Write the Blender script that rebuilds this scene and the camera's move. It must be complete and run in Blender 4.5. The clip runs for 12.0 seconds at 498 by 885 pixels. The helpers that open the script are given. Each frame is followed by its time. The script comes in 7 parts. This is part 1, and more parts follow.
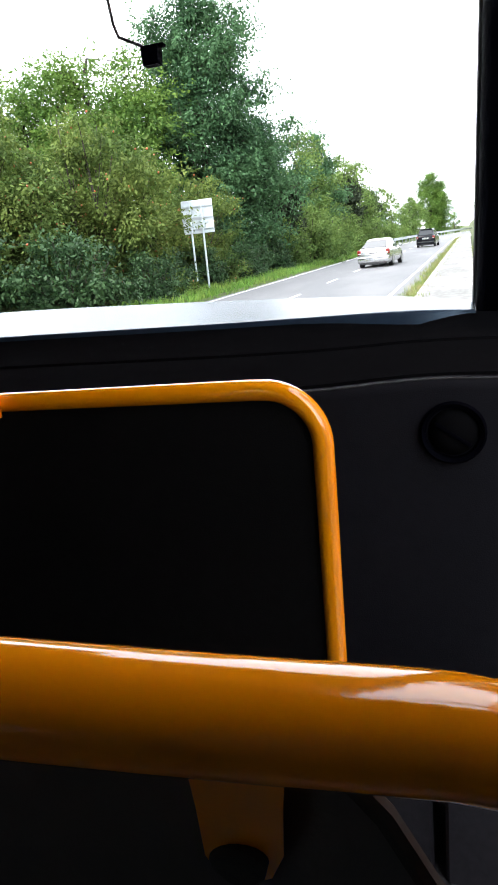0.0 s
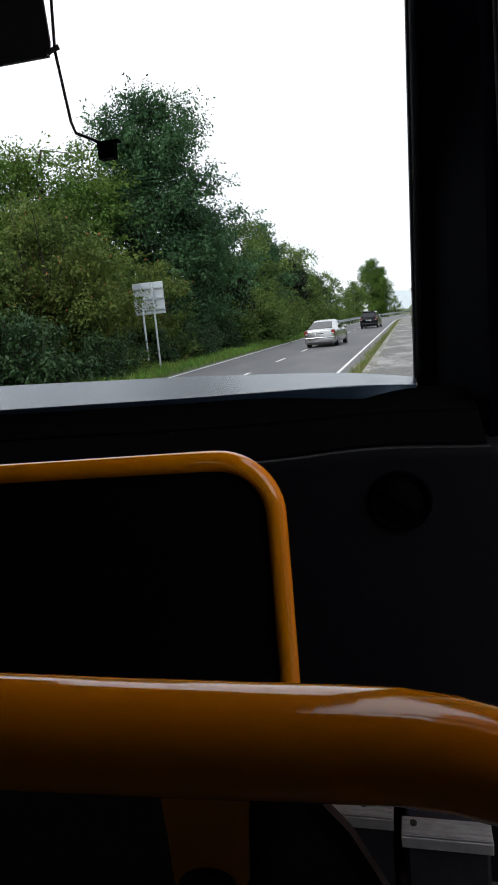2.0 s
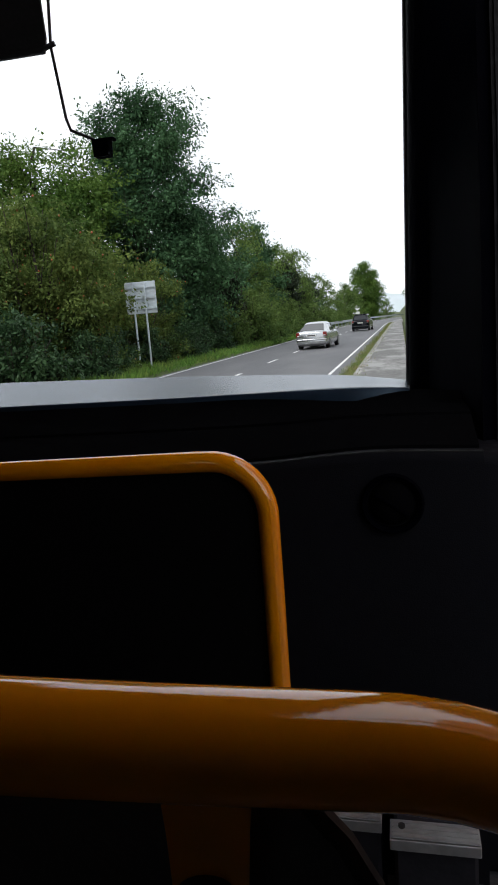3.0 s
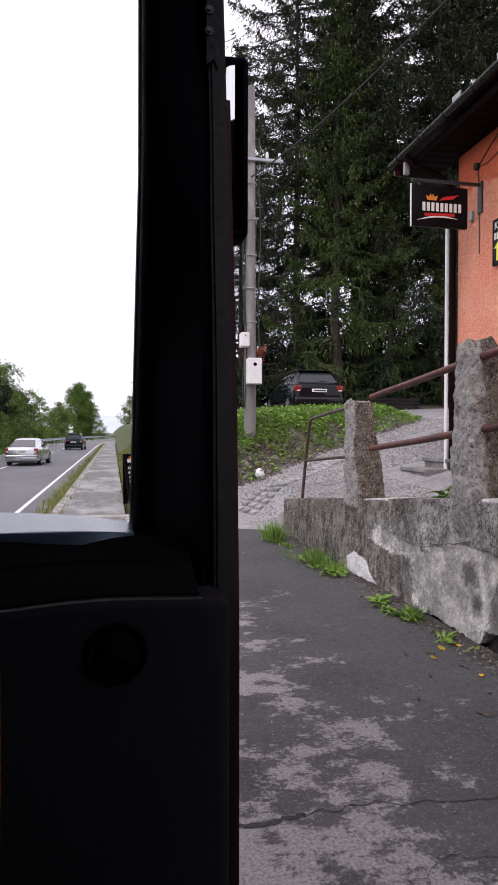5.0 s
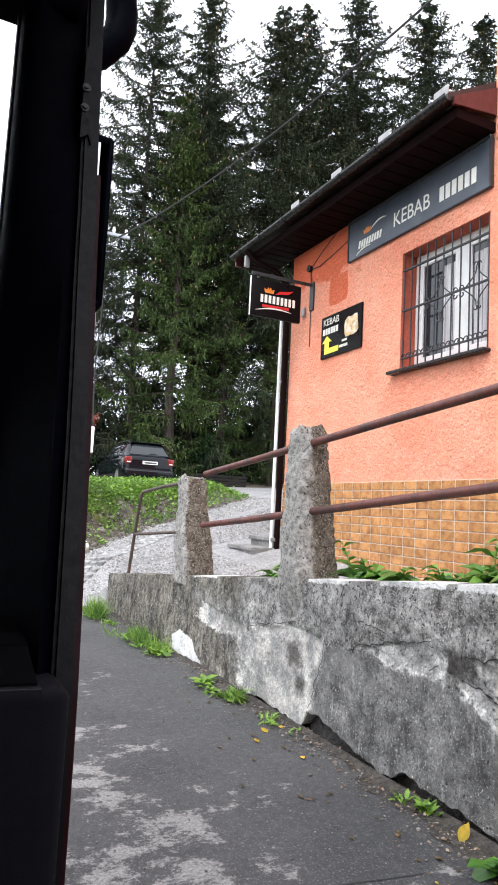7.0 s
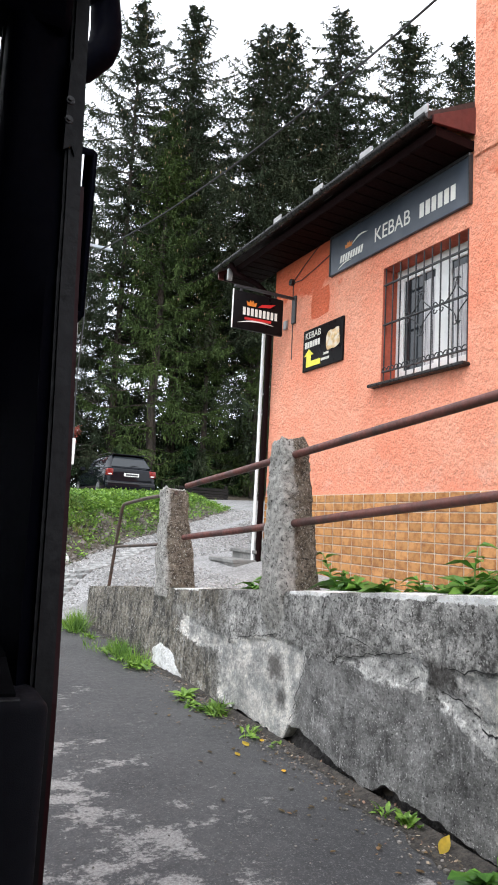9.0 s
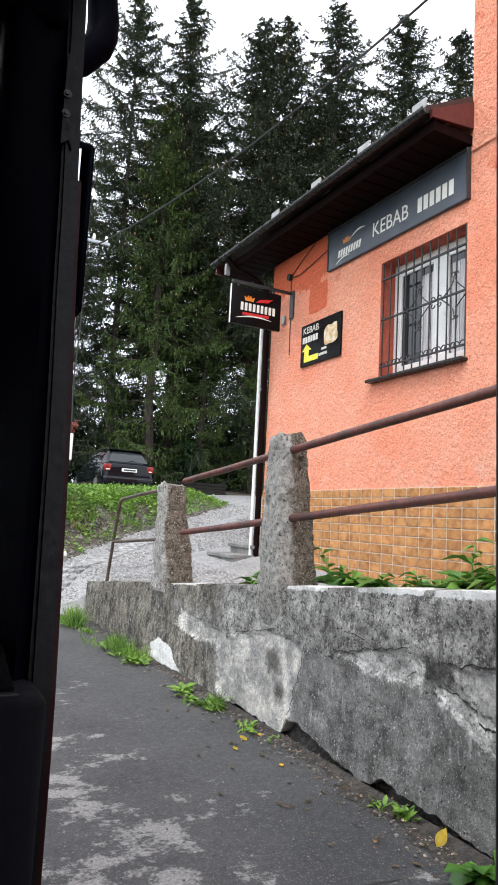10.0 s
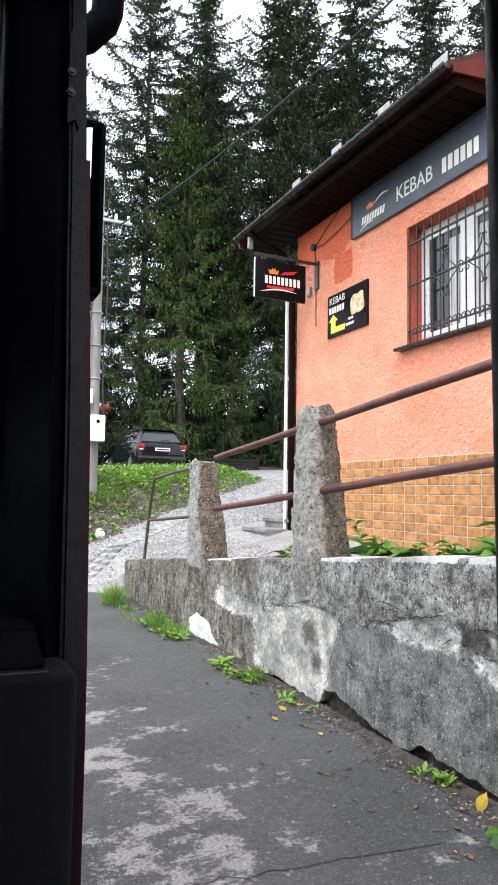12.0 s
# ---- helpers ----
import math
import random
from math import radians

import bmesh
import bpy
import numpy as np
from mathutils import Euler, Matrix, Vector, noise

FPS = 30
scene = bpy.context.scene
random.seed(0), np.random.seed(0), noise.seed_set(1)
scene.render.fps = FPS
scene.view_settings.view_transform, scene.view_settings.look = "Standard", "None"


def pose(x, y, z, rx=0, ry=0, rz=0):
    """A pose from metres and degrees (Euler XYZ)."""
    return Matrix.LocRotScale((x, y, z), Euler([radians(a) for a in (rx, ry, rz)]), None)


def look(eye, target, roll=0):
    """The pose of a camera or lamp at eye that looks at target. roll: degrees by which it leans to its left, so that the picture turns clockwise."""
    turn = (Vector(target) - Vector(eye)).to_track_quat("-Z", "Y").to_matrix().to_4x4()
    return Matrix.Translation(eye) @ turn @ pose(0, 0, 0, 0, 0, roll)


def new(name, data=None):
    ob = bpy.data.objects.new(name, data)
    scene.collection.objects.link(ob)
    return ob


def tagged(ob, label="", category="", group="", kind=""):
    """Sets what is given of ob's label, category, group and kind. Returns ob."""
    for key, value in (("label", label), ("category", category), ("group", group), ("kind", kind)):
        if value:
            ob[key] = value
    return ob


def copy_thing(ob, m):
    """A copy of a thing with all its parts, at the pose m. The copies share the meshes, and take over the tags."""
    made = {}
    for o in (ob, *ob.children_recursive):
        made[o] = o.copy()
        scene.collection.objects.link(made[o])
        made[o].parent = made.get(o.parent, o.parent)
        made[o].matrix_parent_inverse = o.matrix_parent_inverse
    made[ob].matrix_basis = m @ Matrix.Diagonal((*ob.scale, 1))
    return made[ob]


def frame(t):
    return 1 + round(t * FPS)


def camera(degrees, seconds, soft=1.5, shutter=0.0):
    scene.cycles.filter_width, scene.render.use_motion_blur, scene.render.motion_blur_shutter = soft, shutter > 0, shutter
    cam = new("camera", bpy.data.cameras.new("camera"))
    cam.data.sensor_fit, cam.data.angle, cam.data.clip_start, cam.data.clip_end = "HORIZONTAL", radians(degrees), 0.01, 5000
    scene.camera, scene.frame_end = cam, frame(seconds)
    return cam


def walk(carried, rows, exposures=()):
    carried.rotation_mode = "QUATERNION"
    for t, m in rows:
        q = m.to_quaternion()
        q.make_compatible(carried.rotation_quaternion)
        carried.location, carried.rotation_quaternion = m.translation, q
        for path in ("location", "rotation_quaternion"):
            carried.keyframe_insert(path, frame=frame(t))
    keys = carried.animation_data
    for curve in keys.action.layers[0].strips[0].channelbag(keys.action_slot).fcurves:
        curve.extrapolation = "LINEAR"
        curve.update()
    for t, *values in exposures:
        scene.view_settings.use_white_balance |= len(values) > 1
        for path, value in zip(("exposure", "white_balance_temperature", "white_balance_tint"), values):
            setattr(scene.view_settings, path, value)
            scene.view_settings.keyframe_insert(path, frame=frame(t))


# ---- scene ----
cam = camera(40.6, 12.0, 1.8)
PATH = [
    (0, (0.15, 0.454, 1.363), (-0.473, 2.271, 0.806), -5.7),
    (0.5, (0.148, 0.435, 1.359), (-0.364, 2.317, 0.916), -4.3),
    (1, (0.15, 0.432, 1.358), (-0.337, 2.321, 0.918), -4.9),
    (1.5, (0.153, 0.429, 1.357), (-0.316, 2.332, 0.96), -5.4),
    (2, (0.154, 0.426, 1.36), (-0.325, 2.336, 1.01), -5.3),
    (2.5, (0.153, 0.426, 1.359), (-0.315, 2.337, 1.003), -4.5),
    (2.7, (0.151, 0.425, 1.36), (-0.311, 2.339, 1.006), -4.4),
    (4.5, (0.14, 0.463, 1.359), (0.196, 2.439, 1.055), -1.8),
    (4.9, (0.111, 0.38, 1.407), (0.469, 2.344, 1.299), 0.1),
    (5, (0.115, 0.386, 1.422), (0.511, 2.347, 1.394), 0.2),
    (5.5, (0.063, 0.404, 1.437), (0.657, 2.305, 1.622), 2.6),
    (6, (0.059, 0.426, 1.433), (0.842, 2.256, 1.624), 3.2),
    (6.5, (0.057, 0.425, 1.434), (0.892, 2.232, 1.623), 3.1),
    (7, (0.06, 0.42, 1.433), (0.926, 2.212, 1.636), 3.0),
    (7.5, (0.061, 0.418, 1.432), (0.96, 2.19, 1.659), 2.9),
    (9.5, (0.058, 0.413, 1.426), (0.97, 2.177, 1.669), 3.0),
    (10, (0.058, 0.413, 1.427), (0.975, 2.176, 1.656), 3.0),
    (10.5, (0.058, 0.415, 1.425), (0.974, 2.178, 1.653), 3.0),
    (11, (0.061, 0.411, 1.428), (0.97, 2.18, 1.647), 2.7),
    (11.5, (0.073, 0.408, 1.427), (0.948, 2.196, 1.62), 1.9),
    (12, (0.088, 0.404, 1.426), (0.923, 2.214, 1.578), 0.9),
]
walk(cam, [(t, look(eye, target, roll)) for t, eye, target, roll in PATH], exposures=[(0, 2.3, 6500, 10), (0.2, 1.9, 6500, 10), (0.5, 1.28, 6500, 10), (1, 0.75, 6500, 10), (1.5, 0.55, 6500, 10), (2.7, 0.4, 6500, 10), (4.4, 0.7, 6500, 17), (4.8, 0.5, 6475, 22), (5, 0.55, 6560, 25), (5.5, 0.55, 6620, 23), (6, 1.2, 6580, 20), (6.5, 1.5, 6450, 16), (7, 1.5, 6400, 13), (7.7, 1.4, 6386, 11), (9.5, 1.25, 6400, 11), (11, 1.25, 6400, 10), (12, 1.6, 6400, 11)])

# ---- world, sun, exposure ----
world = bpy.data.worlds.new("overcast_sky")
scene.world = world
world.use_nodes = True
wn, wl = world.node_tree.nodes, world.node_tree.links
wn.clear()
sky = wn.new("ShaderNodeTexSky")
sky.sky_type, sky.sun_disc = "NISHITA", False
sky.sun_elevation, sky.sun_rotation = radians(50), radians(200)
sky_gain = wn.new("ShaderNodeVectorMath")
sky_gain.operation, sky_gain.inputs[1].default_value = "MULTIPLY", (0.1, 0.1, 0.1)
wl.new(sky.outputs[0], sky_gain.inputs[0])
cloud_coord = wn.new("ShaderNodeTexCoord")
cloud = wn.new("ShaderNodeTexNoise")
cloud.inputs["Scale"].default_value, cloud.inputs["Detail"].default_value = 2.2, 4
wl.new(cloud_coord.outputs["Generated"], cloud.inputs["Vector"])
cloud_ramp = wn.new("ShaderNodeValToRGB")
cloud_ramp.color_ramp.elements[0].position, cloud_ramp.color_ramp.elements[0].color = 0.3, (0.82, 0.885, 0.96, 1)
cloud_ramp.color_ramp.elements[1].position, cloud_ramp.color_ramp.elements[1].color = 0.7, (1.055, 1.08, 1.11, 1)
wl.new(cloud.outputs[0], cloud_ramp.inputs[0])
veil = wn.new("ShaderNodeMix")
veil.data_type = "RGBA"
veil.inputs["Factor"].default_value = 0.9
wl.new(sky_gain.outputs[0], veil.inputs["A"])
wl.new(cloud_ramp.outputs[0], veil.inputs["B"])
back = wn.new("ShaderNodeBackground")
back.inputs["Strength"].default_value = 1.0
wl.new(veil.outputs["Result"], back.inputs["Color"])
wout = wn.new("ShaderNodeOutputWorld")
wl.new(back.outputs[0], wout.inputs[0])
sun = new("sun", bpy.data.lights.new("sun", "SUN"))
sun.data.energy, sun.data.angle, sun.data.color = 1.0, radians(25), (1.0, 0.99, 0.97)
sun.matrix_basis = look((-12, -10, 24), (0, 6, 0))


# ---- materials ----
def mat(name, base, second=None, var=0.25, scale=9.0, mix_scale=1.2, lo=0.45, hi=0.62, rough=0.75, rvar=0.12, bump=0.25, bscale=60.0,
        metal=0.0, coat=0.0, rnd=0.0, island=0.0, spec=0.5, trans=0.0, stretch=(1, 1, 1), detail=6.0, mix_rough=0.5, bdist=0.012, speck=0.0):
    m = bpy.data.materials.new(name)
    m.use_nodes = True
    n, l = m.node_tree.nodes, m.node_tree.links
    b = n["Principled BSDF"]
    co = n.new("ShaderNodeTexCoord")
    mp = n.new("ShaderNodeMapping")
    mp.inputs["Scale"].default_value = stretch
    l.new(co.outputs["Object"], mp.inputs[0])

    def noise_node(s, d, r=0.5):
        t = n.new("ShaderNodeTexNoise")
        t.inputs["Scale"].default_value, t.inputs["Detail"].default_value = s, d
        t.inputs["Roughness"].default_value = r
        l.new(mp.outputs[0], t.inputs["Vector"])
        return t.outputs[0]

    def mixed(fac, a, c):
        x = n.new("ShaderNodeMix")
        x.data_type = "RGBA"
        for sock, v in ((x.inputs["Factor"], fac), (x.inputs["A"], a), (x.inputs["B"], c)):
            if isinstance(v, bpy.types.NodeSocket):
                l.new(v, sock)
            else:
                sock.default_value = v if isinstance(v, float) else (*v[:3], 1)
        return x.outputs["Result"]

    def ranged(v, a0, a1, b0, b1):
        r = n.new("ShaderNodeMapRange")
        r.inputs[1].default_value, r.inputs[2].default_value, r.inputs[3].default_value, r.inputs[4].default_value = a0, a1, b0, b1
        l.new(v, r.inputs[0])
        return r.outputs[0]

    fine = noise_node(scale, detail)
    dark = tuple(c * (1 - var) for c in base)
    light = tuple(min(1, c * (1 + var)) for c in base)
    col = mixed(ranged(fine, 0.3, 0.7, 0, 1), dark, light)
    if second:
        big = noise_node(mix_scale, 8.0, mix_rough)
        col = mixed(ranged(big, lo, hi, 0, 1), col, second)

    def toned(c, v, amount):
        hsv = n.new("ShaderNodeHueSaturation")
        l.new(ranged(v, 0.3, 0.7, 1 - amount, 1 + amount), hsv.inputs["Value"])
        l.new(c, hsv.inputs["Color"])
        return hsv.outputs[0]

    if speck:
        col = toned(col, noise_node(95.0, 3.0, 0.6), speck)
    for amount, node, out in ((rnd, "ShaderNodeObjectInfo", "Random"), (island, "ShaderNodeNewGeometry", "Random Per Island")):
        if amount:
            info = n.new(node)
            hsv = n.new("ShaderNodeHueSaturation")
            l.new(ranged(info.outputs[out], 0, 1, 1 - amount, 1 + amount), hsv.inputs["Value"])
            l.new(ranged(info.outputs[out], 0, 1, 0.5 + 0.03 * amount, 0.5 - 0.03 * amount), hsv.inputs["Hue"])
            l.new(col, hsv.inputs["Color"])
            col = hsv.outputs[0]
    l.new(col, b.inputs["Base Color"])
    l.new(ranged(noise_node(scale * 1.7, 3.0), 0.3, 0.7, max(0.02, rough - rvar), min(1, rough + rvar)), b.inputs["Roughness"])
    b.inputs["Metallic"].default_value = metal
    b.inputs["Coat Weight"].default_value = coat
    b.inputs["Specular IOR Level"].default_value = spec
    if bump:
        bp = n.new("ShaderNodeBump")
        bp.inputs["Strength"].default_value, bp.inputs["Distance"].default_value = min(1, bump), bdist
        l.new(noise_node(bscale, 4.0), bp.inputs["Height"])
        l.new(bp.outputs[0], b.inputs["Normal"])
    if trans:
        tr = n.new("ShaderNodeBsdfTranslucent")
        l.new(col, tr.inputs["Color"])
        ms = n.new("ShaderNodeMixShader")
        ms.inputs[0].default_value = trans
        l.new(b.outputs[0], ms.inputs[1])
        l.new(tr.outputs[0], ms.inputs[2])
        l.new(ms.outputs[0], n["Material Output"].inputs[0])
    return m


def glass_mat(name, tint=(1, 1, 1), rough=0.0):
    m = bpy.data.materials.new(name)
    m.use_nodes = True
    b = m.node_tree.nodes["Principled BSDF"]
    b.inputs["Base Color"].default_value = (*tint, 1)
    b.inputs["Transmission Weight"].default_value, b.inputs["Roughness"].default_value, b.inputs["IOR"].default_value = 1.0, rough, 1.0
    return m


class Graph:
    """Short names for the nodes of one material in object space."""

    def __init__(self, name):
        self.m = bpy.data.materials.new(name)
        self.m.use_nodes = True
        self.n, self.l = self.m.node_tree.nodes, self.m.node_tree.links
        self.bsdf = self.n["Principled BSDF"]
        self.co = self.n.new("ShaderNodeTexCoord").outputs["Object"]

    def put(self, sock, v):
        if isinstance(v, bpy.types.NodeSocket):
            self.l.new(v, sock)
        elif isinstance(v, (int, float)):
            sock.default_value = float(v)
        else:
            sock.default_value = (*v, 1) if len(v) == 3 and sock.type == "RGBA" else v

    def scaled(self, v, vec=None):
        m = self.n.new("ShaderNodeVectorMath")
        m.operation = "MULTIPLY"
        self.put(m.inputs[0], vec or self.co)
        m.inputs[1].default_value = v
        return m.outputs[0]

    def moved(self, vec, v):
        m = self.n.new("ShaderNodeVectorMath")
        self.put(m.inputs[0], vec)
        self.put(m.inputs[1], v)
        return m.outputs[0]

    def noise(self, scale, detail=6.0, rough=0.6, vec=None):
        t = self.n.new("ShaderNodeTexNoise")
        t.inputs["Scale"].default_value, t.inputs["Detail"].default_value, t.inputs["Roughness"].default_value = scale, detail, rough
        self.put(t.inputs["Vector"], vec or self.co)
        return t.outputs[0]

    def cells(self, scale, vec=None, out="Color"):
        t = self.n.new("ShaderNodeTexVoronoi")
        t.inputs["Scale"].default_value = scale
        self.put(t.inputs["Vector"], vec or self.co)
        return t.outputs[out]

    def ranged(self, v, a0, a1, b0=0.0, b1=1.0):
        r = self.n.new("ShaderNodeMapRange")
        for k, x in enumerate((v, a0, a1, b0, b1)):
            self.put(r.inputs[k], x)
        return r.outputs[0]

    def math(self, op, a, b=0.0):
        m = self.n.new("ShaderNodeMath")
        m.operation = op
        self.put(m.inputs[0], a)
        self.put(m.inputs[1], b)
        return m.outputs[0]

    def mix(self, fac, a, b):
        x = self.n.new("ShaderNodeMix")
        x.data_type = "RGBA"
        for sock, v in ((x.inputs["Factor"], fac), (x.inputs["A"], a), (x.inputs["B"], b)):
            self.put(sock, v)
        return x.outputs["Result"]

    def value(self, col, v):
        h = self.n.new("ShaderNodeHueSaturation")
        self.put(h.inputs["Value"], v)
        self.put(h.inputs["Color"], col)
        return h.outputs[0]

    def mask(self, name, ragged, width=0.006):
        """Inside a region whose signed distance the mesh carries under this name, with a ragged edge."""
        a = self.n.new("ShaderNodeAttribute")
        a.attribute_name = name
        return self.ranged(self.math("ADD", a.outputs["Fac"], ragged), -width, width)

    def axis(self, k):
        s = self.n.new("ShaderNodeSeparateXYZ")
        self.put(s.inputs[0], self.co)
        return s.outputs[k]

    def random(self):
        return self.n.new("ShaderNodeObjectInfo").outputs["Random"]

    def done(self, col, rough, bumps=(), spec=0.5):
        self.put(self.bsdf.inputs["Base Color"], col)
        self.put(self.bsdf.inputs["Roughness"], rough)
        self.put(self.bsdf.inputs["Specular IOR Level"], spec)
        last = None
        for height, strength, dist in bumps:
            b = self.n.new("ShaderNodeBump")
            self.put(b.inputs["Strength"], strength)
            b.inputs["Distance"].default_value = dist
            self.l.new(height, b.inputs["Height"])
            if last:
                self.l.new(last, b.inputs["Normal"])
            last = b.outputs[0]
        if last:
            self.l.new(last, self.bsdf.inputs["Normal"])
        return self.m


def wall_render():
    g = Graph("weathered_wall_render")
    rag = g.ranged(g.noise(20, 8, 0.7), 0.25, 0.75, -0.045, 0.045)
    wide = g.ranged(g.noise(7, 8, 0.7), 0.25, 0.75, -0.1, 0.1)
    fine = g.noise(60, 8, 0.75)
    col = g.mix(g.ranged(g.noise(11, 12, 0.8), 0.41, 0.6), (0.1, 0.096, 0.09), (0.54, 0.526, 0.5))
    col = g.mix(g.ranged(g.noise(38, 6, 0.7), 0.56, 0.6), col, (0.06, 0.057, 0.053))
    col = g.mix(g.ranged(g.noise(75, 4, 0.6), 0.57, 0.62), col, (0.5, 0.49, 0.465))
    drip = g.noise(1.0, 8, 0.75, g.scaled((9, 9, 2.2)))
    col = g.mix(g.ranged(drip, 0.56, 0.66, 0, 0.85), col, (0.05, 0.047, 0.044))
    moss = g.math("ADD", g.math("MULTIPLY", g.noise(1.0, 8, 0.75, g.scaled((15, 15, 3.2))), 0.5), g.math("MULTIPLY", g.noise(5, 10, 0.75), 0.5))
    damp = g.mix(g.ranged(moss, 0.44, 0.54), (0.024, 0.021, 0.016), (0.25, 0.22, 0.17))
    damp = g.mix(g.ranged(moss, 0.55, 0.6), damp, (0.42, 0.41, 0.385))
    damp = g.mix(g.ranged(g.noise(33, 8, 0.75), 0.54, 0.58), damp, (0.028, 0.026, 0.021))
    damp = g.mix(g.ranged(g.noise(41, 6, 0.7), 0.57, 0.61), damp, (0.42, 0.405, 0.37))
    col = g.mix(g.math("MULTIPLY", g.mask("mossy", wide, 0.12), 0.85), col, damp)
    low = g.mix(g.ranged(g.noise(5, 10, 0.7), 0.36, 0.64), (0.075, 0.073, 0.07), (0.27, 0.264, 0.254))
    low = g.mix(g.ranged(g.noise(1.0, 6, 0.7, g.scaled((22, 22, 3))), 0.56, 0.7, 0, 0.7), low, (0.42, 0.412, 0.398))
    low = g.mix(g.ranged(g.noise(95, 3, 0.6), 0.62, 0.66), low, (0.5, 0.49, 0.47))
    low = g.mix(g.ranged(g.noise(50, 5, 0.7), 0.6, 0.64), low, (0.035, 0.034, 0.033))
    col = g.mix(g.mask("low_coat", rag), col, low)
    old = g.mix(g.ranged(g.noise(12, 10, 0.7), 0.4, 0.6), (0.33, 0.324, 0.31), (0.66, 0.646, 0.618))
    old = g.mix(g.ranged(g.noise(45, 6, 0.7), 0.57, 0.62), old, (0.09, 0.087, 0.082))
    col = g.mix(g.mask("old_coat", rag), col, old)
    pale = g.mix(g.ranged(g.noise(5.5, 12, 0.78), 0.43, 0.58), (0.36, 0.358, 0.345), (0.76, 0.725, 0.67))
    pale = g.mix(g.ranged(g.noise(30, 6, 0.7), 0.62, 0.68), pale, (0.26, 0.25, 0.235))
    pale = g.mix(g.ranged(g.noise(80, 4, 0.6), 0.62, 0.66), pale, (0.8, 0.78, 0.745))
    col = g.mix(g.mask("pale_coat", rag), col, pale)
    col = g.mix(g.math("MULTIPLY", g.mask("damp_spot", rag, 0.03), 0.8), col, (0.062, 0.055, 0.05))
    lime = g.mix(g.ranged(g.noise(30, 8, 0.7), 0.56, 0.62), (0.85, 0.845, 0.83), (0.55, 0.54, 0.515))
    col = g.mix(g.mask("limewash", g.ranged(g.noise(28, 8, 0.75), 0.25, 0.75, -0.018, 0.018), 0.003), col, lime)
    col = g.value(col, g.ranged(fine, 0.28, 0.72, 0.6, 1.6))
    col = g.value(col, g.ranged(g.noise(3.0, 8, 0.7), 0.32, 0.68, 0.62, 1.4))
    smoothness = g.math("MULTIPLY", g.mask("low_coat", rag, 0.02), 0.35)
    return g.done(col, 0.92, ((g.noise(24, 12, 0.76), g.math("SUBTRACT", 1.0, smoothness), 0.055), (g.cells(150, None, "Distance"), 0.5, 0.004)), 0.3)


def post_concrete():
    g = Graph("rough_post_concrete")
    rag = g.ranged(g.noise(9, 10, 0.75), 0.25, 0.75, -0.6, 0.6)
    col = g.mix(g.ranged(g.noise(22, 12, 0.8), 0.38, 0.58), (0.24, 0.228, 0.208), (0.76, 0.735, 0.69))
    # brown bare aggregate, also darkened for the shaded near side of the post
    bare = g.mix(g.ranged(g.noise(20, 12, 0.8), 0.4, 0.6), (0.085, 0.066, 0.048), (0.36, 0.31, 0.245))
    bare = g.mix(g.ranged(g.noise(55, 5, 0.7), 0.58, 0.62), bare, (0.5, 0.45, 0.38))
    col = g.mix(g.mask("bare", rag, 0.25), col, bare)
    col = g.mix(g.ranged(g.noise(46, 6, 0.7), 0.57, 0.61), col, (0.045, 0.04, 0.035))
    col = g.mix(g.ranged(g.noise(70, 4, 0.6), 0.6, 0.64), col, (0.7, 0.675, 0.625))
    return g.done(col, 0.95, ((g.noise(24, 12, 0.78), 1.0, 0.1), (g.cells(120, None, "Distance"), 0.5, 0.006)), 0.25)


def old_asphalt():
    g = Graph("old_asphalt")
    grain = g.cells(170)
    dark = g.mix(g.ranged(g.noise(1.2, 6, 0.6), 0.35, 0.65), (0.04, 0.039, 0.041), (0.068, 0.066, 0.067))
    dark = g.mix(g.ranged(grain, 0.72, 0.95, 0, 0.7), dark, (0.15, 0.147, 0.143))
    dark = g.mix(g.ranged(g.noise(55, 5, 0.75), 0.58, 0.64), dark, (0.19, 0.185, 0.178))
    pale = g.mix(g.ranged(g.noise(70, 8, 0.75), 0.36, 0.64), (0.12, 0.114, 0.11), (0.36, 0.345, 0.332))
    # the pale skin of the old surface survives beside the kerb and breaks up away from it
    far = g.math("ADD", g.ranged(g.axis(0), 0.7, 1.9, 0.085, -0.16), g.ranged(g.axis(1), 2.6, 7.0, 0.02, -0.05))
    skin = g.math("ADD", g.noise(2.1, 4, 0.6), far)
    blots = g.math("ADD", g.math("MULTIPLY", skin, 0.5), g.math("MULTIPLY", g.noise(8, 6, 0.65, g.scaled((0.8, 1.2, 1))), 0.3))
    crumble = g.math("ADD", blots, g.math("MULTIPLY", g.noise(36, 8, 0.75), 0.26))
    col = g.mix(g.ranged(crumble, 0.54, 0.575), dark, pale)
    col = g.mix(g.ranged(g.noise(3.2, 8, 0.7), 0.66, 0.72, 0, 0.6), col, (0.03, 0.029, 0.029))
    return g.done(col, g.ranged(g.noise(20, 4), 0.3, 0.7, 0.6, 0.85), ((grain, 0.55, 0.004), (g.noise(9, 10, 0.75), 0.5, 0.01)), 0.4)


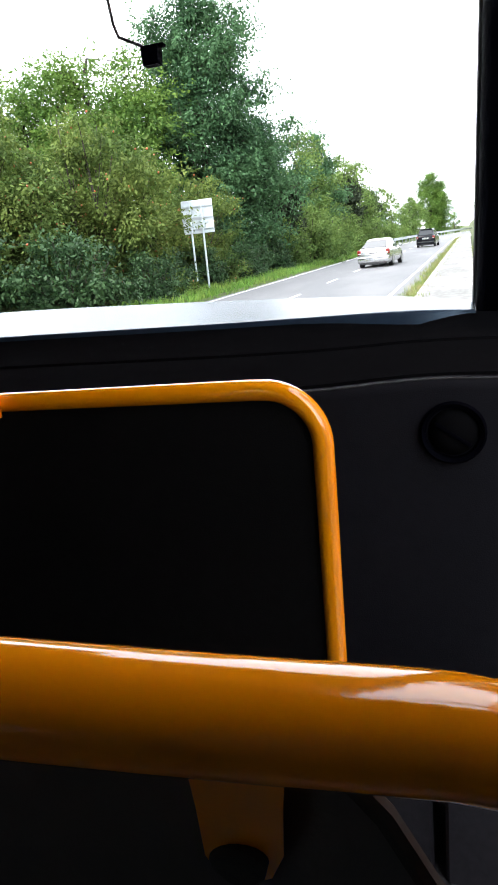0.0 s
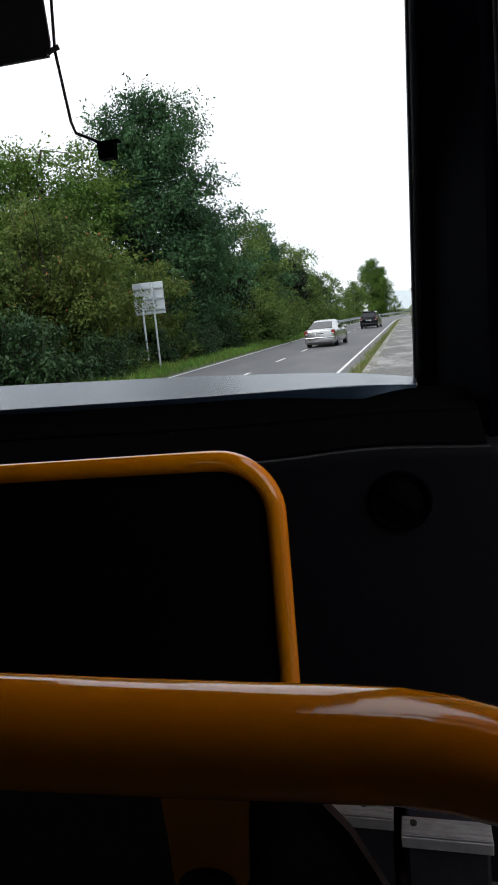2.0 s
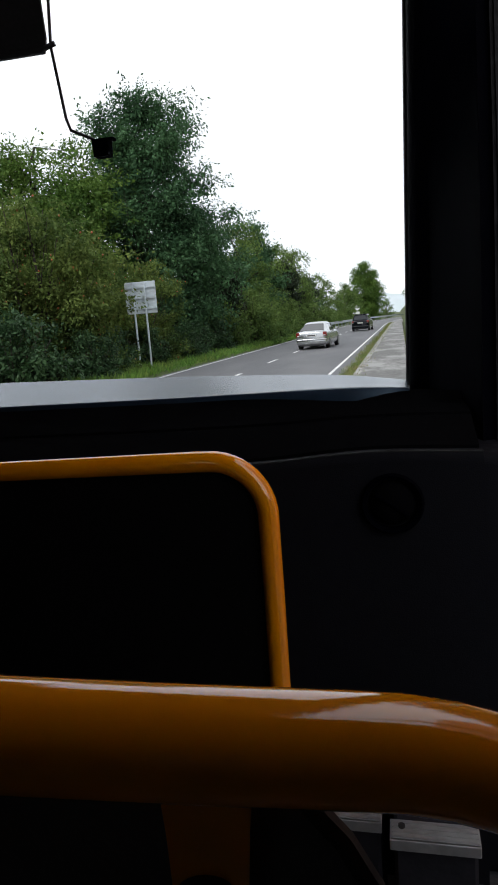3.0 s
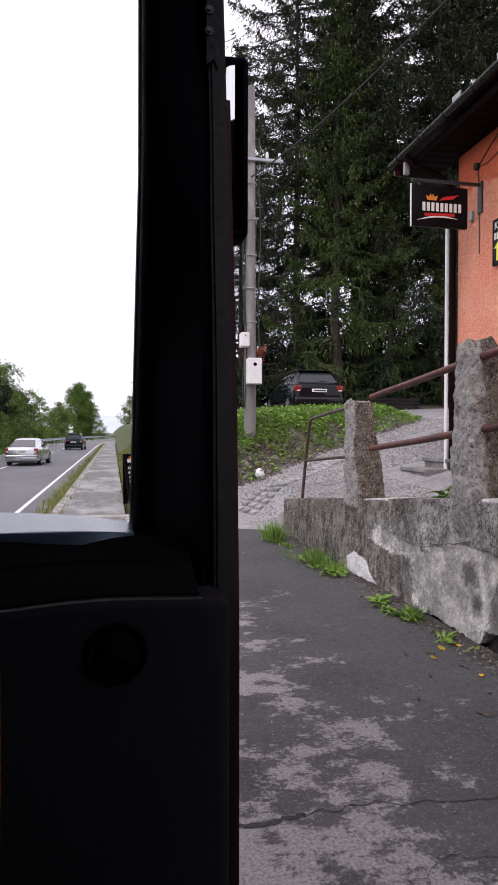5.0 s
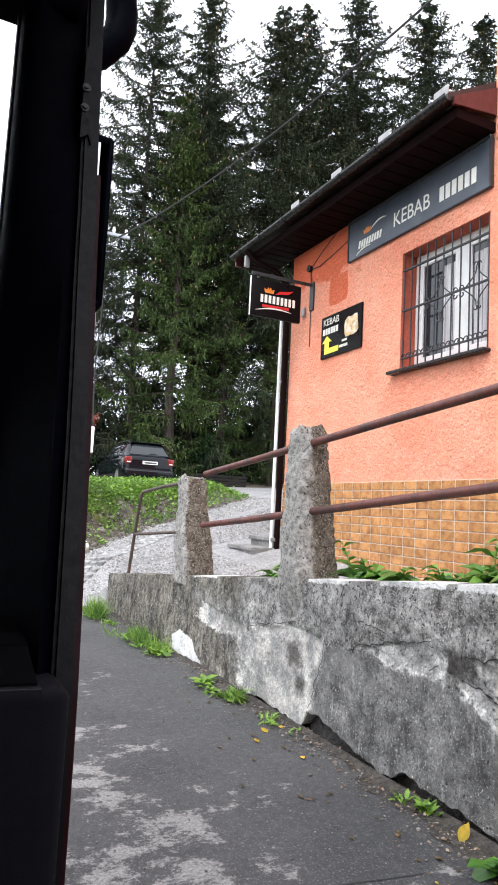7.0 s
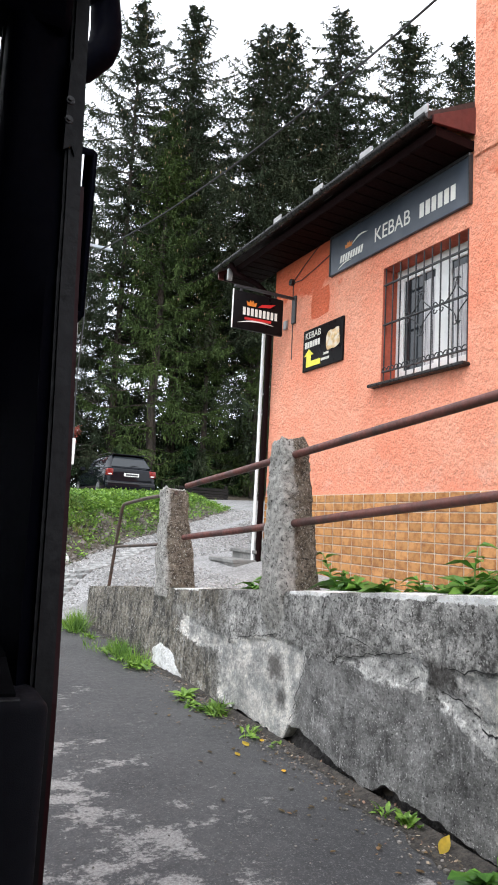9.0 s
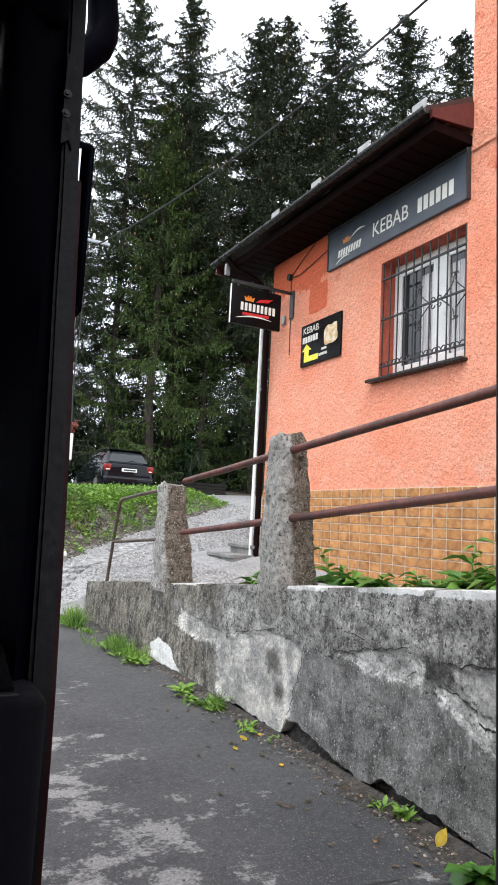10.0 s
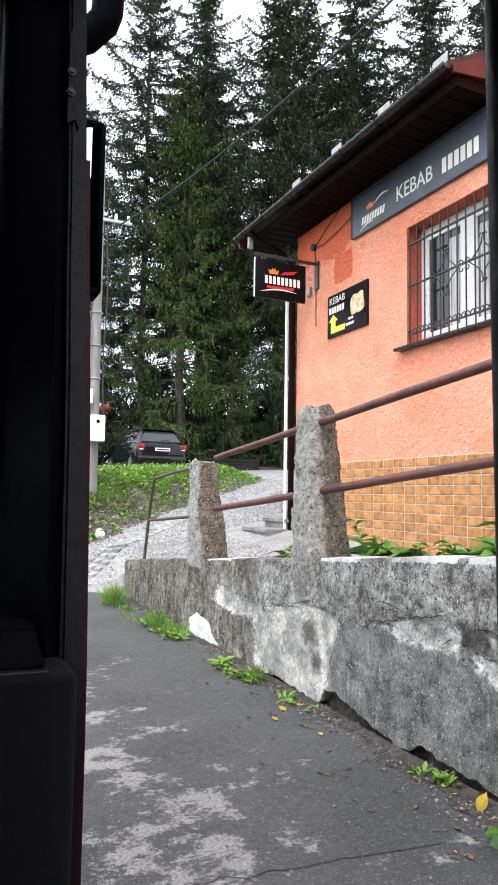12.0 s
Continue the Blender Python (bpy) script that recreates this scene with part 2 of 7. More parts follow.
def glazed_tile():
    g = Graph("brown_glazed_tile")
    r = g.random()
    own = g.moved(g.co, g.scaled((7.0, 13.0, 5.0), r))
    pool = g.noise(14, 4, 0.6, own)
    edge = g.math("ADD", g.math("POWER", g.math("ABSOLUTE", g.math("MULTIPLY", g.axis(1), 10.5)), 3.0), g.math("POWER", g.math("ABSOLUTE", g.math("MULTIPLY", g.axis(2), 20.0)), 3.0))
    burnt = g.math("ADD", g.math("MULTIPLY", edge, 0.3), g.ranged(pool, 0.32, 0.68, -0.4, 0.8))
    col = g.mix(burnt, (0.54, 0.27, 0.105), (0.27, 0.105, 0.042))
    col = g.mix(g.ranged(g.noise(9, 6, 0.7, own), 0.64, 0.74, 0, 0.5), col, (0.36, 0.28, 0.2))
    col = g.value(col, g.ranged(r, 0, 1, 0.86, 1.16))
    return g.done(col, 0.22, ((g.noise(22, 2, 0.5, own), 0.6, 0.012),), 0.5)


def roughcast(name, tones, patch):
    g = Graph(name)
    grit = g.noise(42, 8, 0.7)
    col = g.mix(g.ranged(g.noise(1.1, 6, 0.65), 0.35, 0.65), tones[0], tones[1])
    col = g.mix(g.ranged(g.noise(4.5, 8, 0.7), 0.58, 0.72, 0, 0.5), col, tones[2])
    if patch:
        # a redder coat was rolled on below the eaves, darkened here for their shade, and lime has bled out low down
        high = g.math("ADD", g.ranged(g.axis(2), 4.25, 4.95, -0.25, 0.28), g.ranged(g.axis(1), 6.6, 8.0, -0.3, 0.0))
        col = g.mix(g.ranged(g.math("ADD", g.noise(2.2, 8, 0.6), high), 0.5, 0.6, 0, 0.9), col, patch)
        pale = g.math("ADD", g.noise(2.6, 8, 0.7), g.ranged(g.axis(2), 1.8, 2.9, 0.05, -0.08))
        col = g.mix(g.ranged(pale, 0.55, 0.7, 0, 0.5), col, (0.78, 0.46, 0.36))
    col = g.value(col, g.ranged(grit, 0.3, 0.7, 0.84, 1.28))
    return g.done(col, 0.95, ((g.noise(20, 8, 0.64), 1.0, 0.06),), 0.25)


M = {}
M["asphalt"] = old_asphalt()
M["concrete"] = wall_render()
M["tile"] = glazed_tile()
M["post"] = post_concrete()
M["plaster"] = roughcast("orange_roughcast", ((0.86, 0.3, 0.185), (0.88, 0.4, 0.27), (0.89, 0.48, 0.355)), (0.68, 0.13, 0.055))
M["plaster_red"] = roughcast("fresh_orange_paint", ((0.7, 0.15, 0.07), (0.7, 0.17, 0.085), (0.72, 0.2, 0.1)), None)
M["reveal"] = mat("brick_red_reveal", (0.45, 0.1, 0.055), (0.36, 0.085, 0.05), var=0.2, scale=20, mix_scale=4, rough=0.9, bump=0.6, bscale=40)
M["road"] = mat("grey_asphalt", (0.105, 0.107, 0.114), (0.14, 0.14, 0.145), var=0.2, scale=60, mix_scale=0.5, rough=0.75, bump=0.3, bscale=120, stretch=(1, 0.25, 1))
M["sidewalk"] = mat("worn_sidewalk", (0.17, 0.168, 0.162), (0.34, 0.334, 0.323), var=0.2, scale=9, mix_scale=0.8, lo=0.46, hi=0.6, rough=0.85, bump=0.3, mix_rough=0.7, stretch=(1, 0.45, 1), spec=0.25)
M["line"] = mat("road_paint", (0.75, 0.75, 0.74), (0.45, 0.45, 0.45), var=0.12, scale=20, mix_scale=4, lo=0.55, hi=0.75, rough=0.6, bump=0.1)
M["kerb"] = mat("kerb_concrete", (0.36, 0.35, 0.33), (0.22, 0.21, 0.19), scale=30, mix_scale=3, bump=0.4)
M["soil"] = mat("soil", (0.055, 0.042, 0.03), (0.1, 0.085, 0.06), scale=30, mix_scale=4, rough=0.95, bump=0.8, bscale=40)
M["verge"] = mat("grass_ground", (0.065, 0.09, 0.025), (0.09, 0.085, 0.045), scale=14, mix_scale=0.8, lo=0.5, hi=0.7, rough=0.95, bump=0.9, bscale=35)
M["gravel"] = mat("crushed_stone", (0.27, 0.267, 0.265), (0.17, 0.168, 0.165), var=0.5, scale=38, mix_scale=1.5, lo=0.5, hi=0.75, rough=0.9, bump=1.0, bscale=42)
M["paver"] = mat("grey_paver", (0.25, 0.25, 0.245), (0.32, 0.32, 0.312), var=0.25, scale=25, mix_scale=5, rough=0.9, bump=0.4, rnd=0.25)
M["stone"] = mat("gravel_stone", (0.36, 0.355, 0.348), var=0.25, scale=30, rough=0.85, bump=0.3, island=0.45)
M["asphalt_crack"] = mat("asphalt_crack", (0.03, 0.029, 0.028), var=0.4, scale=60, rough=1.0, bump=0.3)
M["crack"] = mat("dark_crevice", (0.02, 0.019, 0.018), scale=30, rough=1.0, bump=0.3)
# dirty concrete whose near-black colour also carries the shade of the undercut
M["footing"] = mat("dirty_shaded_footing", (0.045, 0.04, 0.037), (0.022, 0.02, 0.019), var=0.5, scale=22, mix_scale=7, rough=0.95, bump=1.0, bscale=40, bdist=0.02, speck=0.25)
M["rust"] = mat("red_brown_rail_paint", (0.115, 0.034, 0.025), (0.055, 0.024, 0.02), var=0.3, scale=25, mix_scale=6, rough=0.55, bump=0.2)
M["rust_dark"] = mat("dark_worn_rail_paint", (0.06, 0.042, 0.032), (0.1, 0.06, 0.045), var=0.3, scale=25, mix_scale=6, rough=0.6, bump=0.2)
M["grout"] = mat("cement_grout", (0.62, 0.53, 0.42), var=0.2, scale=30, rough=0.95)
# eaves underside taken almost to black for the shade there; the downpipe shares it
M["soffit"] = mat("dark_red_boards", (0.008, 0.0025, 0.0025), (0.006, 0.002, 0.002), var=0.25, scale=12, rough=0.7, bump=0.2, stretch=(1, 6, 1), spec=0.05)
M["barge"] = mat("red_brown_fascia", (0.085, 0.016, 0.015), var=0.2, scale=10, rough=0.5, bump=0.1)
M["gutter"] = mat("dark_metal_gutter", (0.012, 0.011, 0.011), (0.022, 0.02, 0.02), var=0.3, scale=20, mix_scale=6, rough=0.3, bump=0.1, spec=0.3)
M["roof"] = mat("roof_sheet", (0.03, 0.016, 0.015), var=0.3, scale=10, rough=0.6)
M["zinc"] = mat("zinc_sheet", (0.32, 0.32, 0.315), var=0.2, scale=12, rough=0.5, metal=0.4, bump=0.1)
M["white"] = mat("white_upvc", (0.78, 0.78, 0.77), var=0.05, scale=8, rough=0.35, bump=0.03)
M["curtain"] = mat("pale_curtain", (0.62, 0.61, 0.62), (0.45, 0.44, 0.45), var=0.2, scale=5, mix_scale=6, rough=0.9, stretch=(1, 9, 0.4))
M["iron"] = mat("black_iron", (0.022, 0.022, 0.024), var=0.3, scale=30, rough=0.5, bump=0.2)
M["sign_blue"] = mat("slate_sign_board", (0.032, 0.042, 0.06), (0.05, 0.06, 0.078), var=0.15, scale=3, mix_scale=0.8, rough=0.4, bump=0.03)
M["sign_black"] = mat("black_sign_face", (0.006, 0.005, 0.0055), var=0.2, scale=6, rough=0.35, bump=0.03, spec=0.08)
M["letter"] = mat("cream_lettering", (0.72, 0.7, 0.64), var=0.06, scale=20, rough=0.5, bump=0.0)
M["swash"] = mat("red_sign_print", (0.5, 0.02, 0.02), var=0.1, scale=20, rough=0.4, bump=0.0)
M["crown"] = mat("orange_sign_print", (0.65, 0.2, 0.03), var=0.1, scale=20, rough=0.4, bump=0.0)
M["yellow_print"] = mat("yellow_sign_print", (0.8, 0.72, 0.06), var=0.08, scale=20, rough=0.5, bump=0.0)
M["bun"] = mat("bread_print", (0.62, 0.42, 0.2), (0.7, 0.62, 0.5), var=0.3, scale=22, mix_scale=14, rough=0.5, bump=0.0)
M["chalk"] = mat("chalk", (0.6, 0.6, 0.6), (0.2, 0.2, 0.2), var=0.3, scale=40, mix_scale=30, rough=0.9, bump=0.0)
M["step"] = mat("step_concrete", (0.22, 0.215, 0.205), (0.15, 0.147, 0.14), scale=18, mix_scale=3, rough=0.9, bump=0.5)
M["pole"] = mat("grey_pole_concrete", (0.27, 0.262, 0.25), (0.18, 0.175, 0.168), var=0.25, scale=12, mix_scale=2, rough=0.9, bump=0.5, stretch=(1, 1, 0.3))
M["cable"] = mat("black_cable", (0.025, 0.025, 0.026), scale=30, rough=0.6, bump=0.0)
M["bark"] = mat("tree_bark", (0.05, 0.038, 0.029), (0.028, 0.023, 0.019), var=0.4, scale=20, mix_scale=6, rough=0.95, bump=1.0, bscale=30, stretch=(1, 1, 0.25))
M["spruce"] = mat("spruce_needles", (0.037, 0.05, 0.03), (0.052, 0.063, 0.036), var=0.4, scale=1.3, mix_scale=0.5, rough=0.8, bump=0.0, island=0.28, trans=0.08, spec=0.06)
M["spruce_light"] = mat("young_spruce_needles", (0.07, 0.105, 0.034), (0.046, 0.07, 0.028), var=0.35, scale=1.3, mix_scale=0.5, rough=0.8, bump=0.0, island=0.3, trans=0.12, spec=0.06)
M["cone"] = mat("spruce_cones", (0.21, 0.155, 0.08), var=0.3, scale=12, rough=0.8, bump=0.0, island=0.3)
M["maple"] = mat("yellow_green_leaves", (0.115, 0.195, 0.04), (0.078, 0.152, 0.034), var=0.25, scale=0.8, mix_scale=0.5, rough=0.6, bump=0.0, island=0.26, trans=0.35, spec=0.1)
M["ash"] = mat("ash_leaves", (0.07, 0.145, 0.064), (0.042, 0.097, 0.044), var=0.25, scale=0.8, mix_scale=0.35, rough=0.6, bump=0.0, island=0.28, trans=0.2, spec=0.08)
M["apple"] = mat("apple_leaves", (0.117, 0.162, 0.04), (0.068, 0.114, 0.032), var=0.3, scale=0.9, mix_scale=0.5, rough=0.7, bump=0.0, island=0.3, trans=0.3, spec=0.1)
M["dogwood"] = mat("dogwood_leaves", (0.03, 0.066, 0.026), (0.043, 0.088, 0.034), var=0.3, scale=1.5, mix_scale=0.8, rough=0.5, bump=0.0, island=0.35, trans=0.2, spec=0.15)
M["willow"] = mat("willow_leaves", (0.125, 0.19, 0.05), (0.08, 0.14, 0.04), var=0.25, scale=1.0, mix_scale=0.6, rough=0.7, bump=0.0, island=0.28, trans=0.3, spec=0.1)
M["fruit"] = mat("ripe_fruit", (0.36, 0.11, 0.035), var=0.3, scale=10, rough=0.45, bump=0.0, island=0.3)
M["grass"] = mat("grass_blades", (0.13, 0.28, 0.04), (0.17, 0.26, 0.05), var=0.25, scale=2, mix_scale=1, rough=0.7, bump=0.0, island=0.45, trans=0.3)
M["dry_grass"] = mat("dusty_kerb_grass", (0.17, 0.23, 0.06), (0.26, 0.23, 0.09), var=0.3, scale=2, mix_scale=1.5, rough=0.8, bump=0.0, island=0.45, trans=0.25)
M["weed"] = mat("weed_leaves", (0.19, 0.33, 0.05), (0.1, 0.2, 0.034), var=0.25, scale=3, mix_scale=2, rough=0.5, bump=0.0, island=0.4, trans=0.3)
M["broad_leaf"] = mat("broad_green_leaves", (0.085, 0.21, 0.03), (0.12, 0.26, 0.04), var=0.3, scale=9, mix_scale=4, rough=0.4, bump=0.0, island=0.35, trans=0.25)
M["red_leaf"] = mat("red_shrub_leaves", (0.3, 0.07, 0.04), var=0.3, scale=2, rough=0.7, bump=0.0, island=0.4, trans=0.25)
M["flake"] = mat("litter_flakes", (0.15, 0.095, 0.06), (0.33, 0.26, 0.18), var=0.4, scale=30, mix_scale=18, rough=0.85, bump=0.1, island=0.6)
M["crumb"] = mat("render_crumbs", (0.17, 0.155, 0.138), var=0.3, scale=30, rough=0.9, bump=0.2, island=0.6)
M["litter"] = mat("brown_leaf_litter", (0.2, 0.13, 0.06), var=0.4, scale=30, rough=0.8, bump=0.1, rnd=0.5)
M["dirt"] = mat("brown_dirt", (0.028, 0.024, 0.021), (0.07, 0.06, 0.05), var=0.7, scale=70, mix_scale=26, rough=0.95, bump=1.0, bscale=60, mix_rough=0.7)
M["fallen"] = mat("fallen_leaf", (0.78, 0.53, 0.06), var=0.25, scale=30, rough=0.7, bump=0.1, rnd=0.3)
M["steel"] = mat("galvanised_steel", (0.38, 0.42, 0.46), (0.29, 0.32, 0.35), var=0.15, scale=8, mix_scale=3, rough=0.5, metal=0.3, bump=0.05)
M["sign_back"] = mat("pale_sign_back", (0.6, 0.66, 0.7), (0.5, 0.56, 0.6), var=0.1, scale=8, mix_scale=2, rough=0.45, metal=0.1, bump=0.03)
M["silver"] = mat("silver_car_paint", (0.5, 0.51, 0.515), var=0.0, scale=3, rough=0.22, rvar=0.0, metal=0.85, coat=0.3, bump=0.0)
M["black_car"] = mat("black_car_paint", (0.006, 0.007, 0.01), var=0.0, scale=3, rough=0.05, rvar=0.0, coat=0.0, bump=0.0, spec=0.25)
M["car_glass"] = mat("tinted_car_glass", (0.022, 0.026, 0.03), var=0.0, scale=5, rough=0.03, rvar=0.0, bump=0.0, spec=0.45)
M["tyre"] = mat("tyre_rubber", (0.02, 0.02, 0.02), scale=30, rough=0.85, bump=0.2)
M["rim"] = mat("alloy_rim", (0.4, 0.4, 0.42), var=0.1, scale=20, rough=0.35, metal=0.8, bump=0.0)
M["tail"] = mat("red_tail_lamp", (0.2, 0.015, 0.012), var=0.15, scale=30, rough=0.2, bump=0.05)
M["trim"] = mat("dark_plastic_trim", (0.03, 0.03, 0.032), scale=30, rough=0.6)
# distance haze is put into the hills' pale blue-grey colour
M["hill"] = mat("haze_tinted_hill", (0.5, 0.55, 0.57), (0.44, 0.5, 0.51), var=0.1, scale=0.01, mix_scale=0.004, rough=1.0, bump=0.0)
M["wood"] = mat("dark_fence_wood", (0.02, 0.018, 0.017), var=0.3, scale=15, rough=0.85, spec=0.1, bump=0.4, stretch=(0.3, 1, 1))
# bus
M["rail"] = mat("yellow_powder_coat", (0.87, 0.29, 0.001), (0.85, 0.27, 0.001), var=0.05, scale=14, mix_scale=5, rough=0.09, rvar=0.01, spec=0.7, coat=0.6, bump=0.015, bscale=200)
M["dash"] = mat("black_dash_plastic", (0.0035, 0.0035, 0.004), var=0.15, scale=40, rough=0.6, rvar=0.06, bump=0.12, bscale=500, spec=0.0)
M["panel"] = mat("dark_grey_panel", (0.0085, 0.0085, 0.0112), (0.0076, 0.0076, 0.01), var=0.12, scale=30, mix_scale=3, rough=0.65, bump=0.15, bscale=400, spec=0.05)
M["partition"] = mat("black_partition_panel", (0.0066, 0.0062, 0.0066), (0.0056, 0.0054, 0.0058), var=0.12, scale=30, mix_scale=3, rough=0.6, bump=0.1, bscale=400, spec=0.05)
M["modesty"] = mat("grey_modesty_panel", (0.09, 0.088, 0.09), (0.078, 0.076, 0.078), var=0.12, scale=30, mix_scale=3, rough=0.7, bump=0.1, spec=0.1)
M["platform"] = mat("dark_platform_lining", (0.024, 0.023, 0.028), (0.02, 0.019, 0.024), var=0.12, scale=30, mix_scale=3, rough=0.7, bump=0.1, spec=0.1)
# the sky's blue sheen is put into base colour and specular tint
M["dash_gloss"] = mat("sky_tinted_dash_top", (0.014, 0.024, 0.04), var=0.1, scale=40, rough=0.26, rvar=0.0, bump=0.0, spec=0.75)
M["dash_gloss"].node_tree.nodes["Principled BSDF"].inputs["Specular Tint"].default_value = (0.6, 0.8, 1.0, 1)
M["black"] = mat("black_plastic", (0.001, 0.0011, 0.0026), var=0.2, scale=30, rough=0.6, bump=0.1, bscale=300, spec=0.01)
M["rubber"] = mat("black_rubber", (0.016, 0.016, 0.017), var=0.2, scale=30, rough=0.7, bump=0.1)
M["bus_wall"] = mat("grey_bus_lining", (0.035, 0.035, 0.04), (0.03, 0.03, 0.034), var=0.1, scale=20, mix_scale=2, rough=0.7, bump=0.1)
M["bus_floor"] = mat("speckled_bus_floor", (0.035, 0.035, 0.038), (0.055, 0.055, 0.06), var=0.4, scale=120, mix_scale=90, rough=0.7, bump=0.1)
M["profile"] = mat("dark_door_profile", (0.0042, 0.0036, 0.0045), var=0.2, scale=30, rough=0.5, bump=0.1, spec=0.15)
M["alu"] = mat("ribbed_aluminium", (0.5, 0.5, 0.5), var=0.15, scale=30, rough=0.4, metal=0.7, bump=0.1)
M["bus_paint"] = mat("dark_red_bus_paint", (0.02, 0.004, 0.005), var=0.1, scale=20, rough=0.5, bump=0.0, spec=0.1)
M["blind"] = mat("black_blind_fabric", (0.012, 0.012, 0.013), var=0.2, scale=60, rough=0.9, bump=0.2)
M["bus_glass"] = glass_mat("windscreen_glass")
M["mirror"] = mat("mirror_glass", (0.6, 0.61, 0.62), var=0.0, scale=1, rough=0.03, rvar=0.01, metal=1.0, bump=0.0)


# ---- building helpers ----
def thing(name, loc, label, category, group="", kind=""):
    e = new(name)
    e.location = loc
    e.empty_display_size = 0.1
    return tagged(e, label, category, group, kind)


def part(name, bm, material, parent=None, label="", smooth=False):
    me = bpy.data.meshes.new(name)
    bm.normal_update()
    bm.to_mesh(me)
    bm.free()
    return part_mesh(name, me, material, parent, label, smooth)


def part_mesh(name, me, material, parent=None, label="", smooth=False):
    if not me.materials:
        me.materials.append(material)
    if smooth:
        me.shade_smooth()
        me.set_sharp_from_angle(angle=radians(40))
    ob = new(name, me)
    if parent:
        ob.parent = parent
        if parent.type == "EMPTY":
            ob.matrix_parent_inverse = Matrix.Translation(-parent.location)
    return tagged(ob, label)


def structure(name, bm, material, label, category, smooth=False):
    return tagged(part(name, bm, material, None, label, smooth), "", category, "", "structure")


def B():
    return bmesh.new()


def box(bm, x0, x1, y0, y1, z0, z1, bevel=0.0, seg=1, m=None):
    r = bmesh.ops.create_cube(bm, size=1)
    vs = r["verts"]
    bmesh.ops.scale(bm, vec=(x1 - x0, y1 - y0, z1 - z0), verts=vs)
    bmesh.ops.translate(bm, vec=((x0 + x1) / 2, (y0 + y1) / 2, (z0 + z1) / 2), verts=vs)
    if m is not None:
        bmesh.ops.transform(bm, matrix=m, verts=vs)
    if bevel:
        es = list({e for v in vs for e in v.link_edges})
        bmesh.ops.bevel(bm, geom=es, offset=bevel, segments=seg, profile=0.5, affect="EDGES")
    return bm


def tube(bm, pts, radius, seg=10, caps=True, flat=1.0):
    pts = [Vector(p) for p in pts]
    rs = radius if isinstance(radius, (list, tuple)) else [radius] * len(pts)
    rings, up = [], None
    for i, p in enumerate(pts):
        d = (pts[min(i + 1, len(pts) - 1)] - pts[max(i - 1, 0)]).normalized()
        if up is None:
            up = d.orthogonal().normalized()
        up = (up - d * up.dot(d)).normalized()
        side = d.cross(up)
        rings.append([bm.verts.new(p + (up * math.cos(a) + side * math.sin(a) * flat) * rs[i]) for a in (2 * math.pi * k / seg for k in range(seg))])
    for a, b in zip(rings, rings[1:]):
        for k in range(seg):
            bm.faces.new((a[k], a[(k + 1) % seg], b[(k + 1) % seg], b[k]))
    if caps:
        bm.faces.new(rings[0][::-1])
        bm.faces.new(rings[-1])
    return bm


def arc(c, r, a0, a1, n, ax=(1, 0, 0), az=(0, 0, 1)):
    c, ax, az = Vector(c), Vector(ax), Vector(az)
    return [c + ax * r * math.cos(radians(a0 + (a1 - a0) * i / n)) + az * r * math.sin(radians(a0 + (a1 - a0) * i / n)) for i in range(n + 1)]


def plate(bm, outline, origin, u, v, depth):
    """A flat piece with the outline given in the directions u and v, thickened along u x v."""
    o, u, v = Vector(origin), Vector(u), Vector(v)
    w = u.cross(v).normalized() * depth
    low = [bm.verts.new(o + u * a + v * b) for a, b in outline]
    top = [bm.verts.new(o + u * a + v * b + w) for a, b in outline]
    bm.faces.new(low[::-1])
    bm.faces.new(top)
    for i in range(len(low)):
        j = (i + 1) % len(low)
        bm.faces.new((low[i], low[j], top[j], top[i]))
    return bm


def sweep(bm, profile, stations):
    """Joins copies of a profile (points) put at each station (a function of the point)."""
    rings = [[bm.verts.new(f(p)) for p in profile] for f in stations]
    for a, b in zip(rings, rings[1:]):
        for k in range(len(profile) - 1):
            bm.faces.new((a[k], a[k + 1], b[k + 1], b[k]))
    return bm


def quads_mesh(name, v):
    """A mesh of separate leaves or needles from an array (n, corners, 3)."""
    n, c = len(v), v.shape[1]
    me = bpy.data.meshes.new(name)
    me.vertices.add(n * c)
    me.vertices.foreach_set("co", np.ascontiguousarray(v, dtype=np.float32).ravel())
    me.loops.add(n * c)
    me.loops.foreach_set("vertex_index", np.arange(n * c, dtype=np.int32))
    me.polygons.add(n)
    me.polygons.foreach_set("loop_start", np.arange(0, n * c, c, dtype=np.int32))
    me.update(calc_edges=True)
    me.validate()
    return me


def unit(a):
    return a / np.maximum(1e-9, np.linalg.norm(a, axis=-1, keepdims=True))


def leaves(base, along, side, length, width):
    """Diamond leaves from base points, directions, side directions and sizes."""
    length, width = np.asarray(length)[:, None], np.asarray(width)[:, None]
    mid = base + along * length * 0.45
    return np.stack([base, mid + side * width / 2, base + along * length, mid - side * width / 2], axis=1)


def sprigs(base, along, side, length, width):
    """Pointed three-cornered sprigs."""
    length, width = np.asarray(length)[:, None], np.asarray(width)[:, None]
    return np.stack([base - side * width / 2, base + side * width / 2, base + along * length], axis=1)


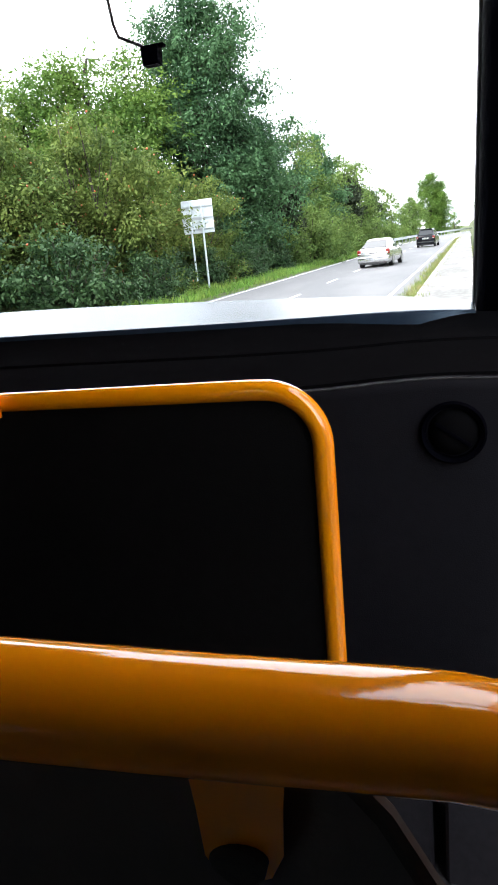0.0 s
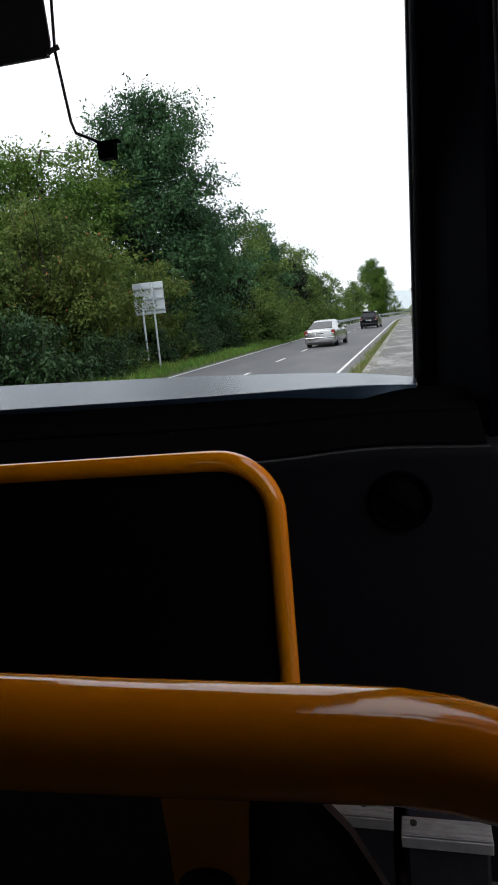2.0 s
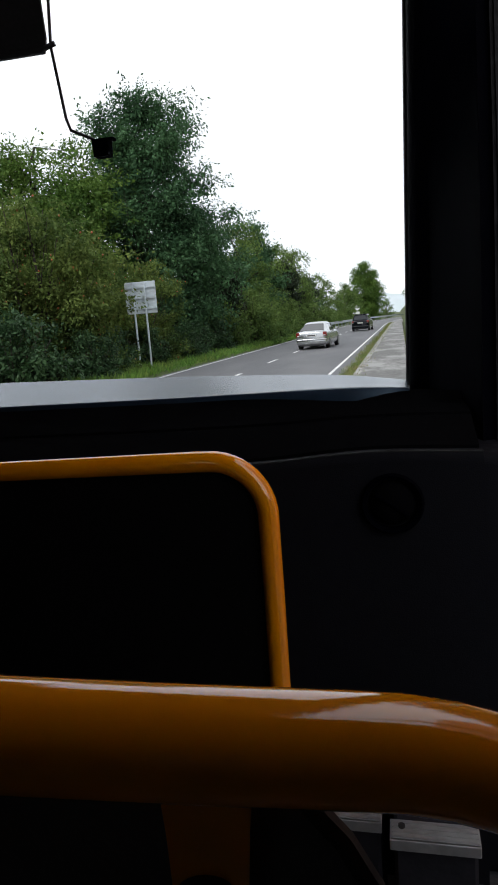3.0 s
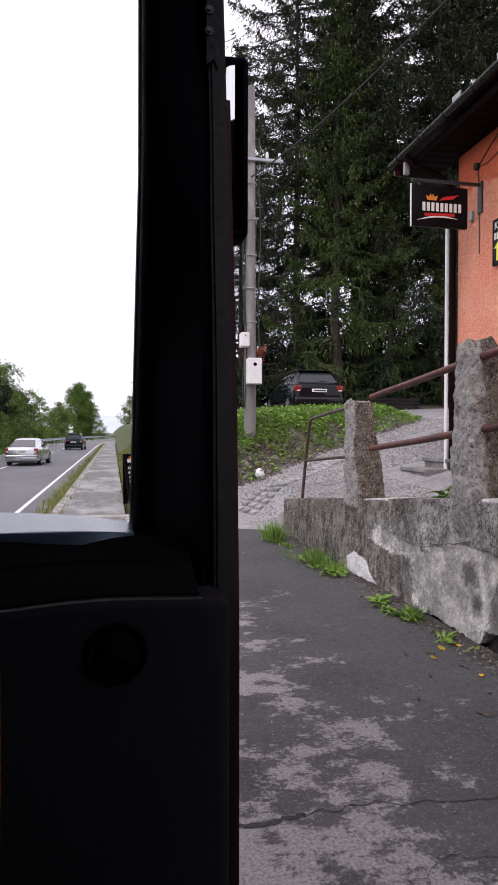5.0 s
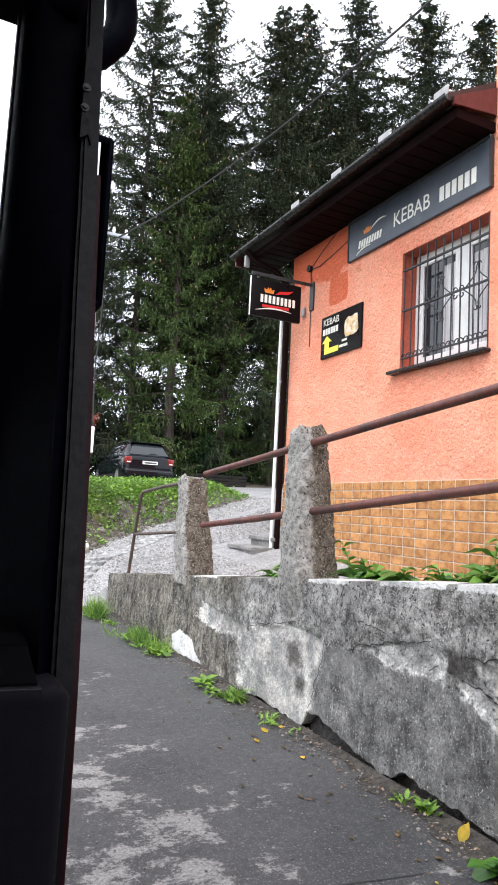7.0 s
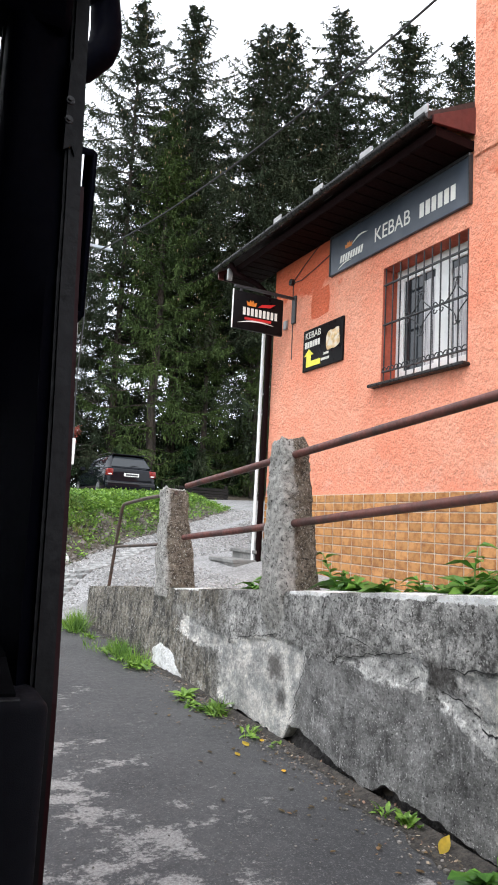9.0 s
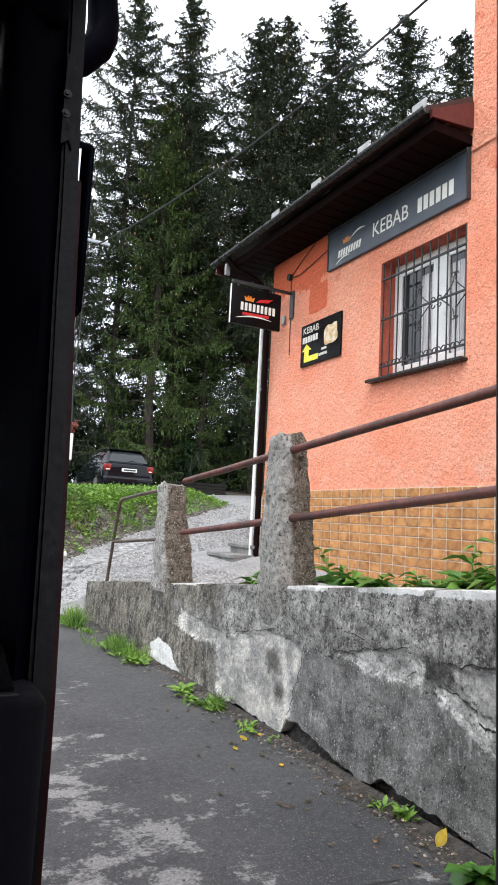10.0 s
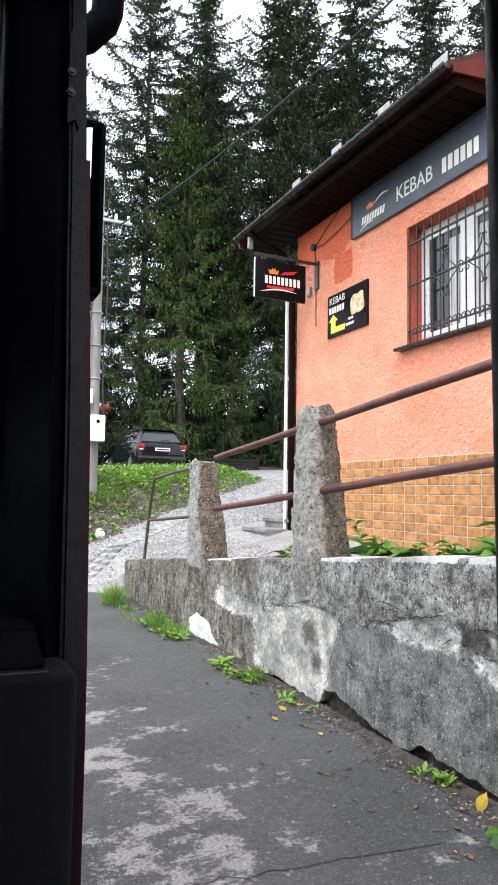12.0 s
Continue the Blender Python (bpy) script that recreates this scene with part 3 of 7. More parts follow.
def lettering(text, size, origin, material, parent, name="lettering", u=(0, -1, 0), v=(0, 0, 1), slant=0.0, stretch=1.0):
    cu = bpy.data.curves.new(name, "FONT")
    cu.body, cu.size, cu.extrude, cu.shear = text, size, 0.003, slant
    ob = bpy.data.objects.new(name, cu)
    me = bpy.data.meshes.new_from_object(ob)
    bpy.data.objects.remove(ob)
    u, v = Vector(u), Vector(v)
    w = u.cross(v)
    o = Vector(origin)
    m = Matrix(((u.x * stretch, v.x, w.x, o.x), (u.y * stretch, v.y, w.y, o.y), (u.z * stretch, v.z, w.z, o.z), (0, 0, 0, 1)))
    me.transform(m)
    me.materials.clear()
    return part_mesh(name, me, material, parent)


# ---- ground, road, pavement ----
def smooth(t):
    t = max(0.0, min(1.0, t))
    return t * t * (3 - 2 * t)


def bend(y):
    """How far the road has swung to its side at y metres ahead."""
    return 0.0 if y < 80 else 0.09 * ((y - 80) / 10) ** 2


def wall_top(y):
    return 1.415 - 0.0955 * y


def drive(x, y):
    h = 0.25 * (x - 0.6) + 0.05 * (y - 10)
    return 3.5 * (1 - math.exp(-max(0.0, h) * 0.3)) - 0.02


def bank_edge(x):
    return 11.5 + 0.55 * max(0.0, x - 1.4) + 0.45 * max(0.0, x - 2.93)


def bank_rise(x, y):
    d = y - bank_edge(x) if x > 1.4 else y - 13.2
    return 1.3 * smooth(d / 1.75) * smooth((x - 0.5) / 2.4)


def ground_height(x, y):
    if x < -7.6:
        return -0.1 + 0.5 * smooth((-8.5 - x) / 8)
    if x < 0.45:
        return -0.3
    if y < 9.7:
        if x < 2.65:
            return -0.06
        return max(wall_top(y) - 0.05, drive(x, y))
    lip = smooth((y - 9.6 - 0.5 * (2.65 - x) + 0.9 * max(0.0, x - 2.65)) / 1.7)
    if x < 2.65 and y < 13:
        return -0.03 + (drive(x, y) + 0.03) * lip + bank_rise(x, y)
    base = -0.03 + (drive(x, y) + 0.03) * lip if y < 13 else max(-0.05, drive(x, y) * smooth((x - 0.4) / 2))
    d = y - bank_edge(x) if x > 1.4 else y - 13.2
    top = 1.62 + 0.05 * (min(y, 30) - 13) + 0.04 * (min(x, 12) - 2.8)
    side = smooth((x - 0.5) / (2.4 + 0.22 * max(0.0, y - 15))) * (1 - smooth((x - 7.6) / 1.7) * (1 - smooth((y - 25) / 3)))
    if y > 45:
        top = 1.4
    return base + max(0.0, top - base) * smooth(d / 1.75) * side


def spaced(a, b, step):
    n = max(1, round((b - a) / step))
    return [a + (b - a) * i / n for i in range(n)]


gx = [-1500, -700, -300, -120, -60, -40, *spaced(-30, -8, 1.2), -7.65, -7.55, -4, -1, 0.4, 0.5, *spaced(0.7, 2.5, 0.2), 2.55, 2.75, *spaced(2.95, 12, 0.22), *spaced(12, 40, 2.0), 40, 70, 150, 400, 1500]
gy = [-1500, -400, -100, -30, -8, *spaced(-4, 9, 0.5), *spaced(9, 9.6, 0.2), 9.66, 9.74, *spaced(9.9, 24, 0.22), *spaced(24, 46, 1.0), *spaced(46, 180, 6), 200, 300, 600, 1500]
gv, gf = [], []
def unevenness(x, y):
    return 0.05 * noise.noise((x * 0.9, y * 0.9, 0)) + 0.02 * noise.noise((x * 3.1, y * 3.1, 4)) if (x > 2.7 or x < -8) else 0.0


for y in gy:
    for x in gx:
        gv.append((x, y, ground_height(x, y) + unevenness(x, y)))
nx = len(gx)
ground_me = bpy.data.meshes.new("ground")
for j in range(len(gy) - 1):
    for i in range(nx - 1):
        a = j * nx + i
        gf.append((a, a + 1, a + nx + 1, a + nx))
ground_me.from_pydata(gv, [], gf)
for name in ("verge", "gravel", "soil", "sidewalk"):
    ground_me.materials.append(M[name])


def is_gravel(x, y):
    wob = 0.35 * noise.noise((x * 1.3, y * 1.3, 7))
    return 5.0 < y < 34 and 0.4 < x < 16 and (y < bank_edge(x) + wob or (x > 8.7 + wob and y < 26.5)) and not (x < 2.7 and y < 9.7)


def cover(x, y):
    """What lies on the ground: 0 grass, 1 crushed stone, 2 soil, 3 worn paving."""
    if 1.2 < x < 3.1 and 9.7 < y < 10.35 + 0.4 * noise.noise((x * 3, y * 3, 2)):
        return 3
    if is_gravel(x, y):
        return 1
    stony = 1.2 < x < 9 and -0.3 < y - bank_edge(x) < 1.1 + 0.5 * noise.noise((x * 2, y * 2, 3))
    return 2 if stony or (y < 9.7 and x > 0) or (y > 21 and x > 4 + 0.5 * noise.noise((y, x, 1))) else 0


for p in ground_me.polygons:
    p.material_index = cover(p.center.x, p.center.y)
    p.use_smooth = True
tagged(new("ground", ground_me), "grassy ground with a crushed stone drive", "ground", "", "structure")

# the road, with its lay-by beside the kerb
bm = B()
ys = [*spaced(-40, 60, 10), *spaced(60, 240, 6), 240]
sweep(bm, [(-7.5, 0), (-1.0, 0)], [lambda p, y=y: (p[0] + bend(y), y, -0.12) for y in ys])
box(bm, -1.0, 0.6, -40, 12.2, -0.3, -0.12)
structure("road", bm, M["road"], "grey two-lane asphalt road bending away", "road")
bm = B()
sweep(bm, [(-0.045, 0), (0.045, 0)], [lambda p, y=y: (-1.69 + p[0] + bend(y), y, -0.115) for y in ys])
sweep(bm, [(-0.05, 0), (0.05, 0)], [lambda p, y=y: (-7.22 + p[0] + bend(y), y, -0.115) for y in ys])
structure("edge_lines", bm, M["line"], "white painted road edge lines", "road marking")
dashes = thing("centre_line", (-4.53, 20, -0.12), "broken white centre line on the asphalt road", "road marking", "", "structure")
for k in range(24):
    y0 = 6.2 + 6.0 * k
    bm = B()
    sweep(bm, [(-0.055, 0), (0.055, 0)], [lambda p, y=y: (-4.53 + p[0] + bend(y), y, -0.114) for y in (y0, y0 + 0.9, y0 + 1.8)])
    part("dash_mark", bm, M["line"], dashes)

bm = B()
box(bm, 0.47, 2.62, -14, 10.6, -0.3, 0.0)
structure("pavement", bm, M["asphalt"], "dark patched asphalt pavement with pale worn areas", "pavement")
pave_cracks = thing("pavement_cracks", (1.2, 2.8, 0), "thin dark cracks across the asphalt pavement", "cracks", "", "structure")


def ground_crack(points, width, seed):
    bm = B()
    pts = []
    for (x0, y0), (x1, y1) in zip(points, points[1:]):
        for k in range(10):
            t = k / 10
            pts.append((x0 + (x1 - x0) * t, y0 + (y1 - y0) * t + 0.03 * noise.noise((x0 * 4 + t * 5, seed, 1)) + 0.012 * noise.noise((x0 * 9 + t * 19, seed, 2))))
    sweep(bm, [-1, 1], [lambda s, p=p, i=i: (p[0], p[1] + s * width * (0.5 + 0.5 * abs(noise.noise((i * 0.7, seed, 3)))), 0.003) for i, p in enumerate(pts)])
    part("crack", bm, M["asphalt_crack"], pave_cracks)


ground_crack([(0.5, 2.74), (0.72, 2.76), (0.83, 2.79)], 0.022, 1)
ground_crack([(0.8, 2.785), (1.11, 2.8), (1.6, 2.74), (2.1, 2.68)], 0.005, 5)
ground_crack([(0.69, 3.17), (0.7, 2.98), (0.75, 2.78), (0.82, 2.64)], 0.004, 2)
ground_crack([(1.0, 2.3), (1.2, 2.45), (1.5, 2.4)], 0.003, 7)
bm = B()
kerb_ys = [*spaced(12.2, 60, 6), *spaced(60, 180, 6), 180]
sweep(bm, [(-0.8, 0), (0.32, 0)], [lambda p, y=y: (p[0] + bend(y), y, 0.004) for y in kerb_ys])
structure("sidewalk", bm, M["sidewalk"], "worn pale asphalt footpath beside the road", "pavement")
bm = B()
box(bm, 0.3, 1.3, 10.6, 12.4, -0.3, -0.006)
structure("drive_apron", bm, M["sidewalk"], "worn pale driveway apron", "pavement")
kerb = thing("kerb", (-0.9, 12.2, -0.12), "weathered concrete kerb with weeds", "kerb", "", "structure")
bm = B()
for y in spaced(12.2, 100, 1.0):
    if y > 30:
        box(bm, -0.97 + bend(y), -0.8 + bend(y), y, y + 0.985, -0.3, 0.012)
tagged(part("far_kerb", bm, M["kerb"], kerb), kind="stuff")
for k in range(18):
    bm = B()
    box(bm, -0.97, -0.8, 12.2 + k, 13.185 + k, -0.3, 0.012 + random.uniform(-0.008, 0.008), 0.015)
    part("kerbstone", bm, M["kerb"], kerb)
bm = B()
box(bm, 0.32, 0.466, -14, 12.2, -0.3, -0.004, 0.015)
part("lay_by_kerb", bm, M["kerb"], kerb)
bm = B()
box(bm, -0.8, 0.6, 12.06, 12.2, -0.3, 0.006, 0.015)
part("end_kerb", bm, M["kerb"], kerb)

# ---- concrete retaining wall ----
wall = thing("retaining_wall", (2.6, 5, 0), "cracked grey concrete retaining wall with lime-washed top edge", "wall", "", "structure")


def base_edge(y):
    """The broken lower edge of the wall's render above the pavement."""
    return 0.02 + 0.04 * abs(noise.noise((y * 1.1, 3, 0))) + 0.035 * abs(noise.noise((y * 5.3, 1, 0))) + 0.018 * noise.noise((y * 15, 1, 4)) + 0.065 * max(0.0, (y - 2.5) / 0.9 if y < 3.4 else 1 - (y - 3.4) / 0.06) + (0.11 * max(0.0, (y - 3.55) / 0.79 if y < 4.34 else 1 - (y - 4.34) / 0.08)) - 0.02 * smooth((y - 6) / 2)


# coats of render that have broken away or been patched on: outlines along the wall (y) and up it (z)
COATS = {
    "pale_coat": [[(5.33, 0.5), (4.96, 0.6), (4.62, 0.66), (4.17, 0.63), (4.29, 0.35), (4.4, -0.1), (5.0, -0.1), (5.3, 0.1), (5.38, 0.38)],
                  [(6.41, 0.43), (6.3, 0.58), (5.78, 0.55), (5.3, 0.53), (5.28, 0.06), (5.4, 0.06), (5.46, 0.42), (5.94, 0.37)],
                  [(2.88, 0.77), (2.5, 0.84), (1.9, 0.88), (1.9, 0.5), (2.5, 0.53), (2.71, 0.61), (2.78, 0.69)]],
    "low_coat": [[(4.17, 0.63), (3.86, 0.63), (3.53, 0.68), (3.48, 0.6), (3.12, 0.62), (2.92, 0.6), (2.75, 0.5), (2.4, 0.4), (1.2, 0.4), (1.2, -0.3), (4.42, -0.3)]],
    "old_coat": [[(3.85, 0.66), (3.51, 0.75), (3.2, 0.81), (3.06, 0.78), (3.1, 0.66), (3.3, 0.63), (3.55, 0.6), (3.65, 0.66)],
                 # next: a lit ledge under the crack, its brightness put into the coat colour
                 [(3.06, 0.68), (2.9, 0.69), (2.74, 0.61), (2.4, 0.54), (1.9, 0.5), (1.9, 0.4), (2.5, 0.42), (2.74, 0.5), (2.95, 0.6)]],
    "damp_spot": [[(4.75, 0.52), (4.55, 0.54), (4.5, 0.4), (4.68, 0.36)], [(4.57, 0.32), (4.46, 0.33), (4.45, 0.23), (4.55, 0.22)], [(3.1, 0.8), (2.9, 0.8), (2.88, 0.7), (3.06, 0.66)]],
    "mossy": [[(10.6, 1.2), (5.5, 1.2), (5.5, 0.62), (6.5, 0.6), (5.5, 0.3), (5.45, -0.3), (10.6, -0.3)]],
    "limewash": [[(7.02, 0.15), (6.76, 0.25), (6.48, 0.2), (6.22, 0.02), (6.5, -0.02), (6.95, 0.04)]],
}
for y0, y1, deep in ((6.62, 6.02, 0.012), (4.46, 3.95, 0.026), (3.65, 3.11, 0.03), (3.02, 2.3, 0.045), (2.1, 1.3, 0.03)):
    COATS["limewash"].append([(y0, wall_top(y0) + 0.2), (y1, wall_top(y1) + 0.2), (y1, wall_top(y1) - deep), (y0, wall_top(y0) - deep * 0.8)])


def inside(name, y, z):
    """The signed distance (inside: positive) to the outlines of a coat."""
    best = np.full(y.shape, -1.0)
    for poly in COATS[name]:
        d2, odd = np.full(y.shape, 1.0), np.zeros(y.shape, bool)
        for (ay, az), (by, bz) in zip(poly, poly[1:] + poly[:1]):
            ey, ez = by - ay, bz - az
            t = np.clip(((y - ay) * ey + (z - az) * ez) / (ey * ey + ez * ez), 0, 1)
            d2 = np.minimum(d2, (y - ay - t * ey) ** 2 + (z - az - t * ez) ** 2)
            if ez:
                odd ^= ((az > z) != (bz > z)) & (y < ay + (z - az) / ez * ey)
        d = np.sqrt(d2)
        best = np.maximum(best, np.where(odd, d, -d))
    return np.clip(best, -0.3, 0.3)


def broken(y, z):
    return 0.03 * noise.noise((y * 9, z * 9, 1)) + 0.018 * noise.noise((y * 25, z * 25, 2))


def wall_face(y, z):
    """The face of the wall, set back where a coat is missing, for arrays of y and z."""
    rag = np.array([broken(a, b) for a, b in zip(y, z)])
    x = np.array([2.5 + 0.025 * noise.noise((a * 1.4, b * 1.8, 2)) + 0.014 * noise.noise((a * 5, b * 5, 5)) + 0.006 * noise.noise((a * 17, b * 17, 5)) + 0.004 * noise.noise((a * 40, b * 40, 3)) for a, b in zip(y, z)])
    for name, back in (("pale_coat", 0.014), ("old_coat", 0.012), ("low_coat", 0.004), ("limewash", -0.003)):
        x += back * np.clip((inside(name, y, z) + rag) / 0.014, 0, 1)
    return x


rows = 64
stations = [*spaced(1.2, 2.2, 0.04), *spaced(2.2, 6.4, 0.0125), *spaced(6.4, 10.1, 0.025), 10.1]
wy, wz = [], []
for y in stations:
    top, low = wall_top(y) + 0.012 * noise.noise((y * 2.2, 0, 9)), base_edge(y)
    for i in range(rows + 1):
        wy.append(y)
        wz.append(low + (top - low) * i / rows)
wy, wz = np.array(wy), np.array(wz)
wx = wall_face(wy, wz) + np.tile(0.03 * (np.linspace(0, 1, rows + 1) - 0.5), len(stations))
verts, span = [], rows + 6
for j, y in enumerate(stations):
    turn = smooth((y - 9.55) / 0.55)
    for i in range(rows + 1):
        k = j * (rows + 1) + i
        chip = 0.012 * max(0.0, noise.noise((y * 11, 0, 3))) if i == rows else 0.0
        verts.append((wx[k] + 0.35 * turn * turn + chip, y, wz[k] - chip))
    top, low = wz[j * (rows + 1) + rows], wz[j * (rows + 1)]
    verts += [(2.66 + 0.2 * turn, y, top + 0.004), (2.8 + 0.2 * turn, y, top + 0.004), (2.8 + 0.2 * turn, y, -0.25), (2.62, y, -0.25), (2.62, y, low + 0.01)]
faces = []
for j in range(len(stations) - 1):
    a, b = j * span, (j + 1) * span
    faces += [(a + k, b + k, b + (k + 1) % span, a + (k + 1) % span) for k in range(span)]
faces += [tuple(range(span)), tuple(range((len(stations) - 1) * span, len(stations) * span))[::-1]]
wall_me = bpy.data.meshes.new("wall_body")
wall_me.from_pydata(verts, [], faces)
wall_me.update()
spot = np.array(verts)
for name in COATS:
    wall_me.attributes.new(name, "FLOAT", "POINT").data.foreach_set("value", inside(name, spot[:, 1], spot[:, 2]).astype(np.float32))
fix = B()
fix.from_mesh(wall_me)
bmesh.ops.recalc_face_normals(fix, faces=fix.faces)
fix.to_mesh(wall_me)
fix.free()
part_mesh("wall_body", wall_me, M["concrete"], wall, "", True)
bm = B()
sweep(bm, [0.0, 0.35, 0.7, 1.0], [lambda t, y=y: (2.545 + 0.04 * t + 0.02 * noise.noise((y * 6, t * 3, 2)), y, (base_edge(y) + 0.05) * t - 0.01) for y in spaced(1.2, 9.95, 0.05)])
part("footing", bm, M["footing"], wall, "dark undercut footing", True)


def ragged(w, h, n=22, rough=0.18, seed=0):
    out = []
    for i in range(n):
        a = 2 * math.pi * i / n
        r = 1 + rough * noise.noise((math.cos(a) * 1.7 + seed, math.sin(a) * 1.7, seed * 3.1)) * 2 + rough * 0.5 * noise.noise((i * 1.9, seed, 1))
        c, s = math.cos(a), math.sin(a)
        k = 1 / max(abs(c), abs(s)) ** 0.55
        out.append((w / 2 * r * c * k, h / 2 * r * s * k))
    return out


def wall_x(y, z):
    top, low = wall_top(y), base_edge(y)
    return float(wall_face(np.array([y]), np.array([z]))[0]) + 0.03 * ((z - low) / (top - low) - 0.5)


def crack(points, width):
    bm = B()
    pts = []
    for (y0, z0), (y1, z1) in zip(points, points[1:]):
        n = max(4, int(math.hypot(y1 - y0, z1 - z0) / 0.018))
        for k in range(n):
            t = k / n
            y, z = y0 + (y1 - y0) * t, z0 + (z1 - z0) * t
            pts.append((y + 0.016 * noise.noise((y * 17, z * 17, 3)), z + 0.022 * noise.noise((y * 14, z * 14, 8)) + 0.01 * noise.noise((y * 45, z * 45, 8))))
    pts.append(points[-1])
    n = len(pts)
    sweep(bm, [-1, 1], [lambda s, i=i, p=p: (wall_x(p[0], p[1]) - 0.005, p[0] + s * 0.002, p[1] + s * width * (0.3 + 0.7 * math.sin(math.pi * (i + 0.6) / (n + 0.4))) * (0.6 + 0.8 * abs(noise.noise((i * 0.45, p[0], 1)))) / 2) for i, p in enumerate(pts)])
    return part("crack", bm, M["crack"], wall)


crack([(4.08, 0.65), (3.89, 0.63), (3.8, 0.67), (3.54, 0.74), (3.19, 0.81), (3.1, 0.78)], 0.006)
crack([(2.98, 0.67), (2.86, 0.67), (2.77, 0.64), (2.71, 0.57), (2.6, 0.55), (2.3, 0.52)], 0.013)
crack([(3.83, 0.82), (3.59, 0.8), (3.46, 0.75)], 0.006)
crack([(4.17, 0.64), (4.22, 0.5), (4.3, 0.32), (4.38, 0.09)], 0.006)
crack([(5.3, 0.52), (5.1, 0.58), (4.96, 0.61), (4.62, 0.67), (4.45, 0.64)], 0.006)
crack([(4.0, 1.0), (4.02, 0.93), (3.98, 0.86)], 0.009)
crack([(3.2, 0.74), (3.15, 0.7), (3.22, 0.66)], 0.004)
crack([(2.95, 0.78), (2.75, 0.81), (2.5, 0.84)], 0.008)


bm = B()
sweep(bm, [0.0, 0.4, 0.8, 1.0], [lambda t, y=y: (2.49 - (0.05 + 0.09 * noise.noise((y * 1.3, 2, 2)) + 0.07 * noise.noise((y * 5, 2, 2)) + 0.05 * noise.noise((y * 16, 2, 2)) + 0.1 * smooth((4 - y) / 1.5)) * 1.4 * t, y, 0.03 * (1 - t) * (1 - t) + 0.0015) for y in spaced(1.2, 9.5, 0.06)])
part("dirt_strip", bm, M["dirt"], wall, "strip of brown dirt and debris", True)


# ---- posts and rails on the wall ----
def railing_post(y, lean, h, w0, w1, d0, d1, seed, sink, skin):
    """A tapered post with blunt corners, whose near face has lost its smooth skin and is coloured darker for its shade.
    """
    zb = wall_top(y) - 0.06
    n, around = 64, 44
    verts, bare = [], []
    for i in range(n + 1):
        t = i / n
        z = zb - sink + (h + 0.06 + sink) * t
        f = max(0.0, (z - zb) / (h + 0.06))
        w, d = w0 + (w1 - w0) * f, d0 + (d1 - d0) * f
        blunt = 1 - 0.16 * max(0.0, (t - 0.96) / 0.04) ** 2
        sunk = 0.07 * max(0.0, (zb - z) / max(0.01, sink))
        for k in range(around):
            c, q = math.cos(2 * math.pi * k / around), math.sin(2 * math.pi * k / around)
            round_off = (abs(c) ** 7 + abs(q) ** 7) ** (-1 / 7)
            a, b = c * round_off * blunt, q * round_off * blunt
            p = (a * d / 2 + seed, b * w / 2, z)
            rough = 0.016 * noise.noise([v * 5 for v in p]) + 0.013 * noise.noise([v * 13 for v in p]) + 0.008 * noise.noise([v * 31 for v in p]) + 0.005 * noise.noise([v * 60 for v in p])
            rough -= 0.01 * max(0.0, -b - 0.6)
            verts.append((2.465 + d / 2 + a * (d / 2 + rough + 0.006) + (d0 - d) * 0.12 + sunk, y + lean * f + b * (w / 2 + rough + 0.006), z + (3 * rough if i == n else 0)))
            bare.append(max(-1.0, min(1.0, (-b - 0.6) * 3, (a + skin) * 2.4)) + 0.6 * noise.noise((z * 4, a * 2, seed)) - 0.15)
    faces = [(j * around + k, j * around + (k + 1) % around, (j + 1) * around + (k + 1) % around, (j + 1) * around + k) for j in range(n) for k in range(around)]
    faces += [tuple(range(around))[::-1], tuple(range(n * around, (n + 1) * around))]
    me = bpy.data.meshes.new("railing_post")
    me.from_pydata(verts, [], faces)
    me.attributes.new("bare", "FLOAT", "POINT").data.foreach_set("value", np.array(bare, np.float32))
    return part_mesh("railing_post", me, M["post"], None, "", True)


railing = thing("railing", (2.6, 5, 1), "red-brown tubular steel railing on the concrete wall", "railing")
for args, lab in (((4.67, 0.01, 1.1, 0.29, 0.2, 0.38, 0.22, 1, 0.25, 0.3), "crumbling tapered concrete post carrying two rails"),
                  ((6.88, 0.1, 1.0, 0.29, 0.22, 0.36, 0.22, 5, 0.08, 0.8), "broken-topped tapered concrete post near the drive")):
    tagged(railing_post(*args), lab, "post", "railing posts")
RX = 2.58


def up_z(y):
    return 2.345 - 0.0865 * y


def low_z(y):
    return 1.868 - 0.0905 * y


for name, f in (("top_rail", up_z), ("lower_rail", low_z)):
    bm = B()
    tube(bm, [(RX, y, f(y) + 0.006 * noise.noise((y, 2, 1))) for y in spaced(0.6, 6.88, 0.3)], 0.028, 12)
    part(name, bm, M["rust"], railing, "", True)
bm = B()
tube(bm, [(RX, 6.85, up_z(6.85) - 0.04), (RX, 7.8, 1.665), (RX, 8.56, 1.606), (RX, 8.64, 1.58), (RX, 8.68, 1.535), (RX, 8.85, 1.066), (RX, 9.02, 0.5)], 0.021, 10)
part("end_post", bm, M["rust_dark"], railing, "thin bent end post", True)
bm = B()
tube(bm, [(RX, 6.85, 1.2), (RX, 8.84, 1.065)], 0.018, 10)
part("end_rail", bm, M["rust_dark"], railing, "", True)

# ---- the orange house ----
HX, HY0, HY1 = 4.87, 5.13, 9.12
house = thing("house", (6.5, 7, 0.8), "orange roughcast house with tiled plinth and dark eaves", "house")
bm = B()
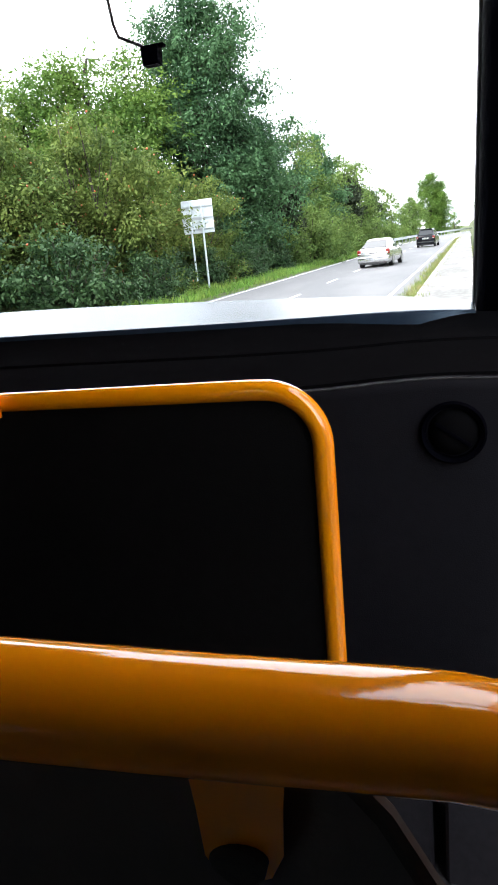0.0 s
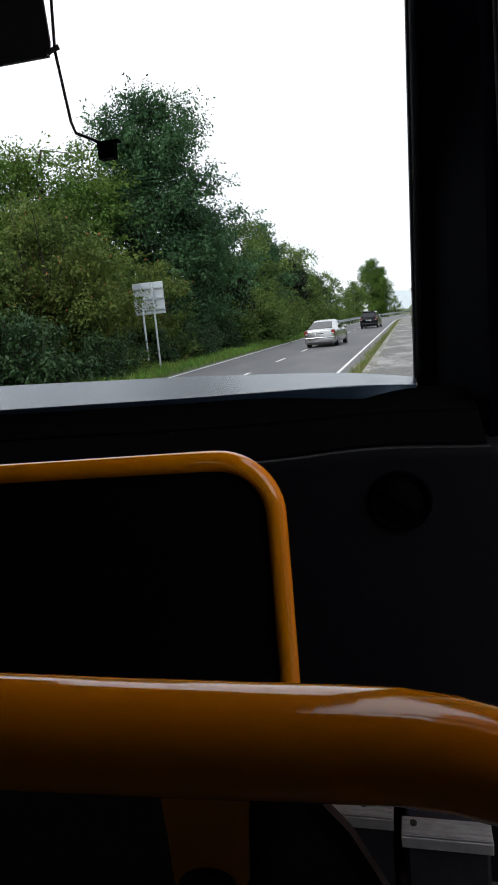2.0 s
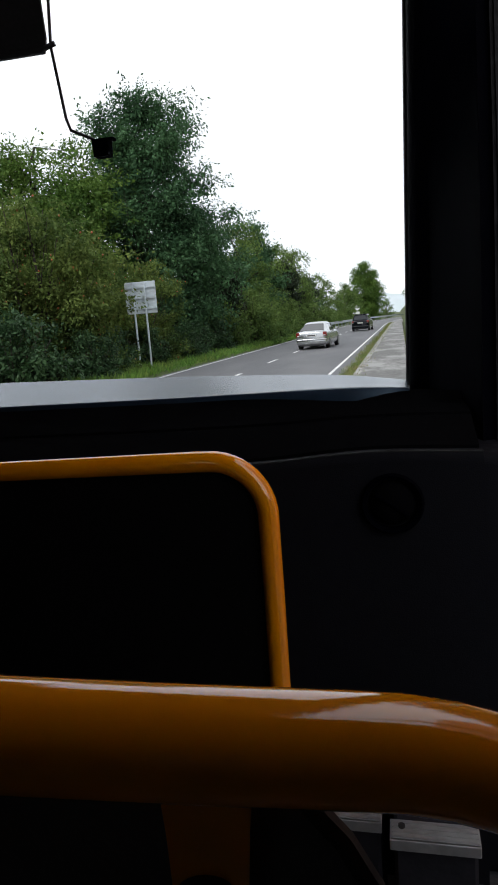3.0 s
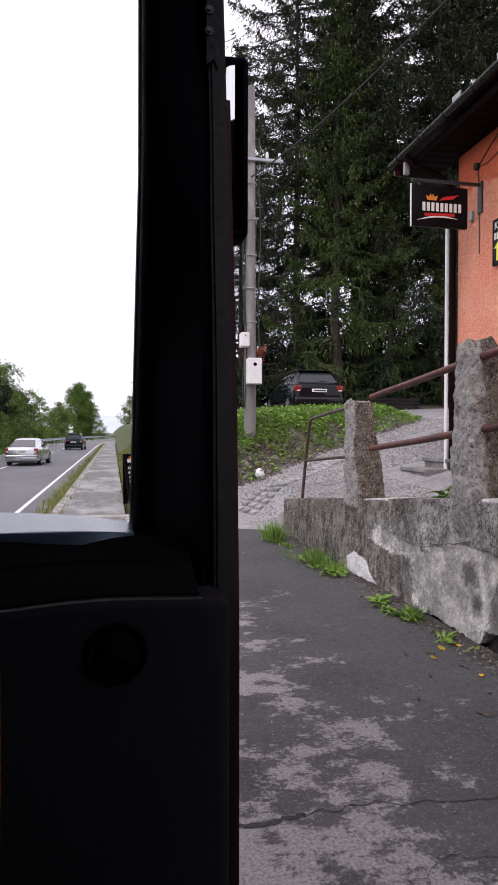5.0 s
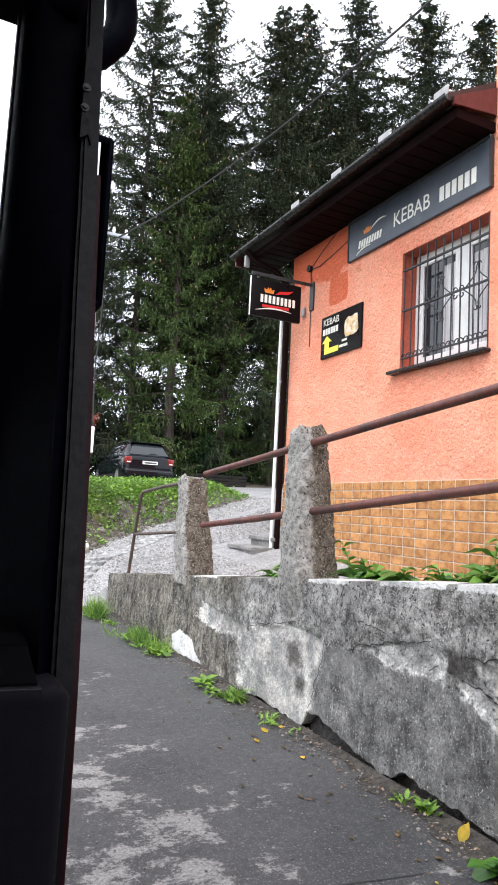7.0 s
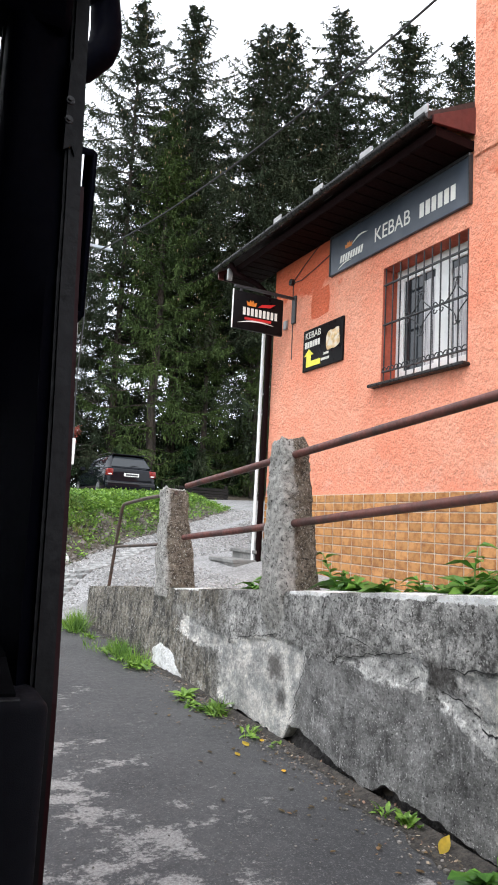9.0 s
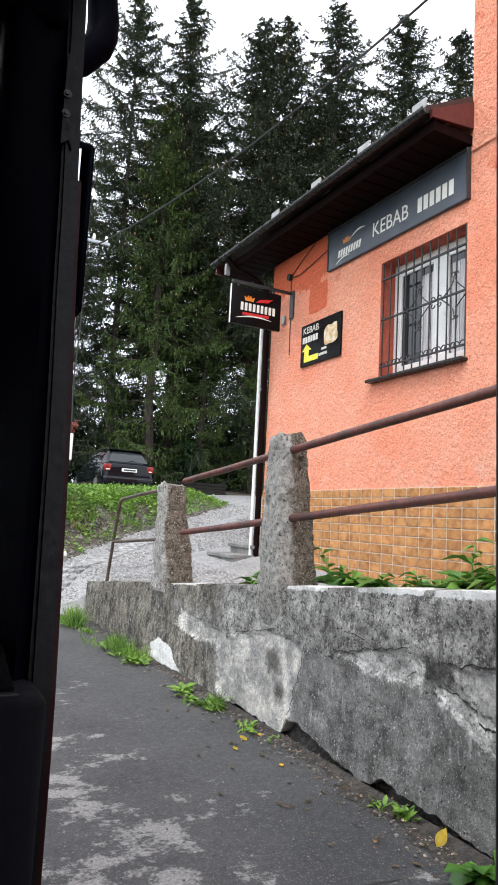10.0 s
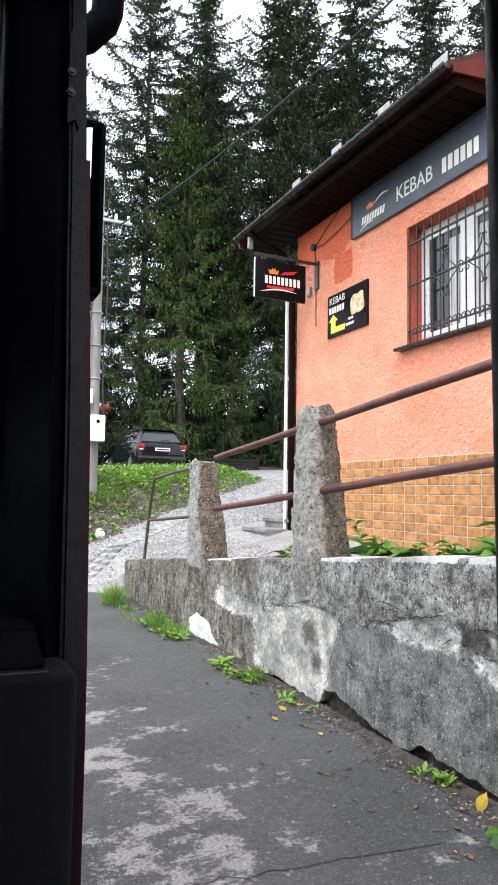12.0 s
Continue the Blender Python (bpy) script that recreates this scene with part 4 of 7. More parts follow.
WY0, WY1, WZ0, WZ1 = 5.17, 6.52, 3.13, 4.51
box(bm, HX, HX + 0.35, 0.0, HY1, 0.3, WZ0)
box(bm, HX, HX + 0.35, 0.0, WY0, WZ0, WZ1)
box(bm, HX, HX + 0.35, WY1, HY1, WZ0, WZ1)
box(bm, HX, HX + 0.35, 0.0, HY1, WZ1, 5.75)
bmesh.ops.remove_doubles(bm, verts=bm.verts, dist=0.0001)
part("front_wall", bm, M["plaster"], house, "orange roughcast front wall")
bm = B()
box(bm, HX + 0.35, 13.0, HY1 - 0.35, HY1, 0.3, 5.75)
plate(bm, [(0, 0), (8.13, 0), (4.3, 2.0)], (HX, HY1 - 0.002, 5.75), (1, 0, 0), (0, 0, 1), 0.33)
part("gable_wall", bm, M["plaster"], house)
bm = B()
box(bm, HX - 0.02, 13.0, 0.0, HY0 - 0.02, 5.22, 9.5, 0.01)
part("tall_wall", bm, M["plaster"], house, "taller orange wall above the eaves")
bm = B()
box(bm, 12.7, 13.0, 0.0, HY1 - 0.35, 0.3, 5.75)
box(bm, HX + 0.35, 12.7, 0.0, 0.3, 0.3, 5.75)
part("back_wall", bm, M["plaster"], house)
EX, EZ, EY1 = 4.3, 5.42, 9.98
bm = B()
plate(bm, [(0, 0.0), (5.2, 2.7), (5.2, 2.82), (0, 0.09)], (EX - 0.05, EY1, EZ + 0.0), (1, 0, 0), (0, 0, 1), 4.86)
part("roof", bm, M["roof"], house, "dark sheet roof")
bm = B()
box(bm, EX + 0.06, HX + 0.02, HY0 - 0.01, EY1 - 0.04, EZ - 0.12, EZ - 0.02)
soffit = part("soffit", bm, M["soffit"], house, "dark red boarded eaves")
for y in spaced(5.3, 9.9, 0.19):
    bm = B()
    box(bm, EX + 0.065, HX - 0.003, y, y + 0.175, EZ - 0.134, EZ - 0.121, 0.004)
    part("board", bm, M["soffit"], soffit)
bm = B()
plate(bm, [(0.0, 0.1), (0.62, 0.16), (0.62, 0.48), (0.0, 0.18)], (EX + 0.0, HY0 - 0.015, EZ - 0.12), (1, 0, 0), (0, 0, 1), 0.03)
part("eaves_end_board", bm, M["barge"], house, "red-brown boxed end of the eaves")
bm = B()
plate(bm, [(0, -0.1), (0.3, -0.1), (5.2, 2.5), (5.2, 2.7), (0, 0.05)], (EX - 0.02, EY1 + 0.02, EZ), (1, 0, 0), (0, 0, 1), 0.03)
part("bargeboard", bm, M["barge"], house)
bm = B()
prof = arc((0, 0, 0), 0.052, 170, 370, 10)
sweep(bm, prof + [p * 0.9 for p in prof[::-1]], [lambda p, y=y: (EX - 0.06 + p.x, y, EZ + 0.05 + p.z) for y in (HY0 - 0.03, 6.5, 8, EY1 + 0.05)])
gutter = part("gutter", bm, M["gutter"], house, "dark half-round gutter", True)
for y in (5.5, 6.2, 6.9, 7.6, 8.3, 9.0, 9.7):
    bm = B()
    tube(bm, arc((EX - 0.06, y, EZ + 0.05), 0.057, 170, 370, 8), 0.007, 6)
    part("gutter_bracket", bm, M["gutter"], gutter)
for y in (5.25, 6.15, 7.1, 8.1):
    bm = B()
    box(bm, EX - 0.03, EX - 0.012, y - 0.1, y + 0.1, EZ + 0.08, EZ + 0.21, 0.004)
    box(bm, EX - 0.03, EX + 0.14, y - 0.09, y + 0.09, EZ + 0.09, EZ + 0.105)
    part("snow_guard", bm, M["zinc"], house, "small upright metal snow guard")
bm = B()
tube(bm, [(EX - 0.04, 9.5, EZ), (EX + 0.04, 9.45, EZ - 0.16), (4.62, 9.28, EZ - 0.32), (4.78, 9.17, EZ - 0.5), (4.81, 9.15, 4.6), (4.81, 9.15, 0.62)], 0.045, 12)
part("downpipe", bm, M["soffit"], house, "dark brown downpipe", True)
bm = B()
tube(bm, [(4.77, 9.25, 4.55), (4.77, 9.25, 0.62)], 0.026, 10)
part("pale_pole", bm, M["white"], house, "thin pale pole beside the downpipe", True)
bm = B()
box(bm, 4.25, 4.33, 9.55, 9.6, EZ - 0.24, EZ - 0.06, 0.006)
part("eaves_lamp", bm, M["zinc"], house, "small grey lamp under the eaves")
bm = B()
plate(bm, [(-0.21, -0.19), (-0.05, -0.21), (0.2, -0.18), (0.22, 0.05), (0.19, 0.2), (-0.02, 0.18), (-0.2, 0.21), (-0.23, 0.02)], (HX - 0.0, 7.85, 4.47), (0, -1, 0), (0, 0, 1), 0.004)
part("paint_patch", bm, M["plaster_red"], house, "redder touched-up paint patch")
# wires and small boxes on the front
bm = B()
tube(bm, [(HX - 0.012, 7.58, 5.08), (HX - 0.012, 8.0, 4.99), (HX - 0.012, 8.35, 4.93), (HX - 0.012, 8.6, 4.96)], 0.007, 6)
part("wall_cable", bm, M["cable"], house)
bm = B()
tube(bm, [(HX - 0.012, 8.6, 4.96), (HX - 0.012, 8.3, 5.12), (HX - 0.012, 7.9, 5.3)], 0.007, 6)
part("wall_cable", bm, M["cable"], house)
bm = B()
tube(bm, [(HX - 0.012, 8.58, 4.94), (HX - 0.013, 8.55, 4.4), (HX - 0.012, 8.54, 3.8)], 0.007, 6)
part("wall_cable", bm, M["cable"], house)
bm = B()
tube(bm, [(HX - 0.05, 8.6, 4.97), (HX, 8.6, 4.97)], 0.05, 10)
part("junction_box", bm, M["gutter"], house, "small round junction box", True)
bm = B()
box(bm, HX - 0.04, HX, 8.69, 8.78, 4.29, 4.42, 0.008)
part("wall_box", bm, M["zinc"], house)

# the window with its iron grille
window = thing("window_1", (HX, 5.85, 3.13), "white three-light window behind a black wrought iron grille", "window", "", "structure")
FX = HX + 0.2
for y0, y1, z0, z1 in ((WY1 - 0.008, WY1 - 0.002, WZ0, WZ1), (WY0 + 0.002, WY0 + 0.008, WZ0, WZ1), (WY0 + 0.01, WY1 - 0.01, WZ1 - 0.008, WZ1 - 0.002)):
    bm = B()
    box(bm, HX + 0.003, FX, y0, y1, z0, z1)
    part("reveal", bm, M["reveal"], window, "brick-red painted reveal")
bm = B()
for y0, y1 in ((WY0, WY0 + 0.075), (WY1 - 0.085, WY1 - 0.009), (5.68, 5.78)):
    box(bm, FX, FX + 0.07, y0, y1, WZ0, WZ1, 0.008)
for z0, z1 in ((WZ0, WZ0 + 0.07), (WZ1 - 0.09, WZ1 - 0.01)):
    box(bm, FX + 0.002, FX + 0.068, WY0, WY1 - 0.01, z0, z1, 0.008)
part("window_frame", bm, M["white"], window, "white plastic frame")
SZ0, SZ1 = WZ0 + 0.074, WZ1 - 0.094
for y0, y1 in ((WY0 + 0.075, 5.68), (5.78, WY1 - 0.085)):
    bm = B()
    for a, b in ((y0 + 0.004, y0 + 0.07), (y1 - 0.07, y1 - 0.004)):
        box(bm, FX - 0.015, FX + 0.04, a, b, SZ0, SZ1, 0.006)
    for a, b in ((SZ0, SZ0 + 0.07), (SZ1 - 0.07, SZ1)):
        box(bm, FX - 0.013, FX + 0.038, y0 + 0.004, y1 - 0.004, a, b, 0.006)
    sash = part("sash", bm, M["white"], window)
    bm = B()
    box(bm, FX + 0.01, FX + 0.016, y0 + 0.06, y1 - 0.06, SZ0 + 0.06, SZ1 - 0.06)
    part("pane", bm, M["car_glass"], sash, "dark reflecting glass")
    bm = B()
    box(bm, FX - 0.03, FX - 0.015, y1 - 0.05, y1 - 0.025, 3.72, 3.84, 0.004)
    part("sash_handle", bm, M["white"], sash)
for y0, y1 in ((5.86, 6.05), (5.32, 5.6)):
    bm = B()
    sweep(bm, [SZ0 + 0.07, SZ1 - 0.16], [lambda z, y=y: (FX + 0.003 + 0.006 * math.sin(y * 160) + 0.004 * math.sin(y * 61), y, z) for y in spaced(y0, y1, 0.006)])
    part("curtain", bm, M["curtain"], window, "pale pleated curtain")
bm = B()
box(bm, FX + 0.075, FX + 0.1, WY0 - 0.1, WY1 + 0.1, WZ0 - 0.1, WZ1 + 0.1)
part("dark_backing", bm, M["black"], window)
bm = B()
box(bm, HX - 0.1, FX, WY0 - 0.03, WY1 + 0.13, WZ0 - 0.05, WZ0 - 0.012, 0.01)
part("window_sill", bm, M["gutter"], window, "grey sheet metal sill")
GX = HX + 0.02
for k in range(11):
    y = WY0 + 0.03 + k * (WY1 - WY0 - 0.06) / 10
    bm = B()
    box(bm, GX - 0.006, GX + 0.006, y - 0.006, y + 0.006, WZ0 - 0.005, WZ1)
    part("grille_bar", bm, M["iron"], window)
for z in (3.26, 3.82, 4.3):
    bm = B()
    box(bm, GX - 0.014, GX + 0.014, WY0, WY1, z - 0.008, z + 0.008)
    part("grille_crossbar", bm, M["iron"], window)


def scroll(y, z, r, flip, up):
    bm = B()
    pts = [(GX - 0.01, y + flip * r * (1 - t * 0.75) * math.cos(t * 4.6) - flip * r, z + up * r * (1 - t * 0.75) * math.sin(t * 4.6)) for t in (i / 16 for i in range(17))]
    tube(bm, pts, 0.007, 5)
    part("grille_scroll", bm, M["iron"], window)


for k in range(10):
    y = WY0 + 0.03 + (k + 0.5) * (WY1 - WY0 - 0.06) / 10
    scroll(y, 3.27, 0.05, 1, 1)
    scroll(y, 3.27, 0.05, -1, 1)
for yc in (5.87, 5.34):
    for fl in (1, -1):
        # a diamond of two bent rods to a side, curled at its four corners
        for up in (1, -1):
            bm = B()
            tube(bm, [(GX - 0.012, yc + fl * (0.015 + 0.17 * t - 0.06 * math.sin(math.pi * t)), 3.8 + up * (0.2 * (1 - t) + 0.02 * math.sin(math.pi * t))) for t in (i / 12 for i in range(13))], 0.007, 5)
            part("grille_ornament", bm, M["iron"], window)
            scroll(yc + fl * 0.05, 3.8 + up * 0.22, 0.035, fl, up)
            scroll(yc + fl * 0.25, 3.8 + up * 0.03, 0.038, fl, up)


# ---- signs ----
def bars(parent, count, size, origin, material, u=(0, -1, 0), v=(0, 0, 1), gap=0.35, name="name_bar", shear=0.0, wide=0.55):
    """A row of plain upright blocks in place of a name."""
    u, v = Vector(u), Vector(v)
    for k in range(count):
        w = size * wide
        o = Vector(origin) + u * k * (w + size * gap * 0.5)
        bm = B()
        plate(bm, [(0, 0), (w, 0), (w + shear, size), (shear, size)], o, u, v, 0.004)
        part(name, bm, material, parent)


def crown_outline(w, h):
    return [(-w / 2, 0), (w / 2, 0), (w * 0.62, h * 0.75), (w * 0.3, h * 0.5), (w * 0.15, h), (0, h * 0.6), (-w * 0.15, h), (-w * 0.3, h * 0.5), (-w * 0.62, h * 0.75)]


def swash(bm, origin, u, v, w, h, depth):
    n = 12
    top = [(w * i / n, h * math.sin(math.pi * i / n) * 0.9 + h * 0.5 * i / n) for i in range(n + 1)]
    low = [(w * i / n, h * math.sin(math.pi * i / n) * 0.55 + h * 0.5 * i / n - 0.004) for i in range(n, -1, -1)]
    plate(bm, top + low, origin, u, v, depth)


board = thing("shop_sign", (HX, 6.36, 4.73), "long slate-blue shop sign board with cream lettering", "sign")
bm = B()
box(bm, HX - 0.045, HX - 0.002, 5.15, 7.58, 4.735, 5.24, 0.006)
part("sign_panel", bm, M["sign_blue"], board)
bm = B()
box(bm, HX - 0.058, HX - 0.002, 5.13, 7.6, 5.24, 5.275, 0.004)
box(bm, HX - 0.053, HX - 0.002, 5.13, 5.15, 4.735, 5.24)
box(bm, HX - 0.053, HX - 0.002, 7.58, 7.6, 4.735, 5.24)
part("sign_edge", bm, M["iron"], board, "black metal edging")
SX = HX - 0.0455
lettering("KEBAB", 0.25, (SX, 6.66, 4.87), M["letter"], board, stretch=0.88)
bars(board, 6, 0.165, (SX, 5.86, 4.86), M["letter"], gap=0.34, wide=0.4)
bars(board, 9, 0.095, (SX, 7.36, 4.84), M["letter"], gap=0.42, name="brand_bar", shear=0.02, wide=0.36)
bm = B()
plate(bm, crown_outline(0.13, 0.08), (SX, 7.18, 5.0), (0, -1, 0), (0, 0, 1), 0.004)
part("crown_print", bm, M["crown"], board)
bm = B()
swash(bm, (SX, 7.4, 4.77), (0, -1, 0.1), (0, 0, 1), 0.3, 0.04, 0.004)
part("swash_print", bm, M["letter"], board)
bm = B()
swash(bm, (SX, 7.1, 5.02), (0, -1, 0.1), (0, 0, 1), 0.3, 0.05, 0.004)
part("swash_print", bm, M["letter"], board)

hang = thing("hanging_sign", (4.3, 8.5, 4.1), "black illuminated-type box sign hung from an iron bracket", "sign")
LX0, LX1, LY, LZ0, LZ1 = 3.87, 4.66, 8.52, 4.1, 4.63
bm = B()
box(bm, LX0, LX1, LY - 0.03, LY + 0.03, LZ0, LZ1, 0.01, 2)
part("sign_box", bm, M["sign_black"], hang, "", True)
bm = B()
box(bm, LX0 - 0.012, LX0 + 0.002, LY - 0.033, LY - 0.012, LZ0 - 0.01, LZ1 + 0.01, 0.004)
part("side_frame", bm, M["white"], hang, "pale box side")
bm = B()
box(bm, LX0 + 0.02, HX, LY - 0.02, LY + 0.02, LZ1 + 0.05, LZ1 + 0.085)
box(bm, HX - 0.03, HX, LY - 0.05, LY + 0.05, LZ1 - 0.3, LZ1 + 0.11, 0.005)
for x in (LX0 + 0.12, LX1 - 0.12):
    box(bm, x - 0.015, x + 0.015, LY - 0.012, LY + 0.012, LZ1 - 0.01, LZ1 + 0.06)
part("bracket", bm, M["iron"], hang, "black iron bracket")
LU, LV, LF = (1, 0, 0), (0, 0, 1), LY - 0.0305
bars(hang, 9, 0.11, (LX0 + 0.15, LF, 4.3), M["letter"], LU, LV, 0.42, "brand_bar", 0.0, 0.36)
bm = B()
plate(bm, crown_outline(0.13, 0.085), (LX0 + 0.28, LF, 4.44), LU, LV, 0.004)
part("crown_print", bm, M["crown"], hang)
bm = B()
swash(bm, (LX0 + 0.08, LF, 4.18), (1, 0, 0.02), LV, 0.56, 0.05, 0.004)
part("swash_print", bm, M["letter"], hang)
bm = B()
plate(bm, [(0, 0), (0.42, 0.01), (0.42, 0.05), (0, 0.035)], (LX0 + 0.18, LF, 4.235), LU, LV, 0.004)
plate(bm, [(0, 0), (0.2, 0.03), (0.28, 0.09), (0.06, 0.05)], (LX0 + 0.38, LF, 4.44), LU, LV, 0.004)
part("red_print", bm, M["swash"], hang)

plaque = thing("wall_plaque", (HX, 7.73, 3.55), "black printed food sign with a yellow arrow on the wall", "sign")
bm = B()
box(bm, HX - 0.03, HX - 0.001, 7.26, 8.2, 3.55, 4.13, 0.004)
part("plaque_panel", bm, M["sign_black"], plaque)
PX = HX - 0.0305
lettering("KEBAB", 0.13, (PX, 8.15, 4.0), M["letter"], plaque)
bars(plaque, 6, 0.085, (PX, 8.15, 3.87), M["letter"], gap=0.4)
bm = B()
plate(bm, [(0.02, 0), (0.36, 0), (0.36, 0.075), (0.13, 0.075), (0.13, 0.16), (0.19, 0.16), (0.075, 0.25), (-0.04, 0.16), (0.02, 0.16)], (PX, 8.12, 3.6), (0, -1, 0), (0, 0, 1), 0.004)
part("arrow_print", bm, M["yellow_print"], plaque, "yellow arrow")
bm = B()
plate(bm, ragged(0.3, 0.27, 22, 0.12, 3), (PX, 7.47, 3.88), (0, -1, 0), (0, 0, 1), 0.004)
part("bread_print", bm, M["bun"], plaque, "printed filled flatbread")
bars(plaque, 5, 0.03, (PX, 7.68, 3.7), M["letter"], gap=0.5, name="text_bar")
bars(plaque, 7, 0.035, (PX, 7.74, 3.63), M["letter"], gap=0.5, name="text_bar")

aboard = thing("pavement_sign", (0.5, 13.9, 0), "black chalkboard pavement sign leaning back by the footpath", "sign")
AU = (Vector((0.9, 0.42, 0))).normalized()
AW = AU.cross(Vector((0, 0, 1)))
AV = (Vector((0, 0, 1)) - AW * 0.1 - AU * 0.09).normalized()
A0 = Vector((0.42, 13.75, 0.01))
bm = B()
plate(bm, [(0, 0), (0.48, 0), (0.48, 1.0), (0, 1.0)], A0, AU, AV, 0.03)
part("chalkboard", bm, M["sign_black"], aboard)
bm = B()
plate(bm, [(0, 0), (0.48, 0), (0.48, 1.0), (0, 1.0)], A0 - AW * 0.26, AU, (Vector((0, 0, 1)) + AW * 0.16 - AU * 0.09).normalized(), 0.02)
part("rear_leg", bm, M["sign_black"], aboard)
AF = A0 + AU.cross(AV).normalized() * 0.0305
bars(aboard, 9, 0.07, AF + AU * 0.07 + AV * 0.83, M["letter"], AU, AV, 0.14, "brand_bar")
bm = B()
plate(bm, crown_outline(0.09, 0.06), AF + AU * 0.16 + AV * 0.9, AU, AV, 0.003)
part("crown_print", bm, M["crown"], aboard)
for k in range(6):
    bars(aboard, 4 + k % 3, 0.05, AF + AU * 0.06 + AV * (0.7 - 0.09 * k), M["chalk"], AU, AV, 0.6, "chalk_bar", 0.012)
bm = B()
plate(bm, [(0, 0), (0.34, 0), (0.34, -0.02), (0.42, 0.015), (0.34, 0.05), (0.34, 0.03), (0, 0.03)], AF + AU * 0.08 + AV * 0.15, AU, AV, 0.003)
part("chalk_arrow", bm, M["letter"], aboard)


# ---- steps, pole, wires, drive ----
steps = thing("entrance_steps", (4.9, 9.9, 0.9), "grey concrete entrance steps beside the house", "steps")
for k, (x0, z1) in enumerate(((4.42, 0.92), (4.78, 1.06), (5.1, 1.2))):
    bm = B()
    box(bm, x0, 6.2 - 0.01 * k, 9.13 + 0.006 * k, 9.95 - 0.006 * k, 0.5 + 0.01 * k, z1, 0.012)
    box(bm, x0 - 0.03, x0 + 0.1, 9.122 + 0.006 * k, 9.97 - 0.006 * k, z1 - 0.05, z1 + 0.003, 0.008)
    part("step", bm, M["step"], steps)

pole = thing("utility_pole", (2.76, 13.4, 1.4), "grey concrete utility pole with white meter boxes", "utility pole")
PO = Vector((2.76, 13.4, 0))
bm = B()
tube(bm, [PO + Vector((0, 0, z)) for z in (0.9, 3.0, 6.0, 8.2)], [0.125, 0.112, 0.092, 0.08], 16)
part("pole_shaft", bm, M["pole"], pole, "", True)
for name, x, z, w, h, lab in (("meter_box", 0.03, 2.62, 0.27, 0.5, "white meter box with a round lock"), ("junction_box", -0.16, 3.22, 0.16, 0.27, "small white box")):
    bm = B()
    box(bm, PO.x + x - w / 2, PO.x + x + w / 2, PO.y - 0.34, PO.y - 0.1, z - h / 2, z + h / 2, 0.012)
    o = part(name, bm, M["white"], pole, lab)
    bm = B()
    tube(bm, [(PO.x + x, PO.y - 0.345, z + h * 0.25), (PO.x + x, PO.y - 0.33, z + h * 0.25)], 0.035 if h > 0.3 else 0.012, 12)
    part("lock", bm, M["black"], o)
for k, dx in enumerate((-0.15, -0.11, 0.16)):
    bm = B()
    tube(bm, [(PO.x + dx + 0.02 * math.sin(z * 2.3 + k), PO.y - 0.09, z) for z in spaced(1.9 if k < 2 else 2.3, 7.6, 0.4)], 0.012, 6)
    part("pole_cable", bm, M["cable"], pole)
for z in (3.6, 4.25, 4.9, 5.6, 6.3):
    bm = B()
    tube(bm, arc((PO.x, PO.y, z), 0.122, 0, 360, 16, (1, 0, 0), (0, 1, 0)), 0.012, 5, False)
    part("band", bm, M["zinc"], pole)


bm = B()
box(bm, PO.x - 0.1, PO.x + 0.62, PO.y - 0.14, PO.y - 0.09, 6.72, 6.78, 0.008)
part("crossarm", bm, M["steel"], pole, "steel crossarm")
for x in (0.3, 0.55):
    bm = B()
    tube(bm, [(PO.x + x, PO.y - 0.115, 6.78), (PO.x + x, PO.y - 0.115, 6.82), (PO.x + x, PO.y - 0.115, 6.9)], [0.02, 0.035, 0.025], 10)
    part("insulator", bm, M["white"], pole, "white insulator", True)


def sag(a, b, drop, r, name, label):
    a, b = Vector(a), Vector(b)
    bm = B()
    tube(bm, [a.lerp(b, i / 20) - Vector((0, 0, drop * 4 * (i / 20) * (1 - i / 20))) for i in range(21)], r, 6)
    return tagged(part(name, bm, M["cable"], None, label, True), "", "cable", "overhead cables")


sag((2.76, 13.32, 6.42), (4.72, 5.3, 7.22), 0.32, 0.016, "overhead_cable", "black overhead cable running from the pole to the house")
sag((2.76, 13.4, 8.1), (13.0, 13.0, 25.0), 0.4, 0.004, "overhead_wire", "thin overhead wire against the spruces")
sag((2.9, 13.4, 8.0), (14.5, 13.0, 24.0), 0.4, 0.004, "overhead_wire", "thin overhead wire against the spruces")

# a strip of pavers set across the drive
pavers = thing("paver_strip", (3.4, 11.4, 0.6), "grey concrete paver strip across the stone drive", "pavers", "", "structure")
for k in range(30):
    for r in range(3):
        x = 2.25 + 0.115 * k - 0.085 * r
        y = 10.6 + 0.085 * k + 0.115 * r
        z = ground_height(x, y) + unevenness(x, y) + 0.02
        bm = B()
        box(bm, -0.055, 0.055, -0.055, 0.055, -0.06, 0.018, 0.01, 1, pose(x, y, z, 0, -10, 36 + random.uniform(-4, 4)))
        part("paver", bm, M["paver"], pavers)

# stones on the drive
rng = np.random.default_rng(3)
sv, sf = [], []
cube = np.array([(-1, -1, -1), (1, -1, -1), (1, 1, -1), (-1, 1, -1), (-1, -1, 1), (1, -1, 1), (1, 1, 1), (-1, 1, 1)], float)
cf = [(0, 3, 2, 1), (4, 5, 6, 7), (0, 1, 5, 4), (1, 2, 6, 5), (2, 3, 7, 6), (3, 0, 4, 7)]
count = 0
